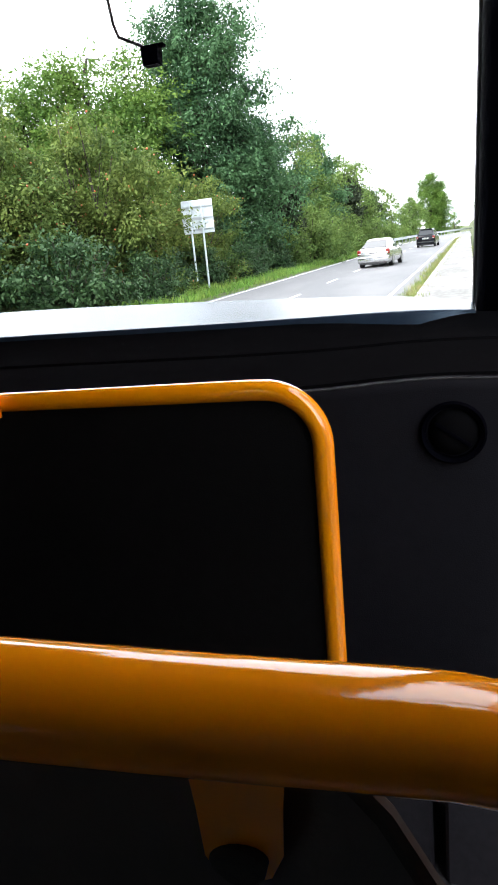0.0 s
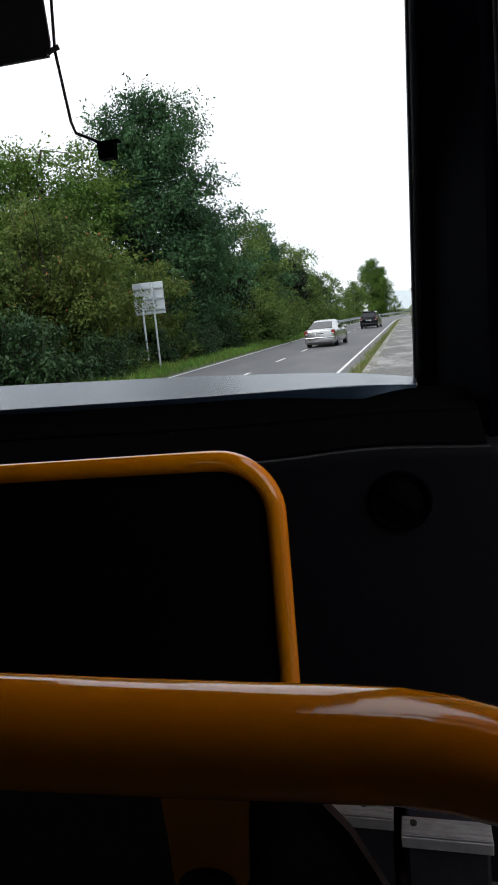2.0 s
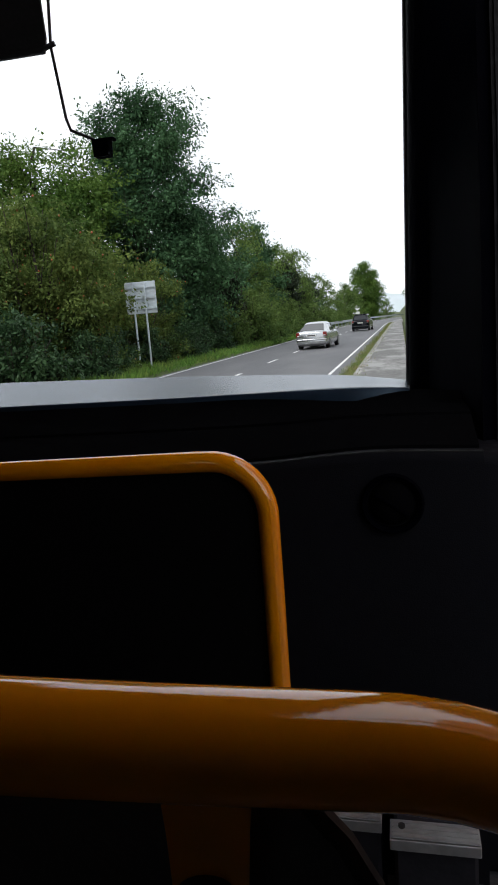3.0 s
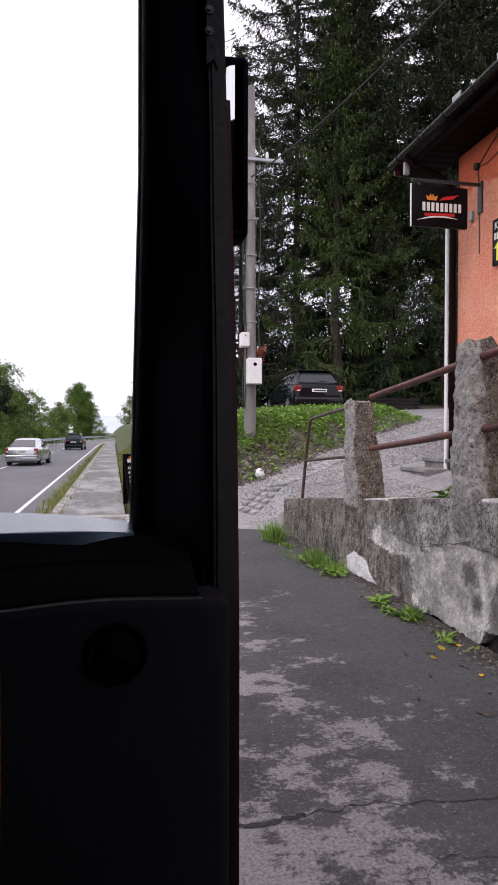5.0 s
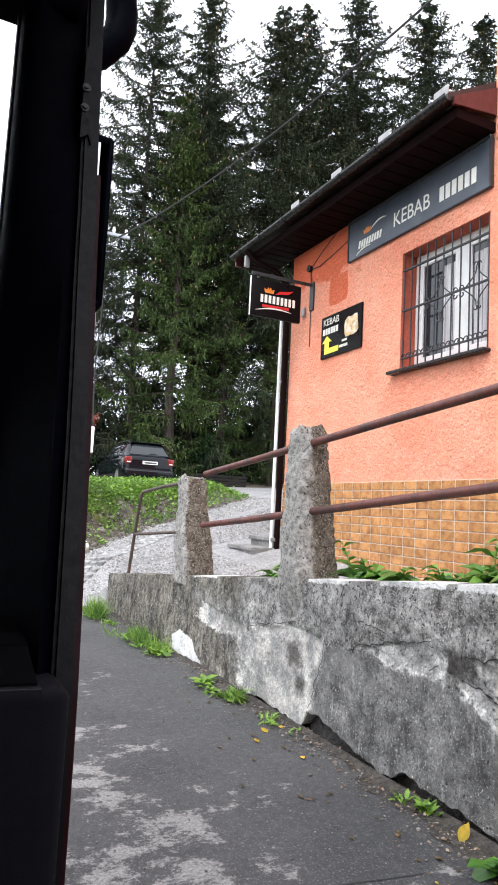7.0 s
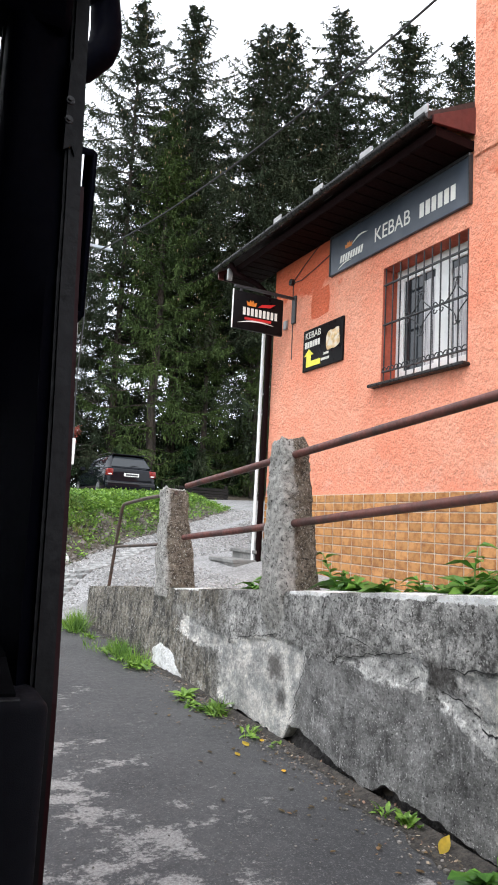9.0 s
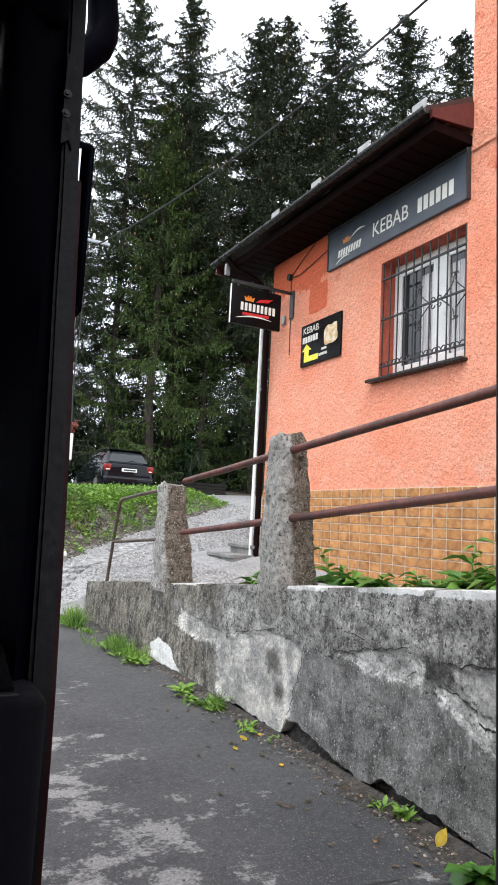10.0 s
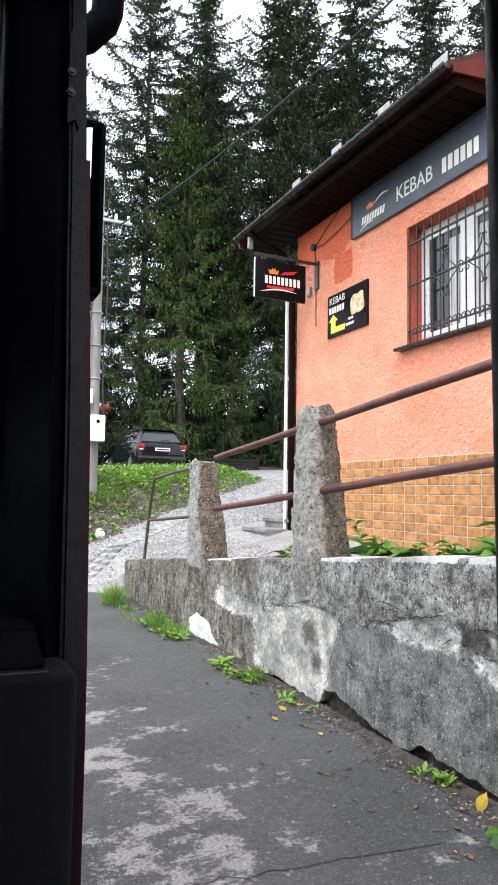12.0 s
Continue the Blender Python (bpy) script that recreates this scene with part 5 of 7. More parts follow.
while count < 15000:
    x, y = rng.uniform(1.2, 9.0), rng.uniform(5.2, 21)
    if not is_gravel(x, y) or rng.random() > 1.3 * math.exp(-max(0, y - 9.8) / 7) or (x > 4.1 and y < 10.6) or abs((y - 10.72) * 0.804 - (x - 2.25) * 0.595) < 0.2 or (x < 2.4 and y < 10.3):
        continue
    s = rng.uniform(0.006, 0.013) * (1 + max(0, y - 10) * 0.05)
    a = rng.uniform(0, 6.28)
    c = cube * s * rng.uniform(0.6, 1.2, (8, 3)) * (1, 1, 0.7)
    c = c @ np.array([[math.cos(a), -math.sin(a), 0], [math.sin(a), math.cos(a), 0], [0, 0, 1]])
    o = len(sv)
    sv += [tuple(p) for p in c + (x, y, ground_height(x, y) + unevenness(x, y) + s * 0.4 + 0.004)]
    sf += [tuple(o + i for i in f) for f in cf]
    count += 1
me = bpy.data.meshes.new("gravel_stones")
me.from_pydata(sv, [], sf)
tagged(part_mesh("gravel_stones", me, M["stone"], None, "loose pale crushed stones on the drive"), "", "gravel", "", "stuff")


# ---- plants ----
def tuft_mesh(name, pts, rng, h0, h1, w, spread, per):
    n = len(pts)
    base = np.repeat(np.asarray(pts, float), per, axis=0)
    k = len(base)
    base[:, :2] += rng.normal(0, spread, (k, 2))
    d = np.stack([rng.normal(0, 0.45, k), rng.normal(0, 0.45, k), np.ones(k)], 1)
    d = unit(d)
    s = unit(np.cross(d, rng.normal(0, 1, (k, 3))))
    return quads_mesh(name, leaves(base, d, s, rng.uniform(h0, h1, k), rng.uniform(0.6, 1.2, k) * w))


def leafy_mesh(name, pts, rng, l0, l1, ratio, spread, per, lift):
    base = np.repeat(np.asarray(pts, float), per, axis=0)
    k = len(base)
    base += rng.normal(0, 1, (k, 3)) * spread + (0, 0, lift)
    d = unit(rng.normal(0, 1, (k, 3)) * (1, 1, 0.35) + (0, 0, 0.25))
    s = unit(np.cross(d, rng.normal(0, 0.5, (k, 3)) + (0, 0, 1.0)))
    le = rng.uniform(l0, l1, k)
    return quads_mesh(name, leaves(base, d, s, le, le * ratio))


def on_ground(n, rng, x0, x1, y0, y1, ok=None):
    out = []
    while len(out) < n:
        x, y = rng.uniform(x0, x1), rng.uniform(y0, y1)
        if ok is None or ok(x, y):
            out.append((x, y, ground_height(x, y)))
    return out


rng = np.random.default_rng(5)


def bank_growth(x, y):
    d = y - bank_edge(x) + 0.5 * noise.noise((x * 1.5, y * 1.5, 6))
    return not is_gravel(x, y) and d < 5 and (d > 1.0 or rng.random() < 0.16 + 0.3 * max(0, noise.noise((x * 2, y * 2, 9))))


on_bank = on_ground(7400, rng, 1.2, 9.0, 11.4, 20, bank_growth)
me = leafy_mesh("bank_weeds", on_bank[:4400], rng, 0.03, 0.1, 0.6, 0.055, 14, 0.05)
tagged(part_mesh("bank_weeds", me, M["weed"], None, "low leafy green weeds covering the bank"), "", "weeds", "", "stuff")
me = tuft_mesh("bank_grass", on_bank[4400:], rng, 0.06, 0.2, 0.011, 0.05, 9)
tagged(part_mesh("bank_grass", me, M["grass"], None, "fresh green grass on the bank"), "", "grass", "", "stuff")
side = on_ground(7500, rng, 0.4, 3.4, 13.3, 45)
me = tuft_mesh("path_grass", side, rng, 0.04, 0.18, 0.018, 0.08, 8)
tagged(part_mesh("path_grass", me, M["dry_grass"], None, "rough grass beside the footpath"), "", "grass", "", "stuff")
gut = [(-1.0 + rng.normal(0, 0.13) + bend(y), y, -0.1) for y in 12.4 + 80 * rng.random(1300) ** 1.3]
me = tuft_mesh("kerb_weeds", gut, rng, 0.05, 0.2, 0.017, 0.08, 10)
tagged(part_mesh("kerb_weeds", me, M["dry_grass"], None, "weeds growing along the kerb"), "", "weeds", "", "stuff")
left = on_ground(5200, rng, -10.5, -7.45, 14, 75)
me = tuft_mesh("verge_grass", left, rng, 0.12, 0.42, 0.025, 0.12, 8)
tagged(part_mesh("verge_grass", me, M["grass"], None, "long grass on the far verge of the road"), "", "grass", "", "stuff")


def folded(base, along, side, length, width, droop):
    """Leaves folded along the midrib, with drooping tips: four faces each."""
    up = unit(np.cross(side, along))
    L, w, dr = (np.asarray(a)[:, None] for a in (length, width, droop))
    rib = [base + along * L * t + up * L * (0.1 * math.sin(3.1 * t) - dr * t * t) for t in (0.0, 0.5, 0.8, 1.0)]
    out = []
    for sg in (1, -1):
        e1 = base + along * L * 0.28 + up * L * 0.13 + side * w * 0.42 * sg
        e2 = base + along * L * 0.62 + up * L * (0.11 - dr * 0.38) + side * w * 0.46 * sg
        out += [np.stack([rib[0], e1, e2, rib[1]], 1), np.stack([rib[1], e2, rib[3], rib[2]], 1)]
    return np.concatenate(out)


def rosette(x, y, z, n, length, ratio, spread, lift, seed):
    """Leaves that spread from one root."""
    r = np.random.default_rng(seed)
    a = r.uniform(0, 6.28, n)
    rise = r.uniform(0.1, 1.0, n) * lift
    d = unit(np.stack([np.cos(a), np.sin(a), rise], 1))
    s = unit(np.cross(d, np.array([0, 0, 1.0])) + r.normal(0, 0.2, (n, 3)))
    base = np.array([x, y, z]) + r.normal(0, 1, (n, 3)) * (spread * 0.6, spread, 0.008)
    base[:, 2] = np.abs(base[:, 2] - z) + z + 0.004
    le = length * r.uniform(0.5, 1.15, n)
    return folded(base, d, s, le, le * ratio, r.uniform(0.05, 0.4, n))


def weed(x, y, n, length, ratio, spread, lift, seed, label, material="weed", blades=0, tall=0.2):
    me = quads_mesh("weed_clump", rosette(x, y, 0.0, n, length, ratio, spread, lift, seed))
    if blades:
        r = np.random.default_rng(seed + 500)
        pts = [(x + r.normal(0, spread * 0.6), y + r.normal(0, spread), 0.0) for _ in range(blades)]
        tuft = tuft_mesh("weed_clump", pts, r, tall * 0.4, tall, 0.009, 0.025, 9)
        fix = B()
        fix.from_mesh(me)
        fix.from_mesh(tuft)
        fix.to_mesh(me)
        fix.free()
    tagged(part_mesh("weed_clump", me, M[material], None, label), "", "weeds", "", "stuff")


for k, (x, y, n, le, ra, sp, li, bl, ta) in enumerate((
        (2.2, 9.0, 40, 0.12, 0.35, 0.1, 1.2, 40, 0.34), (2.26, 8.5, 16, 0.08, 0.4, 0.05, 0.8, 5, 0.1), (2.3, 7.6, 46, 0.12, 0.3, 0.13, 1.0, 16, 0.2), (2.3, 7.25, 46, 0.13, 0.3, 0.12, 1.0, 18, 0.22), (2.3, 6.85, 40, 0.12, 0.34, 0.1, 1.0, 10, 0.18),
        (2.3, 5.66, 16, 0.13, 0.4, 0.05, 0.9, 0, 0), (2.27, 5.46, 14, 0.09, 0.42, 0.05, 0.5, 0, 0), (2.33, 5.16, 34, 0.13, 0.24, 0.05, 1.4, 5, 0.16), (2.26, 5.3, 10, 0.12, 0.3, 0.03, 0.3, 0, 0), (2.36, 4.6, 16, 0.08, 0.4, 0.04, 0.8, 2, 0.08),
        (2.4, 3.27, 14, 0.06, 0.42, 0.03, 1.6, 0, 0), (2.43, 3.12, 22, 0.07, 0.45, 0.03, 1.8, 0, 0), (2.4, 4.35, 6, 0.05, 0.4, 0.03, 0.8, 0, 0))):
    weed(x, y, n, le, ra, sp, li, 20 + k, "tuft of grass and weeds at the foot of the wall" if bl > 9 else "small green weeds at the foot of the wall", "weed", bl, ta)
weed(2.36, 2.5, 22, 0.19, 0.52, 0.05, 1.1, 45, "broad-leaved weed at the foot of the wall", "broad_leaf")


def terrace_plant(y, x, h, n, seed):
    """Low stems with broad drooping leaves, and here and there a taller shoot."""
    r = np.random.default_rng(seed)
    z0 = ground_height(x, y)
    p = thing("garden_plant", (x, y, z0), "leafy green garden plant behind the concrete wall", "plant", "plants on the terrace")
    out = []
    for k in range(n):
        a = r.uniform(0, 6.28)
        hh = h * (1.0 if k == 0 else r.uniform(0.3, 0.62))
        top = Vector((x + 0.1 * math.cos(a), y + 0.16 * math.sin(a), z0 + hh))
        bm = B()
        tube(bm, [(x + 0.03 * math.cos(a), y + 0.03 * math.sin(a), z0 - 0.03), ((x + top.x) / 2, (y + top.y) / 2, z0 + hh * 0.55), top], [0.007, 0.005, 0.003], 5)
        part("stem", bm, M["broad_leaf"], p)
        m = 7
        t = np.linspace(0.35, 1.0, m)
        b = r.uniform(0, 6.28) + np.arange(m) * 2.4
        base = np.array([x, y, z0]) + np.outer(t, np.array(top) - (x, y, z0))
        d = unit(np.stack([np.cos(b), np.sin(b), r.uniform(0.0, 0.7, m)], 1))
        s = unit(np.cross(d, np.array([0, 0, 1.0])) + r.normal(0, 0.15, (m, 3)))
        le = r.uniform(0.11, 0.2, m) * (1.25 - 0.6 * t if k == 0 else 1.0)
        out.append(folded(base, d, s, le, le * r.uniform(0.36, 0.5, m), r.uniform(0.2, 0.75, m)))
    part_mesh("foliage", quads_mesh("foliage", np.concatenate(out)), M["broad_leaf"], p)


for k, (y, x, h, n) in enumerate(((4.42, 2.9, 0.3, 4), (4.2, 2.92, 0.17, 5), (3.98, 2.95, 0.12, 4), (3.55, 2.9, 0.13, 5), (3.35, 2.95, 0.15, 6), (3.22, 2.95, 0.32, 3), (3.1, 2.9, 0.15, 6), (2.95, 2.95, 0.17, 7), (2.8, 2.9, 0.2, 7), (2.65, 2.95, 0.2, 7), (2.5, 2.9, 0.2, 7),
                                  (5.3, 2.88, 0.14, 5), (5.6, 2.9, 0.13, 5), (2.3, 2.92, 0.24, 7))):
    terrace_plant(y, x, h, n, 60 + k)

# leaves and crumbs on the pavement
rl = random.Random(8)
for k in range(70):
    y = 2.5 + 3.6 * rl.random() ** 1.3
    x = 2.42 - abs(rl.gauss(0.05, 0.3))
    s = rl.uniform(0.008, 0.024)
    lies = ((2.42, 2.85, 0.05), (2.33, 2.58, 0.035), (2.24, 4.47, 0.04), (2.1, 4.31, 0.03), (2.23, 3.96, 0.028), (2.38, 4.5, 0.03))
    if k < len(lies):
        x, y, s = lies[k]
    bm = B()
    rib = [(s * (-1 + 2 * i / 7), 0.003 + 0.12 * s * (i / 7 - 0.4) ** 2) for i in range(8)]
    wide = [0.02, 0.3, 0.47, 0.52, 0.48, 0.36, 0.18, 0.0]
    edge = [[bm.verts.new((px, side * s * q, pz + 0.16 * s * q)) for (px, pz), q in zip(rib, wide)] for side in (1, 0, -1)]
    for up, low in zip(edge, edge[1:]):
        for i in range(7):
            bm.faces.new((low[i], low[i + 1], up[i + 1], up[i]))
    bmesh.ops.solidify(bm, geom=list(bm.faces), thickness=0.002)
    bmesh.ops.transform(bm, matrix=pose(x, y, 0.006 if k else 0.035, rl.uniform(-8, 8) + (0 if k else 40), rl.uniform(-8, 8) - (0 if k else 35), rl.uniform(0, 360) if k else 15), verts=bm.verts)
    tagged(part("fallen_leaf", bm, M["fallen"] if k < 7 else M["litter"]), "yellow fallen leaf lying on the asphalt" if k < 7 else "withered brown leaf lying on the asphalt", "leaf", "fallen leaves")
cv, cfc = [], []
for k in range(1500):
    y = 2.2 + 7.2 * rl.random() ** 1.2
    x = 2.5 - abs(rl.gauss(0.0, 0.13)) if k < 1100 else rl.uniform(0.7, 2.4)
    s = rl.uniform(0.002, 0.008) * (1.5 if k < 60 else 0.8) if k < 1100 else rl.uniform(0.0015, 0.004)
    o = len(cv)
    cv += [(x + p[0] * s * rl.uniform(0.6, 1.3), y + p[1] * s * rl.uniform(0.6, 1.3), 0.004 + s * 0.4 + p[2] * s * 0.6) for p in cube]
    cfc += [tuple(o + i for i in f) for f in cf]
me = bpy.data.meshes.new("wall_rubble")
me.from_pydata(cv, [], cfc)
tagged(part_mesh("wall_rubble", me, M["crumb"], None, "crumbs of render along the foot of the wall"), "", "rubble", "", "stuff")
rf = np.random.default_rng(77)
n_flake = 1500
fy = 2.0 + 5.0 * rf.random(n_flake) ** 1.5
fx = 2.53 - np.abs(rf.normal(0, 0.11, n_flake)) * (0.6 + 0.8 * (0.5 + 0.5 * np.sin(fy * 5.0)))
fa = unit(rf.normal(0, 1, (n_flake, 3)) * (1, 1, 0.25))
fs = unit(np.cross(fa, rf.normal(0, 0.35, (n_flake, 3)) + (0, 0, 1.0)))
fl = rf.uniform(0.006, 0.026, n_flake)
me = quads_mesh("leaf_litter", leaves(np.stack([fx, fy, 0.012 + 0.1 * np.clip(fx - 2.44, 0, 0.1)], 1), fa, fs, fl, fl * rf.uniform(0.3, 0.7, n_flake)))
tagged(part_mesh("leaf_litter", me, M["flake"], None, "crumbled brown leaves and bark chips against the wall"), "", "litter", "", "stuff")
bm = B()
bmesh.ops.create_icosphere(bm, subdivisions=2, radius=0.1)
for v in bm.verts:
    v.co = Vector((v.co.x * 0.9, v.co.y * 0.7, v.co.z * 1.1)) * (1 + 0.25 * noise.noise(v.co * 9))
bmesh.ops.translate(bm, vec=(2.72, 12.3, ground_height(2.72, 12.3) + 0.08), verts=bm.verts)
tagged(part("white_stone", bm, M["white"], None, "white rounded stone lying on the grassy bank", True), "", "stone")


bv, bf = [], []
for k in range(2600):
    x = rng.uniform(1.6, 8.5)
    y = bank_edge(x) + rng.uniform(-0.1, 1.25)
    s = rng.uniform(0.01, 0.045) * (0.6 if k > 700 else 1.0)
    o = len(bv)
    bv += [(x + q[0] * s * rng.uniform(0.6, 1.3), y + q[1] * s * rng.uniform(0.6, 1.3), ground_height(x, y) + 0.02 + q[2] * s * rng.uniform(0.5, 0.9)) for q in cube]
    bf += [tuple(o + i for i in f) for f in cf]
me = bpy.data.meshes.new("bank_stones")
me.from_pydata(bv, [], bf)
tagged(part_mesh("bank_stones", me, M["crumb"], None, "loose grey stones low on the bank"), "", "stones", "", "stuff")


# ---- trees ----
def spruce(h, r, seed, label, needles="spruce", cones=160):
    """Whorls of long limbs, each a flat spray of side twigs from which curtains of needles hang, with gaps between the whorls."""
    rg = np.random.default_rng(seed)
    tree = thing("spruce_tree", (0, 0, 0), label, "tree", "spruces behind the house")
    bm = B()
    tube(bm, [(0.06 * math.sin(z), 0.06 * math.cos(z * 1.3), z) for z in spaced(-0.5, h, h / 8)], [0.24 * (1 - i / 8) + 0.015 for i in range(8)], 8)
    tube(bm, [(0, 0, h * 0.86), (0, 0, h * 1.01)], [0.04, 0.008], 5)
    out, tips = [], []
    z, k = h * 0.08, 0
    while z < h * 0.99:
        f = z / h
        reach = min(r * (0.7 + 0.3 * min(1, f / 0.3)), 1.7 * r * (1 - f) ** 0.82 + 0.07)
        for _ in range(int(rg.integers(4, 7))):
            k += 1
            a = k * 2.4 + rg.uniform(-0.5, 0.5)
            ln = reach * min(1.3, rg.lognormal(-0.22, 0.33))
            if f < 0.3 and rg.random() < 0.35:
                continue
            slope = -0.42 + 0.75 * f ** 1.3 + rg.uniform(-0.2, 0.2)
            n = max(4, int(ln / 0.17))
            t = np.linspace(0.12 + 0.2 * (1 - f) * rg.random(), 1, n)
            ra = t * ln
            pz = z + rg.uniform(-0.2, 0.2) + ra * slope * (1 - 0.2 * t) - 0.12 * (1 - f) * ln * np.sin(t * 2.6) + 0.26 * ln * t ** 3 * (1 - 0.4 * f)
            curl = a + 0.25 * rg.normal() * t
            bo = np.stack([np.cos(curl) * ra, np.sin(curl) * ra, pz], 1)
            if ln > 0.8:
                tube(bm, [(0, 0, pz[0]), bo[n // 2], bo[-1]], [0.04, 0.022, 0.006], 3, False)
            twig = (0.34 * ln * (1 - t) ** 0.7 * np.minimum(1, t * 3) + 0.14) * rg.uniform(0.35, 1.3, n)
            for sgn, per in ((-1, 8), (1, 8), (0, 4)):
                m = per * n
                q = np.tile(np.linspace(0.08, 1, per), n)
                heading = np.repeat(curl, per) + sgn * np.repeat(rg.uniform(0.5, 1.1, n), per)
                off = np.repeat(twig, per) * q * (1 if sgn else 0.3)
                b = np.repeat(bo, per, axis=0) + np.stack([np.cos(heading) * off, np.sin(heading) * off, -0.22 * off - 0.3 * off * off], 1)
                fan = heading + rg.uniform(-0.8, 0.8, m)
                d = unit(np.stack([np.cos(fan), np.sin(fan), rg.uniform(-0.7, 0.2, m)], 1))
                sd = unit(np.cross(d, rg.normal(0, 0.6, (m, 3)) + (0, 0, 1.0)))
                out.append(sprigs(b, d, sd, rg.uniform(0.11, 0.23, m) * (1.05 - 0.3 * f), rg.uniform(0.045, 0.07, m)))
            # curtains: short chains of sprigs that hang below the side twigs
            strands = int(2.2 * n)
            pick = rg.integers(0, n, strands)
            sd0 = rg.uniform(-1, 1, strands) * twig[pick] * 0.95
            head = bo[pick] + np.stack([-np.sin(curl[pick]) * sd0, np.cos(curl[pick]) * sd0, -0.25 * np.abs(sd0)], 1)
            drop = (0.08 + 0.6 * (1 - f) * (t[pick] > 0.3)) * rg.uniform(0.4, 1.4, strands)
            for j in range(4):
                b = head + np.stack([rg.normal(0, 0.03, strands), rg.normal(0, 0.03, strands), -drop * j / 4], 1)
                d = unit(np.stack([rg.normal(0, 0.35, strands), rg.normal(0, 0.35, strands), -np.ones(strands)], 1))
                s1 = unit(np.cross(d, rg.normal(0, 1, (strands, 3))))
                out.append(sprigs(b, d, s1, drop / 4 + 0.1, rg.uniform(0.045, 0.07, strands)))
            tips.append(bo[-1])
        z += rg.uniform(0.3, 0.92) * (0.42 + 0.62 * (1 - f))
    part("trunk", bm, M["bark"], tree, "grey-brown trunk with thin limbs")
    part_mesh("crown", quads_mesh("crown", np.concatenate(out)), M[needles], tree, "drooping needles")
    high = [p for p in tips if p[2] > h * 0.45]
    vv, ff = [], []
    for i in range(cones):
        p = high[int(rg.integers(0, len(high)))] * (0.9, 0.9, 1) + rg.normal(0, 0.2, 3)
        o = len(vv)
        vv += [(p[0], p[1], p[2])] + [(p[0] + 0.03 * math.cos(q), p[1] + 0.03 * math.sin(q), p[2] - 0.06) for q in (0, 2.1, 4.2)] + [(p[0], p[1], p[2] - 0.17)]
        ff += [(o, o + 1 + j, o + 1 + (j + 1) % 3) for j in range(3)] + [(o + 4, o + 1 + (j + 1) % 3, o + 1 + j) for j in range(3)]
    me = bpy.data.meshes.new("cone_growth")
    me.from_pydata(vv, [], ff)
    tagged(part_mesh("cone_growth", me, M["cone"], tree, "hanging pale brown cones"), kind="stuff")
    return tree


def broadleaf(name, h, r, seed, leaf, n_leaf, material, label, category="tree", low=0.25, lobes=26, fruit=0, group="roadside trees", narrow=1.0, tips=6, full=1.0):
    """Limbs leave a trunk (or the ground) and carry sprays of leaves of many sizes, with gaps between them."""
    rg = np.random.default_rng(seed)
    tree = thing(name, (0, 0, 0), label, category, group)
    bm = B()
    th = 0.02 * h + 0.03
    lean = rg.normal(0, 0.03, 2) * h
    if category == "tree":
        tube(bm, [(0, 0, -0.4), (lean[0] * 0.2, lean[1] * 0.3, h * 0.25), (lean[0] * 0.6, lean[1] * 0.5, h * 0.55), (lean[0], lean[1], h * 0.76)], [th, th * 0.8, th * 0.5, 0.03], 8)
    cen, size = [], []
    limbs = max(8, lobes // 3)
    for i in range(limbs):
        f = (i + rg.uniform(0, 1)) / limbs
        z1 = h * (low + (1.0 - low) * f)
        env = math.sqrt(max(0.02, 1 - abs(2 * f - 0.8) ** 2.2 / 1.5)) if f < 0.98 else 0.2
        a = i * 2.4 + rg.uniform(-0.5, 0.5)
        ln = r * narrow * env * rg.uniform(0.68, 1.0)
        z0 = max(0.0, z1 - ln * rg.uniform(0.5, 0.9)) if category == "tree" else 0.0
        s = Vector((lean[0] * z0 / h, lean[1] * z0 / h, z0))
        e = Vector((lean[0] * z1 / h + ln * math.cos(a), lean[1] * z1 / h + ln * math.sin(a), z1))
        mid = s.lerp(e, 0.5) + Vector((rg.normal(0, 0.05) * r, rg.normal(0, 0.05) * r, 0.04 * h))
        tube(bm, [s, mid, e], [th * 0.42, th * 0.25, 0.012], 5)
        for j in range(7):
            t = rg.uniform(0.3, 1.05)
            c = np.array(s.lerp(mid, t * 2) if t < 0.5 else mid.lerp(e, t * 2 - 1)) + rg.normal(0, 0.17, 3) * r * (1, 1, 0.8)
            if c[2] > h * 1.02 or c[2] < 0.1:
                continue
            cen.append(c)
            size.append(full * rg.uniform(0.14, 0.28) * r * (1.1 - 0.45 * max(0, c[2] / h - 0.6)))
            if j < 2:
                tube(bm, [mid, c], [th * 0.16, 0.008], 4, False)
    for j in range(tips):
        k = int(rg.integers(0, len(cen)))
        c = Vector(cen[k])
        tip = c + Vector((rg.normal(0, 0.06) * r, rg.normal(0, 0.06) * r, rg.uniform(0.12, 0.3) * r))
        tube(bm, [c, tip], [0.02, 0.006], 4, False)
        for t in (0.35, 0.6, 0.85):
            cen.append(np.array(c.lerp(tip, t)))
            size.append(0.055 * r)
    cen, sizes = np.array(cen), np.array(size)
    w = sizes ** 2.1
    n_sub = n_leaf // 16
    pick = rg.choice(len(cen), n_sub, p=w / np.sum(w))
    u = unit(rg.normal(0, 1, (n_sub, 3)))
    rad = sizes[pick] * np.clip(np.abs(0.68 + 0.3 * rg.normal(0, 1, n_sub)), 0, 1.0)
    spray = cen[pick] + u * rad[:, None] * (1.15, 1.15, 0.72)
    arm = unit(u * (1, 1, 0.6) + rg.normal(0, 0.45, (n_sub, 3)))
    own = rg.integers(0, n_sub, n_leaf)
    u = u[own]
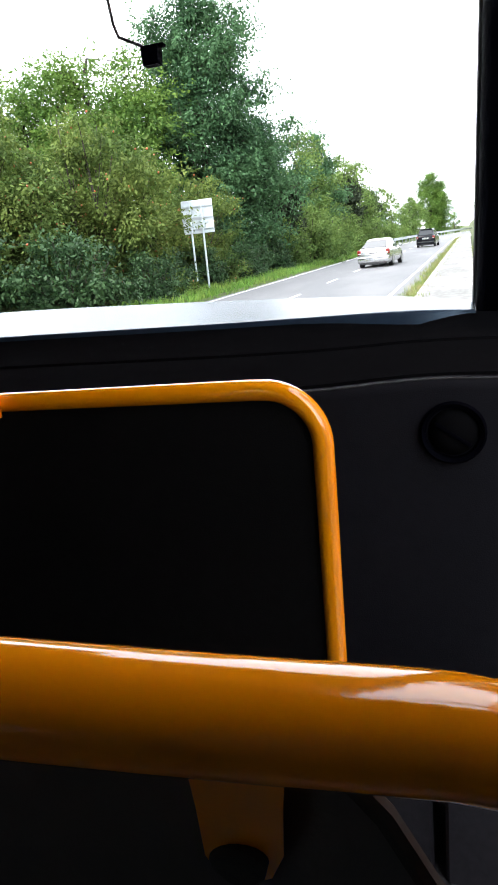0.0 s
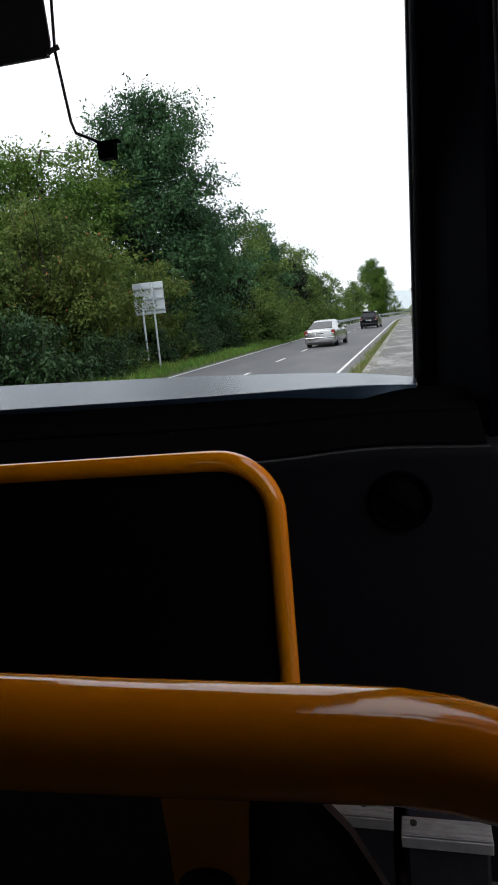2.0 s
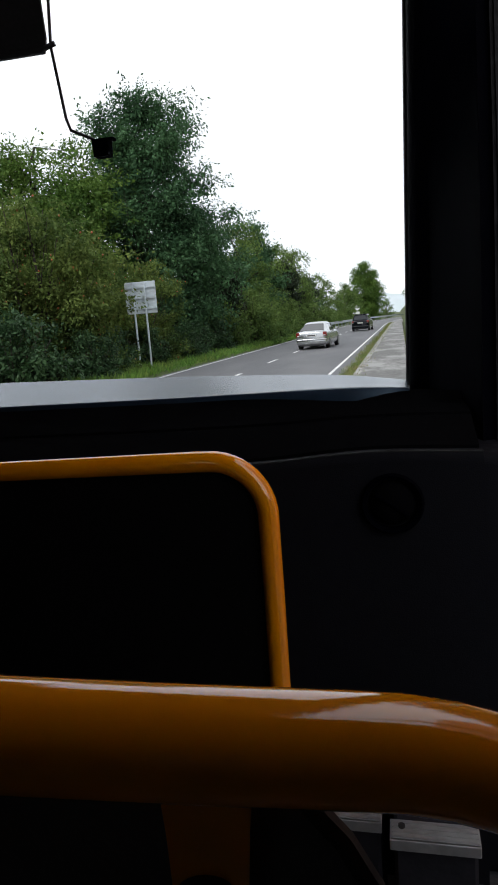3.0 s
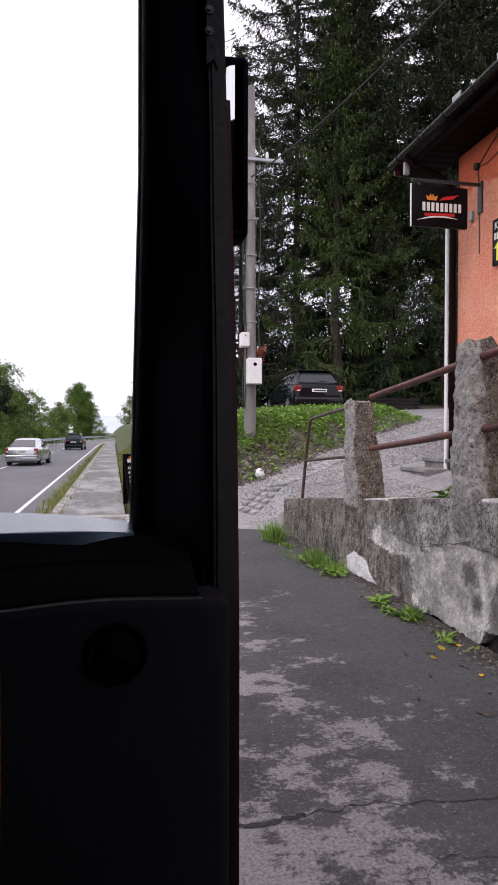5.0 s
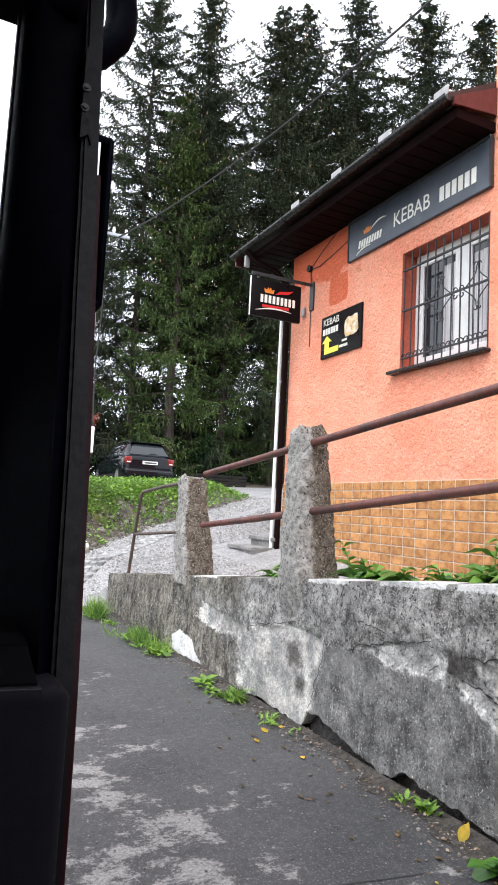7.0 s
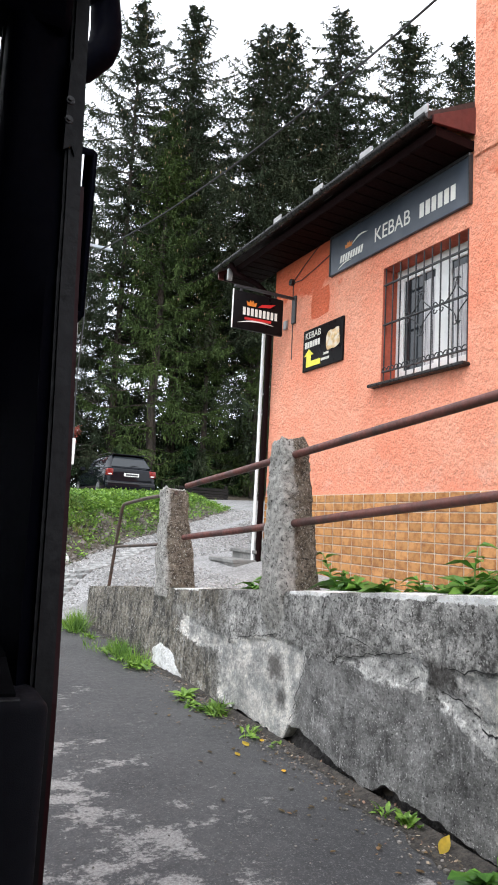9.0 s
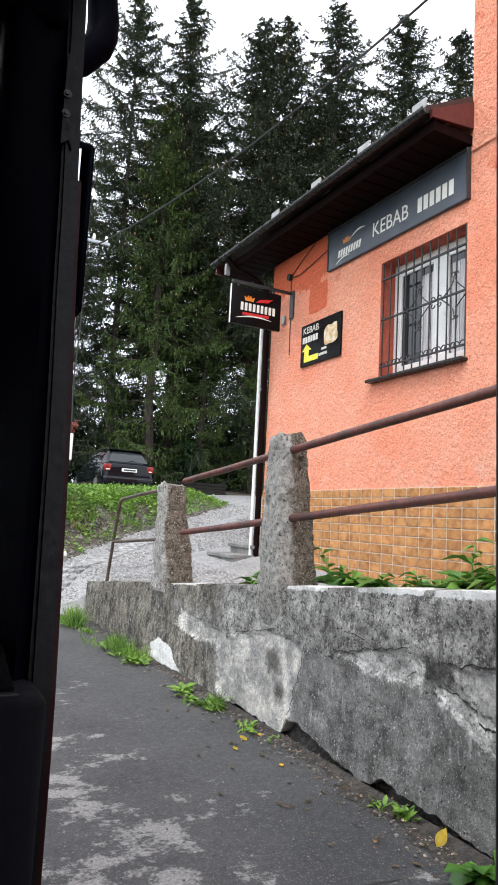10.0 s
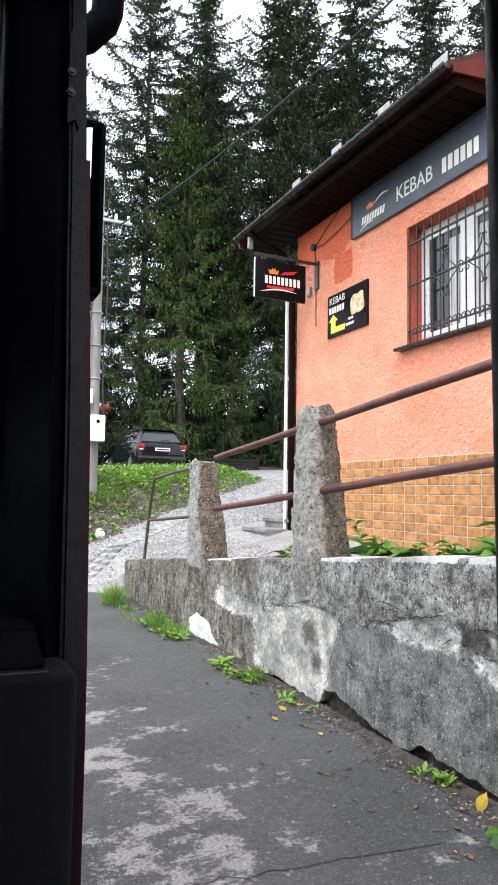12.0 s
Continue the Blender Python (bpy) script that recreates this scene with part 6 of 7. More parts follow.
    p = spray[own] + arm[own] * rg.uniform(-2.4, 2.4, n_leaf)[:, None] * leaf + rg.normal(0, 1, (n_leaf, 3)) * leaf * (0.75, 0.75, 0.5)
    p[:, 2] = np.maximum(p[:, 2], 0.05)
    d = unit(u * 0.7 + rg.normal(0, 0.6, (n_leaf, 3)) + (0, 0, -0.4))
    s = unit(np.cross(d, rg.normal(0, 0.55, (n_leaf, 3)) + (0, 0, 0.8) + u * 0.5))
    le = leaf * rg.uniform(0.6, 1.4, n_leaf)
    part("trunk" if category == "tree" else "branches", bm, M["bark"], tree)
    part_mesh("crown", quads_mesh("crown", leaves(p, d, s, le, le * 0.5)), material, tree)
    if fruit:
        idx = rg.choice(n_leaf, fruit)
        fp = p[idx] + u[idx] * 0.06
        vv, ff = [], []
        octa = np.array([(1, 0, 0), (-1, 0, 0), (0, 1, 0), (0, -1, 0), (0, 0, 1), (0, 0, -1)], float) * 0.042
        for q in fp:
            o = len(vv)
            vv += [tuple(w) for w in octa + q]
            ff += [(o + a, o + b, o + c) for a, b, c in ((0, 2, 4), (2, 1, 4), (1, 3, 4), (3, 0, 4), (2, 0, 5), (1, 2, 5), (3, 1, 5), (0, 3, 5))]
        me = bpy.data.meshes.new("fruit")
        me.from_pydata(vv, [], ff)
        tagged(part_mesh("fruit", me, M["fruit"], tree, "small red fruit"), kind="stuff")
    return tree


def put(tree, first, x, y, scale=1.0, turn=0.0, wide=1.0, z=None):
    """Sets a tree at its place: the first call moves it, later ones copy it."""
    t = tree if first else copy_thing(tree, pose(x, y, 0))
    t.matrix_basis = pose(x, y, ground_height(x, y) - 0.05 if z is None else z, 0, 0, turn) @ Matrix.Diagonal((scale * wide, scale * wide, scale, 1))
    return t


kinds = [spruce(25, 5.0, 11, "tall dark spruce with drooping branches"), spruce(25, 4.3, 12, "tall dark spruce with drooping branches"), spruce(25, 5.2, 13, "tall dark spruce with drooping branches")]
young = spruce(18, 2.6, 14, "slender younger spruce with fresh green needles", "spruce_light")
put(young, True, 9.0, 26.6, 0.95)
put(young, False, 11.7, 27.4, 0.62, 120)
put(young, False, 13.9, 26.8, 0.5, 200)
for k, (x, y, h) in enumerate(((8.0, 29, 23.2), (10.9, 29.5, 24.3), (5.8, 30.5, 16.5), (14.4, 28.5, 24.0), (16.6, 30, 26.0), (19.2, 29, 27.3), (23.6, 28.5, 27.8), (28.2, 29, 29.0),
                               (12.6, 33, 21.5), (21.5, 33, 25.0))):
    put(kinds[k % 3], k < 3, x, y, h / 25, 77 * k, 0.85 if x < 9 else 1.0)

# bushes added to close the bright gaps below the spruces with dark
under = broadleaf("undergrowth_bush", 5.2, 2.5, 91, 0.2, 9000, M["spruce"], "dark bushes added to fill the gaps below the spruces", "bush", 0.0, 60, 0, "undergrowth below the spruces")
for k, (x, y, s, a) in enumerate(((7.2, 33.5, 0.95, 0), (10.0, 33.0, 1.05, 70), (12.8, 31.5, 0.9, 150), (15.4, 32.5, 1.0, 220), (5.0, 35.0, 0.9, 300), (18.5, 33.0, 1.1, 40))):
    put(under, k == 0, x, y, s, a)

ash = broadleaf("ash_tree", 14.2, 4.5, 21, 0.19, 110000, M["ash"], "tall broadleaf tree with airy green crown", low=0.12, lobes=100, full=1.25)
maple = broadleaf("field_maple", 11, 4.2, 24, 0.19, 84000, M["maple"], "broadleaf tree with yellow-green crown", low=0.12, lobes=72, full=1.5)
put(ash, True, -12.7, 35, 0.88, 0, 1.0)
put(maple, True, -16.0, 30.5, 0.87, 130, 1.05)
put(maple, False, -19.8, 31, 0.8, 220)
put(ash, False, -11.8, 41.5, 0.56, 60, 0.9)
wild = broadleaf("roadside_tree", 8.0, 2.9, 31, 0.19, 18000, M["willow"], "bushy roadside tree with pale green leaves", low=0.08, lobes=44, tips=12, full=1.2)
elder = broadleaf("dark_roadside_tree", 8.4, 2.3, 33, 0.18, 16000, M["ash"], "upright roadside tree with dark green leaves and bare tips", low=0.15, lobes=40, tips=24)
poplar = broadleaf("far_poplar", 12.5, 3.4, 36, 0.3, 30000, M["maple"], "bright green poplar standing at the bend", low=0.03, lobes=60, tips=14, full=1.35)
distant = broadleaf("far_roadside_tree", 8.0, 2.9, 37, 0.3, 6000, M["willow"], "small green tree far along the road", low=0.06, lobes=40, tips=4, full=1.2)
for k, (x, y, z) in enumerate(((2.5, 104, 0.5), (4.0, 97, 0.56), (5.4, 92, 0.6), (6.6, 86, 0.62))):
    put(distant, k == 0, x, y, z, 95 * k, 1.1)
put(poplar, True, -8.0, 165, 1.02, 0, 0.85)
put(poplar, False, -6.3, 168, 0.9, 90, 0.85)
for k, (x, y, s, a) in enumerate(((-11.8, 52.5, 1.06, 0), (-12.0, 59, 1.14, 40), (-12.0, 67, 1.02, 90), (-11.6, 76, 1.05, 150), (-11.2, 86, 0.75, 210), (-10.4, 97, 0.85, 250), (-9.8, 108, 0.62, 300), (-9.4, 122, 0.8, 20), (-9.9, 155, 0.75, 110), (-3.2, 185, 0.6, 160), (-10.8, 140, 0.85, 70), 
                                  (7.5, 82, 0.7, 30), (6.6, 98, 0.75, 190), (9.5, 118, 1.0, 260), (8.5, 70, 0.55, 60), (15, 190, 1.1, 10), (-12.4, 56, 0.8, 100), (-12.8, 72, 0.9, 10))):
    kind = distant if y > 92 else elder if k % 3 == 1 else wild
    put(kind, k in (0, 1), x, y, s, a)
apple = broadleaf("apple_bush", 6.0, 3.0, 41, 0.14, 60000, M["apple"], "wild apple thicket with yellowing leaves and red fruit", "bush", 0.05, 78, 420, "thicket beside the road")
put(apple, True, -11.35, 20.8, 0.97)
put(apple, False, -14.2, 18.6, 1.0, 100)
put(apple, False, -10.6, 27.0, 0.72, 290, 0.9)
dog = broadleaf("dogwood_bush", 2.1, 1.5, 51, 0.13, 8000, M["dogwood"], "dense dark green dogwood bush", "bush", 0.0, 40, 0, "thicket beside the road")
put(dog, True, -9.9, 16.6, 1.0)
for x, y, s, a in ((-12.2, 14.8, 1.1, 40), (-8.95, 19.4, 0.7, 90), (-9.7, 25.6, 0.72, 150), (-9.0, 28.4, 0.62, 210), (-14.5, 13.5, 1.2, 10), (-9.6, 31.5, 0.8, 300), (-10.4, 23, 0.8, 30), (-9.4, 35, 0.8, 120)):
    put(dog, False, x, y, s, a)
# more copies added under the spruces, to darken the space there
for x, y, s, a in ((8.8, 27.5, 0.8, 20), (11.2, 28, 0.9, 80), (13.6, 29, 1.0, 140), (5.2, 28.5, 0.8, 260)):
    put(dog, False, x, y, s, a)
wil = broadleaf("willow_bush", 3.8, 1.9, 61, 0.17, 8000, M["willow"], "pale feathery willow bush at the roadside", "bush", 0.0, 40, 0, "thicket beside the road")
put(wil, True, -9.2, 43.0)
for x, y, s, a in ((-8.9, 47.5, 0.75, 60), (-9.6, 56, 0.9, 120), (-9.4, 64, 0.8, 200), (-9.3, 73, 0.8, 250), (-9.6, 38.5, 0.8, 10), (-9.9, 50.5, 1.0, 40), (-10.2, 61, 1.1, 300), (-9.9, 69, 0.95, 160), (-9.8, 82, 0.9, 20), (-9.4, 92, 0.8, 120), (-9.0, 103, 0.8, 70)):
    put(wil, False, x, y, s, a)
dark = broadleaf("dark_conifer", 4.6, 0.8, 71, 0.2, 7000, M["spruce"], "narrow dark conifer beside the road", "tree", 0.0, 30)
put(dark, True, -9.7, 40.2)
put(dark, False, -10.2, 66, 1.5, 50, 0.9)
put(dark, False, -10.0, 80, 1.3, 90, 0.9)
red = broadleaf("red_shrub", 1.6, 0.8, 81, 0.12, 1500, M["red_leaf"], "shrub with reddish leaves below the spruces", "bush", 0.1, 10, 0, "thicket beside the road")
put(red, True, 5.6, 26.5, 0.6, 0, 1.0, 4.2)


# ---- roadside things ----
rsign = thing("road_sign", (-8.9, 24, 0), "grey back of a large road sign on two posts", "road sign")
bm = B()
box(bm, -9.56, -8.38, 23.9, 23.925, 1.97, 3.1, 0.01)
part("sign_plate", bm, M["sign_back"], rsign)
for z in (2.15, 2.53, 2.9):
    bm = B()
    box(bm, -9.54, -8.4, 23.86, 23.9, z - 0.03, z + 0.03)
    part("stiffener", bm, M["sign_back"], rsign)
for x in (-9.22, -8.78):
    bm = B()
    tube(bm, [(x, 23.84, -0.1), (x, 23.84, 3.05)], 0.035, 10)
    part("sign_post", bm, M["sign_back"], rsign, "", True)
fsign = thing("priority_sign", (-7.6, 130, 0), "small diamond road sign with plate on a post", "road sign")
bm = B()
tube(bm, [(-7.6, 130, -0.1), (-7.6, 130, 3.0)], 0.05, 8)
part("sign_post", bm, M["steel"], fsign, "", True)
bm = B()
plate(bm, [(0, -0.55), (0.55, 0), (0, 0.55), (-0.55, 0)], (-7.6, 129.9, 2.5), (1, 0, 0), (0, 0, 1), 0.03)
part("sign_plate", bm, M["white"], fsign)
bm = B()
box(bm, -8.0, -7.2, 129.88, 129.92, 1.4, 1.8)
part("lower_plate", bm, M["white"], fsign)
guard = thing("guard_rail", (-8.0, 90, 0), "galvanised steel guard rail along the bend", "guard rail")
bm = B()
gp = [(0, -0.15), (0.03, -0.1), (0.0, -0.03), (0.0, 0.03), (0.03, 0.1), (0, 0.15)]
sweep(bm, gp, [lambda p, y=y: (-7.95 + p[0] + bend(y), y, 0.48 + p[1]) for y in [*spaced(60, 200, 4), 200]])
part("rail_beam", bm, M["steel"], guard)
for y in spaced(60, 200, 4):
    bm = B()
    box(bm, -8.08 + bend(y), -7.98 + bend(y), y, y + 0.06, -0.2, 0.6)
    part("guard_post", bm, M["steel"], guard)
fpole = thing("far_utility_pole", (2.6, 76, 1), "wooden utility pole beside the footpath", "utility pole")
bm = B()
tube(bm, [(2.6, 76, 0.5), (2.6, 76, 7.2)], [0.16, 0.1], 10)
part("pole_shaft", bm, M["pole"], fpole, "", True)
bm = B()
box(bm, 2.0, 3.2, 75.95, 76.05, 6.9, 7.0)
part("crossarm", bm, M["steel"], fpole)
yard = thing("board_fence", (3.4, 62, 0.4), "tall dark board fence beside the footpath", "fence")
for k in range(18):
    bm = B()
    x, y = 2.5 + 0.16 * k, 62 + 0.1 * k
    box(bm, x, x + 0.15, y, y + 0.03, ground_height(x, y) - 0.2, ground_height(x, y) + 1.9 + 0.03 * (k % 3), 0.006)
    part("board", bm, M["wood"], yard)
fence = thing("wooden_fence", (10, 25, 2.2), "low dark board fence below the spruces", "fence")
for k in range(6):
    bm = B()
    box(bm, 9.4, 12.4, 26.0, 26.04, 2.1 + 0.13 * k, 2.21 + 0.13 * k, 0.008)
    part("board", bm, M["wood"], fence)
for x in (9.5, 10.9, 12.3):
    bm = B()
    box(bm, x - 0.06, x + 0.06, 26.04, 26.14, 1.8, 3.0)
    part("fence_post", bm, M["wood"], fence)
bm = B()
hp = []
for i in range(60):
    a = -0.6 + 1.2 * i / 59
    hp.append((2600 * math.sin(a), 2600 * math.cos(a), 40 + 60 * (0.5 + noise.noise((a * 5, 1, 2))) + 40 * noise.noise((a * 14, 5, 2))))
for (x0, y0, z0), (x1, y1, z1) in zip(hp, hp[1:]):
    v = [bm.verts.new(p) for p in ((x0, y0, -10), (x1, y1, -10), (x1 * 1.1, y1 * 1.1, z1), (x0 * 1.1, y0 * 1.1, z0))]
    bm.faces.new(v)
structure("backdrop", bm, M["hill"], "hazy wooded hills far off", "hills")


# ---- vehicles ----
def vehicle(name, label, paint, length, width, height, belt, rear, roof0, roof1, hood, ground=0.2, lens=0.14):
    """A car whose rear faces the camera; y runs forward from the rear bumper, z up from the road."""
    car = thing(name, (0, 0, 0), label, "car", "cars")
    W = width / 2

    def loft(bm, secs):
        rings = [[bm.verts.new((x, y, z)) for x, z in ring] for y, ring in secs]
        for a, b in zip(rings, rings[1:]):
            for k in range(len(a)):
                bm.faces.new((a[k], a[(k + 1) % len(a)], b[(k + 1) % len(a)], b[k]))
        bm.faces.new(rings[0][::-1])
        bm.faces.new(rings[-1])
        bmesh.ops.recalc_face_normals(bm, faces=bm.faces)

    def mirrored(half):
        return half + [(-x, z) for x, z in half[::-1]]

    def body_ring(w, z0, z1):
        return mirrored([(-w * 0.86, z0), (-w * 0.96, z0 + 0.05), (-w, z0 + 0.16), (-w * 1.005, (z0 + z1) * 0.5), (-w * 0.985, z1 - 0.16), (-w * 0.95, z1 - 0.07), (-w * 0.88, z1 - 0.02), (-w * 0.6, z1), (-w * 0.2, z1 + 0.008)])

    deck = roof0 if rear >= belt else 0.2
    bm = B()
    loft(bm, [(0.0, body_ring(W * 0.78, ground + 0.16, rear - 0.16)), (0.02, body_ring(W * 0.87, ground + 0.1, rear - 0.09)), (0.07, body_ring(W * 0.94, ground + 0.05, rear - 0.03)), (0.16, body_ring(W * 0.98, ground + 0.01, rear)), (0.4, body_ring(W, ground, rear + 0.01)),
              (1.3, body_ring(W * 1.01, ground, belt + 0.01)), (length * 0.5, body_ring(W, ground, belt)), (length * 0.64, body_ring(W, ground, belt - 0.01)), (length * 0.74, body_ring(W, ground, hood + 0.04)), (length * 0.86, body_ring(W * 0.98, ground, hood - 0.02)),
              (length - 0.2, body_ring(W * 0.93, ground + 0.02, hood - 0.12)), (length - 0.05, body_ring(W * 0.84, ground + 0.06, hood - 0.2)), (length, body_ring(W * 0.74, ground + 0.12, hood - 0.28))])
    part("body", bm, paint, car, "", True)

    def cab_ring(w, z0, z1, y=0):
        h = z1 - z0
        return mirrored([(-w * 0.94, z0), (-w * 0.84, z0 + h * 0.5), (-w * 0.75, z0 + h * 0.78), (-w * 0.7, z0 + h * 0.9), (-w * 0.62, z0 + h * 0.97), (-w * 0.46, z0 + h), (-w * 0.2, z0 + h * 1.012)])

    y0 = roof0 - 0.3 if rear < belt - 0.02 else 0.12
    bm = B()
    base = belt - 0.06
    loft(bm, [(y0, cab_ring(W * 0.97, base, belt + 0.02)), (roof1, cab_ring(W * 0.985, base, height - 0.04)), (roof1 + 0.15, cab_ring(W, base, height - 0.015)), (roof1 + 0.6, cab_ring(W, base, height)), (length * 0.46, cab_ring(W, base, height - 0.005)), (length * 0.52, cab_ring(W, base, height - 0.03)),
              (length * 0.6, cab_ring(W, base, (height + belt) / 2 + 0.05)), (length * 0.7, cab_ring(W * 0.98, base, belt + 0.02))])
    part("cabin", bm, paint, car, "", True)
    if height > 1.45:
        for sx in (-1, 1):
            bm = B()
            tube(bm, [(sx * W * 0.66, roof1 + 0.15, height - 0.02), (sx * W * 0.68, roof1 + 0.2, height + 0.035), (sx * W * 0.68, length * 0.45, height + 0.035), (sx * W * 0.66, length * 0.47, height - 0.02)], 0.016, 8)
            part("roof_rail", bm, M["trim"], car, "", True)
        bm = B()
        box(bm, -W * 0.66, W * 0.66, roof1 - 0.12, roof1 + 0.1, height - 0.035, height - 0.005, 0.012, 2)
        part("roof_spoiler", bm, paint, car)
        bm = B()
        tube(bm, [(0.0, y0 + 0.03, belt + 0.1), (0.12, y0 + 0.06, belt + 0.13), (0.3, y0 + 0.05, belt + 0.11)], 0.011, 6)
        part("rear_wiper", bm, M["trim"], car)
    y0 = roof0 - 0.3 if rear < belt - 0.02 else 0.12
    bm = B()
    dy, dz = roof1 - y0, height - 0.05 - belt
    nrm = Vector((0, -dz, dy)).normalized() * 0.014
    f = lambda x, t: Vector((x, y0 + dy * t, belt + 0.02 + (dz - 0.02) * t)) + nrm
    plate_pts = [f(-W * 0.77, 0.1), f(W * 0.77, 0.1), f(W * 0.585, 0.86), f(W * 0.3, 0.9), f(-W * 0.3, 0.9), f(-W * 0.585, 0.86)]
    lo = [bm.verts.new(p) for p in plate_pts]
    hi = [bm.verts.new(p - nrm * 1.5) for p in plate_pts]
    bm.faces.new(lo)
    bm.faces.new(hi[::-1])
    for k in range(6):
        bm.faces.new((lo[k], hi[k], hi[(k + 1) % 6], lo[(k + 1) % 6]))
    bmesh.ops.recalc_face_normals(bm, faces=bm.faces)
    part("rear_window", bm, M["car_glass"], car)
    for sx in (-1, 1):
        for a, b in ((roof1 + 0.12, roof1 + 0.95), (roof1 + 1.03, length * 0.56)):
            bm = B()
            z0, z1 = belt + 0.03, height - 0.12
            x0, x1 = W * 0.915 * sx, W * 0.735 * sx
            vs = [(x0, a, z0), (x0, b + 0.1, z0), (x1, b, z1), (x1, a + 0.1, z1)]
            q = [bm.verts.new((x + 0.01 * sx, y, z)) for x, y, z in vs]
            q2 = [bm.verts.new((x - 0.03 * sx, y, z)) for x, y, z in vs]
            bm.faces.new(q)
            bm.faces.new(q2[::-1])
            for k in range(4):
                bm.faces.new((q[k], q2[k], q2[(k + 1) % 4], q[(k + 1) % 4]))
            bmesh.ops.recalc_face_normals(bm, faces=bm.faces)
            part("side_window", bm, M["car_glass"], car)
        bm = B()
        box(bm, min(sx * W * (0.6 + lens), sx * W * 0.965), max(sx * W * (0.6 + lens), sx * W * 0.965), -0.004, 0.2, rear - 0.3, rear - 0.07, 0.03, 3)
        lamp = part("tail_lamp", bm, M["tail"], car, "red tail lamp", True)
        if lens:
            bm = B()
            box(bm, min(sx * W * 0.76, sx * W * 0.9), max(sx * W * 0.76, sx * W * 0.9), -0.01, 0.05, rear - 0.27, rear - 0.23, 0.008)
            part("lamp_lens", bm, M["white"], lamp, "pale lower lens")
        bm = B()
        box(bm, sx * (W + 0.09) - 0.09, sx * (W + 0.09) + 0.09, length * 0.6, length * 0.6 + 0.1, belt, belt + 0.14, 0.03)
        part("door_mirror", bm, paint, car)
        for yw in (0.85, length - 0.85):
            bm = B()
            tube(bm, [(sx * (W - 0.2), yw, 0.31), (sx * (W - 0.19), yw, 0.31), (sx * (W - 0.0), yw, 0.31), (sx * (W + 0.008), yw, 0.31)], [0.29, 0.31, 0.31, 0.28], 20)
            wheel = part("wheel", bm, M["tyre"], car, "", True)
            bm = B()
            tube(bm, [(sx * (W - 0.03), yw, 0.31), (sx * (W + 0.014), yw, 0.31)], 0.2, 16)
            part("rim", bm, M["rim"], wheel)
    bm = B()
    box(bm, -W * 0.95, W * 0.95, -0.06, 0.3, ground + 0.06, ground + 0.36, 0.05, 3)
    bumper = part("bumper", bm, paint, car, "", True)
    bm = B()
    box(bm, -W * 0.93, W * 0.93, -0.068, 0.25, ground + 0.27, ground + 0.31, 0.008)
    part("bumper_strip", bm, M["trim"], bumper, "black rubbing strip")
    bm = B()
    box(bm, -W * 0.75, W * 0.75, -0.03, 0.3, ground - 0.03, ground + 0.1, 0.03)
    part("rear_valance", bm, M["trim"], car)
    bm = B()
    zp = rear - 0.3 if height < 1.6 else rear - 0.34
    box(bm, -0.26, 0.26, -0.02, 0.06, zp, zp + 0.11, 0.004)
    pl = part("number_plate", bm, M["white"], car)
    bm = B()
    box(bm, -0.2, 0.22, -0.024, -0.019, zp + 0.03, zp + 0.08)
    part("plate_bar", bm, M["trim"], pl)
    return car


sedan = vehicle("silver_car", "silver saloon car driving away on the road", M["silver"], 4.5, 1.73, 1.43, 0.93, 0.98, 0.95, 1.35, 0.9)
sedan.matrix_basis = pose(-4.0, 32.6, -0.12, 0, 0, -4) @ Matrix.Scale(0.88, 4)
suv = vehicle("black_suv", "black sport utility car driving away on the road", M["black_car"], 4.4, 1.8, 1.7, 1.08, 1.1, 0.5, 0.5, 1.0)
suv.matrix_basis = pose(-3.3, 61, -0.12, 0, 0, -4) @ Matrix.Scale(0.86, 4)
wagon = vehicle("black_estate_car", "black estate car parked on the bank under spruces", M["black_car"], 4.55, 1.78, 1.5, 0.98, 1.02, 0.45, 0.5, 0.93, 0.2, 0.1)
wagon.matrix_basis = pose(6.97, 22.3, 2.1, 0, 0, 0)


# ---- the bus: shell ----
BX0, BX1, BY0, BY1 = -2.05, 0.47, -8.5, 2.25
bm = B()
box(bm, BX0, BX1, BY0, 2.1, 0.05, 0.2)
structure("bus_floor", bm, M["bus_floor"], "speckled dark grey bus floor", "floor")
bm = B()
box(bm, BX0, 0.44, BY0, 2.16, 2.95, 3.05)
structure("bus_ceiling", bm, M["bus_wall"], "grey bus ceiling", "ceiling")


def side_x(z):
    """The bus side leans inwards towards the roof."""
    return 0.483 - 0.0233 * max(0.0, z - 0.6) ** 1.9


def door_edge(z):
    """The door-side edge of the pillar: upright below, leaning forward with the windscreen above."""
    zs = (0.05, 1.0, 1.6, 2.0, 2.2, 2.4, 3.1)
    return (float(np.interp(z, zs, (0.385, 0.385, 0.402, 0.412, 0.417, 0.418, 0.395))), float(np.interp(z, zs, (1.81, 1.82, 1.96, 2.083, 2.13, 2.17, 2.17))))


def edge_post(bm, dy0, dy1, dx0, dx1, z0, z1, n=18):
    """A post that follows the door edge, set off from it."""
    rings = []
    for i in range(n + 1):
        z = z0 + (z1 - z0) * i / n
        ex, ey = door_edge(z)
        rings.append([bm.verts.new((ex + a, ey + b, z)) for a, b in ((dx0, dy0), (dx1, dy0), (dx1, dy1), (dx0, dy1))])
    for a, b in zip(rings, rings[1:]):
        for k in range(4):
            bm.faces.new((a[k], a[(k + 1) % 4], b[(k + 1) % 4], b[k]))
    bm.faces.new(rings[0][::-1])
    bm.faces.new(rings[-1])
    bmesh.ops.recalc_face_normals(bm, faces=bm.faces)
    return bm


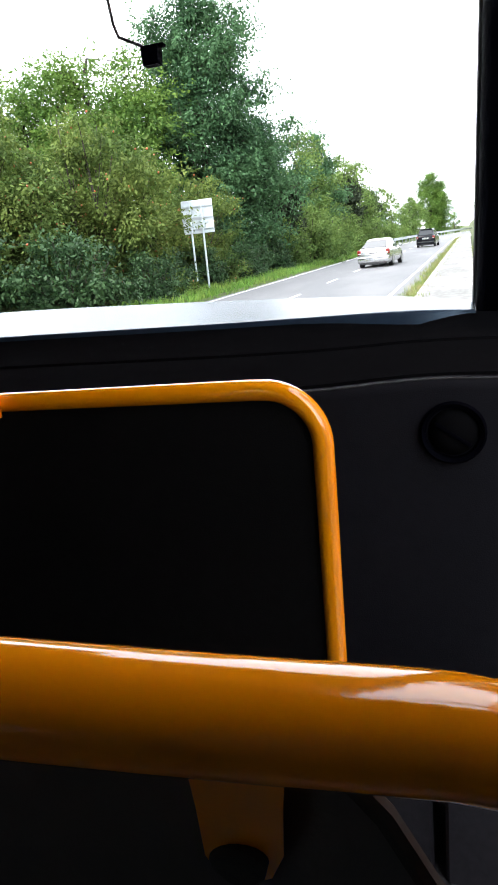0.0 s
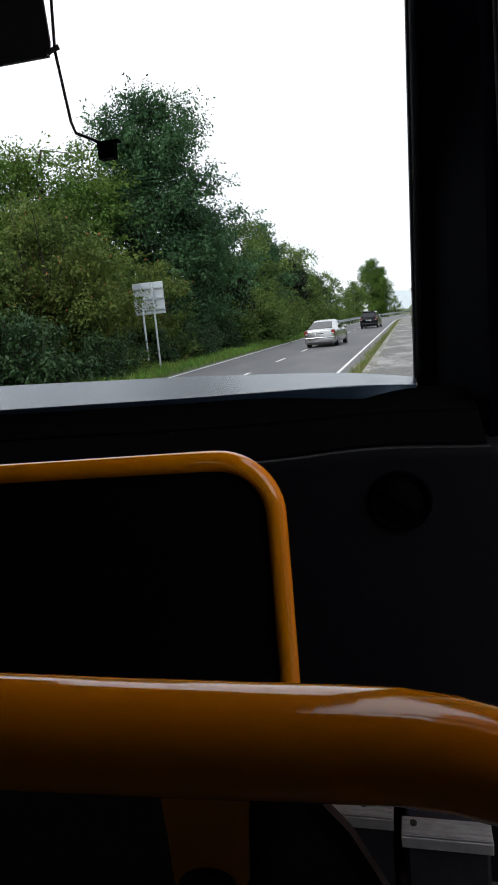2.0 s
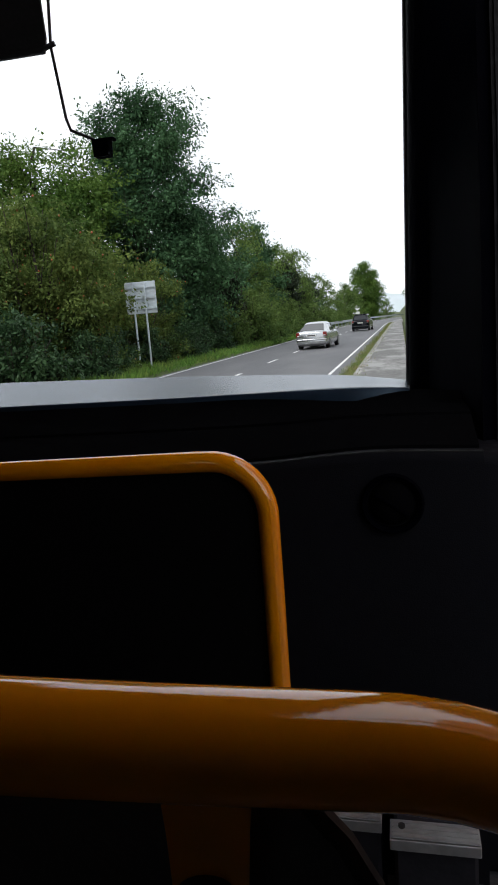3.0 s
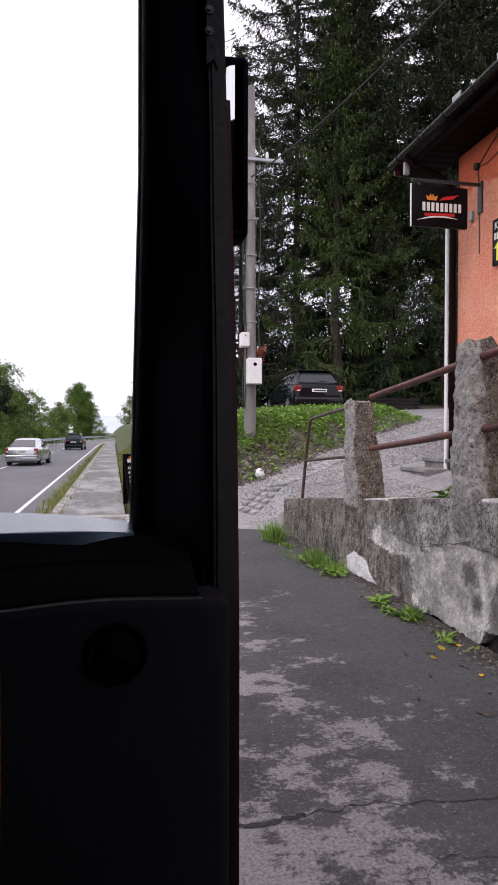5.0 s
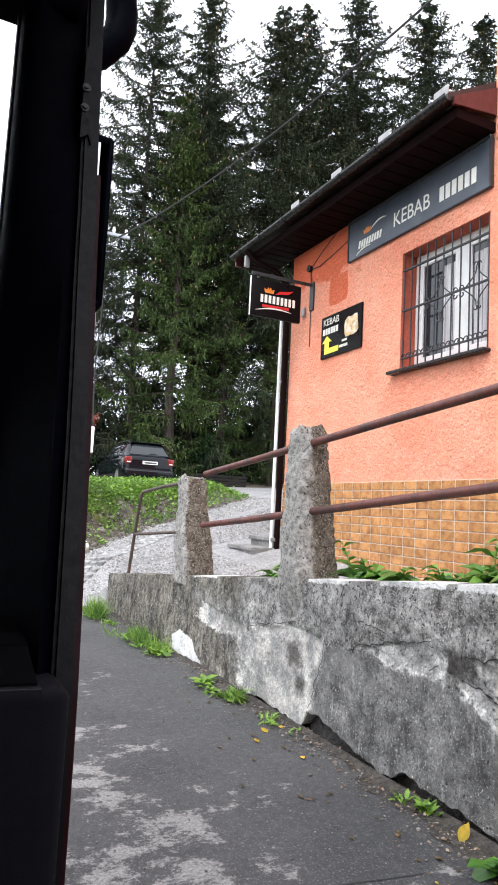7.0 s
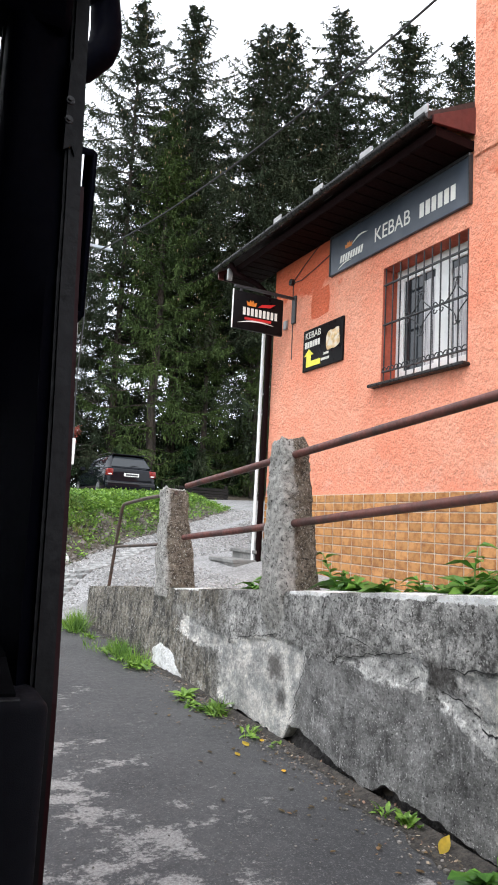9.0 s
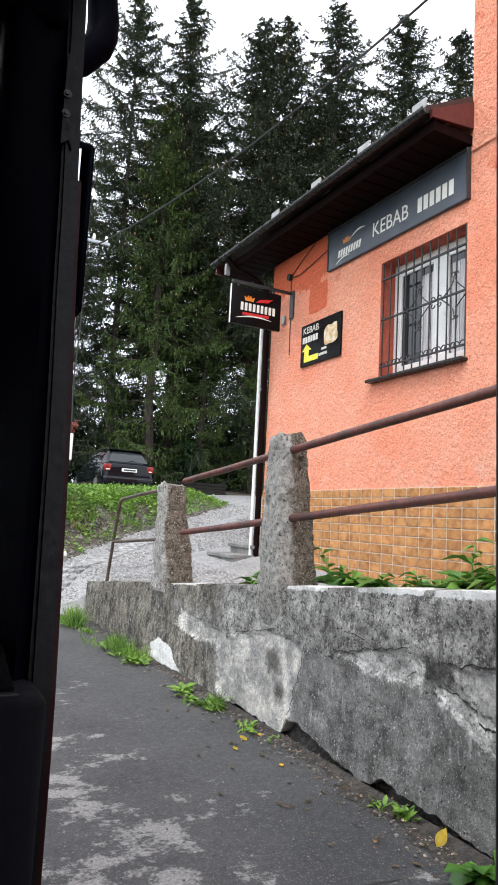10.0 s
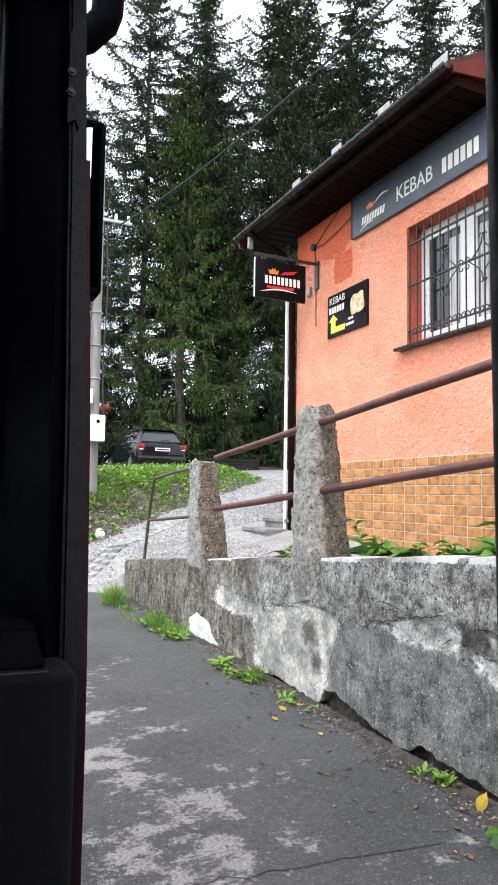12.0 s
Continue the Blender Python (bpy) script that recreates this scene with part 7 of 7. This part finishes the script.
def upright(bm, y0, y1, dx0, dx1, z0, z1, n=14):
    """A post that follows the leaning side, from dx0 to dx1 off it."""
    ring = [(dx0, y0), (dx1, y0), (dx1, y1), (dx0, y1)]
    stations = [z0 + (z1 - z0) * i / n for i in range(n + 1)]
    rings = [[bm.verts.new((side_x(z) + a, y, z)) for a, y in ring] for z in stations]
    for a, b in zip(rings, rings[1:]):
        for k in range(4):
            bm.faces.new((a[k], a[(k + 1) % 4], b[(k + 1) % 4], b[k]))
    bm.faces.new(rings[0][::-1])
    bm.faces.new(rings[-1])
    bmesh.ops.recalc_face_normals(bm, faces=bm.faces)
    return bm


# unseen side and rear walls, closed to keep the inside dark
bm = B()
upright(bm, BY0, 0.66, -0.04, 0.0, 0.05, 3.0)
structure("bus_wall_right", bm, M["bus_wall"], "grey lined bus side wall ", "wall")
# the unseen gap from y -6.0 to -3.9 lets light onto the rails
bm = B()
for z0, z1 in ((0.05, 1.25), (2.1, 2.95)):
    box(bm, BX0, BX0 + 0.07, BY0, 2.1, z0, z1)
for y0, y1 in ((BY0, -6.0), (-3.9, 2.1)):
    box(bm, BX0, BX0 + 0.07, y0, y1, 1.25, 2.1)
structure("bus_wall_left", bm, M["bus_wall"], "grey lined bus side wall ", "wall")
bm = B()
box(bm, BX0, 0.48, BY0 - 0.08, BY0, 0.05, 3.05)
structure("bus_wall_rear", bm, M["bus_wall"], "grey bus rear wall", "wall")
bm = B()
box(bm, BX0, 0.3, 2.2, 2.27, 0.05, 1.12)
structure("bus_wall_front", bm, M["black"], "black front bulkhead below the windscreen", "wall")

pillar = thing("windscreen_pillar", (0.3, 2.2, 0.1), "wide black windscreen pillar beside the open door", "pillar", "", "structure")
bm = B()
sec = [(0.165, 2.27), (0.165, 2.15), (0.17, 2.128), (0.185, 2.115), (0.21, 2.11)]


def pillar_point(k, z):
    ex, ey = door_edge(z)
    lean = 0.024 * min(0.95, max(0.0, z - 1.15))
    return ([(x + lean, y) for x, y in sec] + [(ex - 0.085, ey - 0.012), (ex - 0.05, ey + 0.005), (ex - 0.03, ey + 0.04), (ex - 0.01, 2.27)])[k] + (z,)


sweep(bm, list(range(9)), [lambda k, z=z: pillar_point(k, z) for z in [0.05 + 0.15 * i for i in range(20)]])
bmesh.ops.recalc_face_normals(bm, faces=bm.faces)
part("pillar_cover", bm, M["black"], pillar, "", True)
bm = B()
tube(bm, [(0.166, 2.2, 1.17), (0.183, 2.2, 1.9), (0.188, 2.2, 2.1), (0.188, 2.2, 2.75)], 0.009, 8)
part("glass_seal", bm, M["rubber"], pillar, "thin rubber glass seal", True)
bm = B()
edge_post(bm, -0.02, 0.07, -0.058, -0.012, 0.1, 2.98)
bmesh.ops.bevel(bm, geom=[e for e in bm.edges if abs(e.verts[0].co.z - e.verts[1].co.z) > 0.1], offset=0.008, segments=2, affect="EDGES")
part("door_profile", bm, M["profile"], pillar, "dark vertical door profile", True)
bm = B()
edge_post(bm, 0.0, 0.08, -0.0115, 0.0, 0.05, 2.3)
part("body_edge", bm, M["bus_paint"], pillar, "dark red painted body edge")
bm = B()
plate(bm, [(0, 0), (0.02, 0.015), (0.03, -0.01), (0.042, 0.03), (0.035, 0.26), (0.012, 0.27), (0, 0.25)], (0.352, 2.147, 2.38), (1, 0, 0), (0, 0, 1), 0.012)
hinge = part("hinge_plate", bm, M["profile"], pillar, "black door hinge plate")
for z in (2.465, 2.52):
    bm = B()
    tube(bm, [(0.359, 2.137, z), (0.359, 2.131, z)], [0.013, 0.011], 14)
    tube(bm, [(0.359, 2.132, z), (0.359, 2.126, z)], [0.006, 0.006], 6)
    part("bolt", bm, M["trim"], hinge, "", True)

bm = B()
box(bm, BX0, 0.34, 2.1, 2.26, 2.7, 3.05, 0.02)
structure("bus_header", bm, M["black"], "black panel above the windscreen", "panel", True)
bm = B()
box(bm, 0.3, 0.4, 0.66, 2.26, 2.985, 3.1, 0.01)
structure("door_header", bm, M["black"], "black panel above the open door", "panel")
bm = B()
tube(bm, [(0.458 - 0.012 * (z - 1.4), 0.752, z) for z in (0.2, 1.0, 1.6, 2.2, 2.95)], 0.017, 16)
structure("door_post", bm, M["profile"], "dark rear door post", "pillar", True)
bm = B()
box(bm, BX0, 0.165, 2.196, 2.202, 1.15, 2.75)
screen = structure("windscreen", bm, M["bus_glass"], "clear bus windscreen", "window")
screen.visible_shadow = False

# ---- dashboard ----
dash = thing("dashboard", (-0.6, 1.9, 0.2), "black moulded bus dashboard with round air vent", "dashboard")


def along(*pairs):
    """A smooth height along the dash, from pairs of x and z."""
    xs, zs = zip(*pairs)
    return lambda x: sum(float(np.interp(x + d, xs, zs)) for d in (-0.08, -0.05, -0.025, 0.0, 0.025, 0.05, 0.08)) / 7


far_z = along((-2.0, 1.25), (-1.0, 1.243), (-0.5, 1.231), (-0.25, 1.222), (-0.1, 1.216), (0.05, 1.205), (0.12, 1.193), (0.2, 1.18), (0.35, 1.16))
lip_z = along((-2.0, 1.199), (-0.87, 1.199), (-0.4, 1.198), (-0.15, 1.2), (0.0, 1.203), (0.1, 1.2), (0.2, 1.19), (0.35, 1.18))
seam_z = along((-2.0, 1.13), (-0.35, 1.135), (-0.11, 1.139), (0.01, 1.148), (0.1, 1.15), (0.2, 1.148), (0.36, 1.146))
panel_z = along((-0.25, 1.086), (-0.13, 1.091), (-0.03, 1.099), (0.05, 1.109), (0.1, 1.111), (0.17, 1.107), (0.36, 1.103))


def hairline(bm, xs, y, height, r):
    return tube(bm, [(x, y, height(x)) for x in xs], r, 6)


bm = B()
xs = [*spaced(BX0 + 0.08, 0.1, 0.05), 0.12, 0.145, 0.163]
sweep(bm, [-0.14, -0.115, -0.09, -0.06, -0.035, -0.018, 0.0, 0.03, 0.1, 0.3, 0.6, 0.9, 1.0, 1.02], [lambda t, x=x: (x, 1.952 + 0.248 * (t if t > 0 else t * (0.3 + 0.4 * smooth((x + 0.25) / 0.3)) * (1 - 0.9 * smooth((x - 0.06) / 0.1))), lip_z(x) + (far_z(x) - lip_z(x)) * max(0, min(1, t)) - 0.002 - 1.7 * min(0, t) ** 2 - (0.1 if t > 1 else 0)) for x in xs])
part("dash_top", bm, M["dash_gloss"], dash, "smooth black dash top catching the sky", True)
bm = B()
xs = [*spaced(BX0 + 0.08, 0.1, 0.05), 0.12, 0.165, 0.2, 0.24, 0.28]
front = [(1.954, lambda x: lip_z(x) - 0.0045), (1.95, lambda x: lip_z(x) - 0.01), (1.93, lambda x: lip_z(x) - 0.03), (1.838, lambda x: seam_z(x) + 0.004), (1.836, lambda x: seam_z(x) - 0.006), (1.828, lambda x: seam_z(x) - 0.006),
         (1.826, lambda x: seam_z(x)), (1.8, lambda x: seam_z(x) - 0.01), (1.69, lambda x: panel_z(x) + 0.006), (1.685, lambda x: panel_z(x) - 0.03)]
sweep(bm, front, [lambda p, x=x: (x, p[0], p[1](x)) for x in xs])
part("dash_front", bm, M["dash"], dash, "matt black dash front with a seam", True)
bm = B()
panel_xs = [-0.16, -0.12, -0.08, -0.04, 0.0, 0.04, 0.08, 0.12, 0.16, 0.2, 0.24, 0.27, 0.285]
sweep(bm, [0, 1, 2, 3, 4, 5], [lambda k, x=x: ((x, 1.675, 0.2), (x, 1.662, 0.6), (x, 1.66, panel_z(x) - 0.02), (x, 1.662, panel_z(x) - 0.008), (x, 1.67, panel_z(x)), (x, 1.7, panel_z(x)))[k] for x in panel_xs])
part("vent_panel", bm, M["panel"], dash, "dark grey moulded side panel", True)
# a hairline tube added to give the panel's edge its bright line
bm = B()
hairline(bm, panel_xs, 1.668, lambda x: panel_z(x) - 0.001, 0.0016)
part("panel_bead", bm, M["rubber"], dash, "hairline added for the bright edge of the panel", True)
bm = B()
box(bm, 0.25, 0.345, 1.7, 2.12, 0.2, 1.09, 0.02, 3)
part("end_panel", bm, M["panel"], dash, "", True)
bm = B()
box(bm, -2.0, -0.165, 1.68, 1.72, 0.2, 1.09, 0.01)
part("lower_panel", bm, M["black"], dash)
VC = Vector((0.122, 1.66, 1.012))
bm = B()
ring = arc((0, 0, 0), 1, 0, 360, 28)
sweep(bm, [(0.05, 0.004), (0.056, 0.002), (0.058, -0.008), (0.054, -0.014), (0.047, -0.01), (0.045, 0.01)], [lambda p, q=q: VC + q * p[0] + Vector((0, p[1], 0)) for q in ring])
vent = part("air_vent", bm, M["black"], dash, "round black swivel air vent", True)
bm = B()
rings = [(0.001, -0.02), (0.018, -0.019), (0.032, -0.014), (0.042, -0.004), (0.044, 0.006)]
sweep(bm, rings, [lambda p, q=q: VC + q * p[0] + Vector((0, p[1], 0)) for q in ring])
part("vent_ball", bm, M["dash"], vent, "", True)
for k in (0,):
    bm = B()
    box(bm, -0.036, 0.036, -0.003, 0.012, -0.003, 0.003, 0.001, 1, Matrix.Translation(VC + Vector((0, -0.02, 0.016 * k))) @ pose(0, 0, 0, 0, 35, 0))
    part("vent_slat", bm, M["black"], vent)
LVC = Vector((0.03, 1.655, 0.36))
bm = B()
sweep(bm, rings, [lambda p, q=q: LVC + q * (p[0] * 1.1) + Vector((0, p[1], 0)) for q in ring])
part("lower_vent", bm, M["black"], dash, "lower round vent", True)

stepbox = thing("front_platform", (0.1, 1.5, 0.2), "grey platform box with ribbed aluminium edging", "platform")
for x0, x1, y0, z1 in ((-0.12, 0.087, 1.46, 0.5), (0.1, 0.248, 1.44, 0.487)):
    bm = B()
    box(bm, x0 + 0.006, x1 - 0.004, y0 + 0.012, 1.64, 0.2, z1 - 0.006, 0.006)
    part("platform_box", bm, M["platform"], stepbox)
    bm = B()
    box(bm, x0, x1, y0, y0 + 0.006, z1 - 0.021, z1, 0.0015)
    box(bm, x0, x1, y0, y0 + 0.05, z1 - 0.004, z1, 0.001)
    for k in range(4):
        box(bm, x0 + 0.003, x1 - 0.003, y0 + 0.006 + 0.011 * k, y0 + 0.011 + 0.011 * k, z1, z1 + 0.003)
    edging = part("ribbed_edging", bm, M["alu"], stepbox, "ribbed aluminium edging")
    bm = B()
    tube(bm, [(x0 + (0.155 if x0 < 0 else 0.02), y0 + 0.03, z1 + 0.002), (x0 + (0.155 if x0 < 0 else 0.02), y0 + 0.03, z1 + 0.006)], 0.006, 10)
    part("screw", bm, M["rubber"], edging, "", True)

# ---- yellow rails ----
near_rail = thing("front_handrail", (0.05, 0.6, 1.0), "thick yellow tubular handrail close to the seat", "handrail")


def rail_line(x):
    return (x, 0.5874 + 0.1895 * x + 0.1 * x * x, 1.245 - 0.116 * x - 4.2 * max(0.0, x - 0.136) ** 2)


bm = B()
pts = [rail_line(x) for x in (-0.9, -0.6, -0.3, -0.1, 0.0, 0.06, 0.1, 0.13, 0.145, 0.16, 0.175, 0.19, 0.205, 0.22, 0.235)]
end = Vector(pts[-1])
pts += [end + Vector(d) for d in ((0.013, 0.001, -0.016), (0.024, 0.002, -0.036), (0.031, 0.002, -0.06), (0.034, 0.002, -0.09))] + [(end.x + 0.034, end.y + 0.002, 0.2)]
tube(bm, pts, 0.017, 32)
part("rail_tube", bm, M["rail"], near_rail, "glossy yellow tube", True)
bm = B()
plate(bm, [(-0.0135, 0.0), (0.0135, 0.0), (0.0125, -0.02), (0.012, -0.045), (0.008, -0.058), (0.0, -0.062), (-0.008, -0.058), (-0.012, -0.045), (-0.0125, -0.02)], (0.0878, 0.5988, 1.2305), (1, 0.2, 0), (0.12, -0.25, 1), 0.006)
bracket = part("clamp_bracket", bm, M["rail"], near_rail, "yellow clamp tongue")
bm = B()
tube(bm, [(0.0815, 0.607, 1.182), (0.0815, 0.6025, 1.181), (0.0815, 0.601, 1.1808), (0.0815, 0.6015, 1.1808)], [0.0092, 0.0092, 0.0075, 0.006], 20)
part("bolt_cap", bm, M["rubber"], bracket, "round black bolt cap", True)
bm = B()
plate(bm, [(-0.9, -0.7), (0.12, -0.7), (0.12, -0.2), (0.09, -0.13), (0.064, -0.077), (0.05, -0.049), (0.036, -0.031), (0.02, -0.026), (-0.9, -0.026)], (0.073, 0.622, 1.238), (1, 0.1, 0), (0, 0, 1), 0.006)
part("modesty_panel", bm, M["modesty"], near_rail, "dark grey modesty panel")
bm = B()
tube(bm, [(0.073 + a, 0.618 + a * 0.1, 1.238 + b) for a, b in ((-0.9, -0.024), (0.02, -0.025), (0.037, -0.03), (0.051, -0.048), (0.065, -0.076), (0.091, -0.129), (0.121, -0.2), (0.121, -0.7))], 0.0042, 8)
part("panel_edging", bm, M["rubber"], near_rail, "black rubber panel edging", True)

far_rail = thing("partition_rail", (-0.3, 1.45, 0.2), "yellow tubular rail round a black partition", "handrail")
RZ, RXC = 1.144, -0.159
bm = B()
pts = [(x, 1.45, RZ + 0.019 * (x + 0.2)) for x in (-1.2, -0.8, -0.5, -0.3, -0.22, -0.18)] + [tuple(p) for p in arc((RXC, 1.45, RZ - 0.09), 0.09, 90, 0, 12)] + [(-0.069, 1.45, 0.9), (-0.07, 1.45, 0.7), (-0.072, 1.45, 0.2)]
tube(bm, pts, 0.0174, 24)
part("rail_tube", bm, M["rail"], far_rail, "glossy yellow tube", True)
bm = B()
tube(bm, [(-0.66, 1.42, RZ - 0.03), (-0.66, 1.42, RZ + 0.03)], 0.02, 12)
part("rail_clamp", bm, M["rail"], far_rail, "", True)
bm = B()
plate(bm, [(-1.2, 0.25), (-0.072, 0.25), (-0.07, 0.9)] + [(p.x, p.z) for p in arc((RXC, 0, RZ - 0.092), 0.088, 0, 90, 12)] + [(-0.6, RZ - 0.012), (-1.2, RZ - 0.022)], (0, 1.452, 0), (1, 0, 0), (0, 0, 1), 0.006)
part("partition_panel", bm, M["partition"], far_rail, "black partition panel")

# ---- things at the windscreen ----
blind = thing("roller_blind", (-1.2, 2.17, 2.1), "black sun blind lowered over the windscreen", "blind")
bm = B()
plate(bm, [(-1.2, 0.02), (0.0, 0.0), (0.004, 0.03), (-0.02, 0.62), (-1.2, 0.62)], (-0.73, 2.2, 2.1), (1, 0, 0), (0, 0, 1), 0.008)
part("blind_fabric", bm, M["blind"], blind)
bm = B()
tube(bm, [(-1.93, 2.195, 2.12), (-0.735, 2.195, 2.1)], 0.009, 8)
part("bottom_bar", bm, M["iron"], blind, "", True)
bm = B()
tube(bm, [(-0.735, 2.195, 2.105), (-0.705, 2.2, 2.115)], 0.007, 8)
part("knob", bm, M["iron"], blind, "", True)
probe = thing("hanging_sensor", (-0.6, 2.2, 1.87), "small black box on a bent rod at the windscreen", "sensor")
bm = B()
tube(bm, [(-0.706, 2.205, 2.72), (-0.711, 2.205, 2.24), (-0.72, 2.205, 2.11), (-0.7, 2.205, 1.93), (-0.69, 2.205, 1.9), (-0.626, 2.205, 1.868)], 0.0042, 8)
part("rod", bm, M["iron"], probe, "thin black bent rod", True)
bm = B()
plate(bm, [(-0.024, -0.05), (0.017, -0.05), (0.02, -0.006), (-0.026, -0.006)], (-0.6, 2.215, 1.87), (1, 0, 0), (0, 0, 1), 0.03)
box(bm, -0.628, -0.566, 2.19, 2.21, 1.858, 1.866, 0.002)
part("sensor_box", bm, M["black"], probe)

mirror = thing("bus_mirror", (0.5, 2.7, 2.0), "black exterior bus mirror hanging beside the door", "mirror")
bm = B()
tube(bm, [(0.36, 2.5, 3.25), (0.45, 2.56, 3.25), (0.53, 2.6, 3.22), (0.545, 2.61, 3.12), (0.543, 2.61, 3.07), (0.53, 2.6, 3.02), (0.47, 2.6, 2.94), (0.43, 2.6, 2.89), (0.42, 2.6, 2.6)], [0.05, 0.055, 0.055, 0.055, 0.055, 0.053, 0.05, 0.04, 0.03], 16)
part("mirror_arm", bm, M["black"], mirror, "thick black mirror arm", True)
bm = B()
box(bm, 0.36, 0.546, 2.67, 2.78, 2.08, 2.66, 0.03, 3)
for z0, z1 in ((2.07, 2.1), (2.64, 2.67)):
    box(bm, 0.36, 0.547, 2.6, 2.7, z0, z1, 0.012, 2)
box(bm, 0.535, 0.551, 2.6, 2.7, 2.08, 2.66, 0.007, 2)
part("mirror_housing", bm, M["black"], mirror, "", True)
bm = B()
plate(bm, [(0.0, 0.0), (0.15, 0.0), (0.15, 0.54), (0.0, 0.54)], (0.372, 2.672, 2.1), (0.9, -0.44, 0), (0, 0, 1), 0.005)
part("mirror_glass", bm, M["mirror"], mirror, "mirror glass")

far_from = Vector((0.08, 0.42, 1.42))
mirror.matrix_basis = Matrix.Translation(far_from) @ Matrix.Scale(1.15, 4) @ Matrix.Translation(mirror.location - far_from)

# ---- glazed plinth tiles, piece by piece ----
plinth = thing("tiled_plinth", (HX, 7, 0.9), "brown glazed tiles on the house plinth", "tiles", "", "structure")
bm = B()
box(bm, HX - 0.012, HX - 0.001, 3.9, HY1, 0.3, 1.856)
part("grout_bed", bm, M["grout"], plinth)
bm = B()
box(bm, -0.008, 0.0, -0.0925, 0.0925, -0.0455, 0.0455, 0.004)
tile_me = bpy.data.meshes.new("tile")
bm.to_mesh(tile_me)
bm.free()
tile_me.materials.append(M["tile"])
for r in range(11):
    for c in range(26):
        t = new("tile", tile_me)
        t.parent = plinth
        t.matrix_parent_inverse = Matrix.Translation(-plinth.location)
        t.matrix_basis = pose(HX - 0.0115 - random.uniform(0, 0.0015), 9.015 - 0.1972 * c, 1.803 - 0.1025 * r, random.uniform(-0.4, 0.4), random.uniform(-0.5, 0.5), 0)
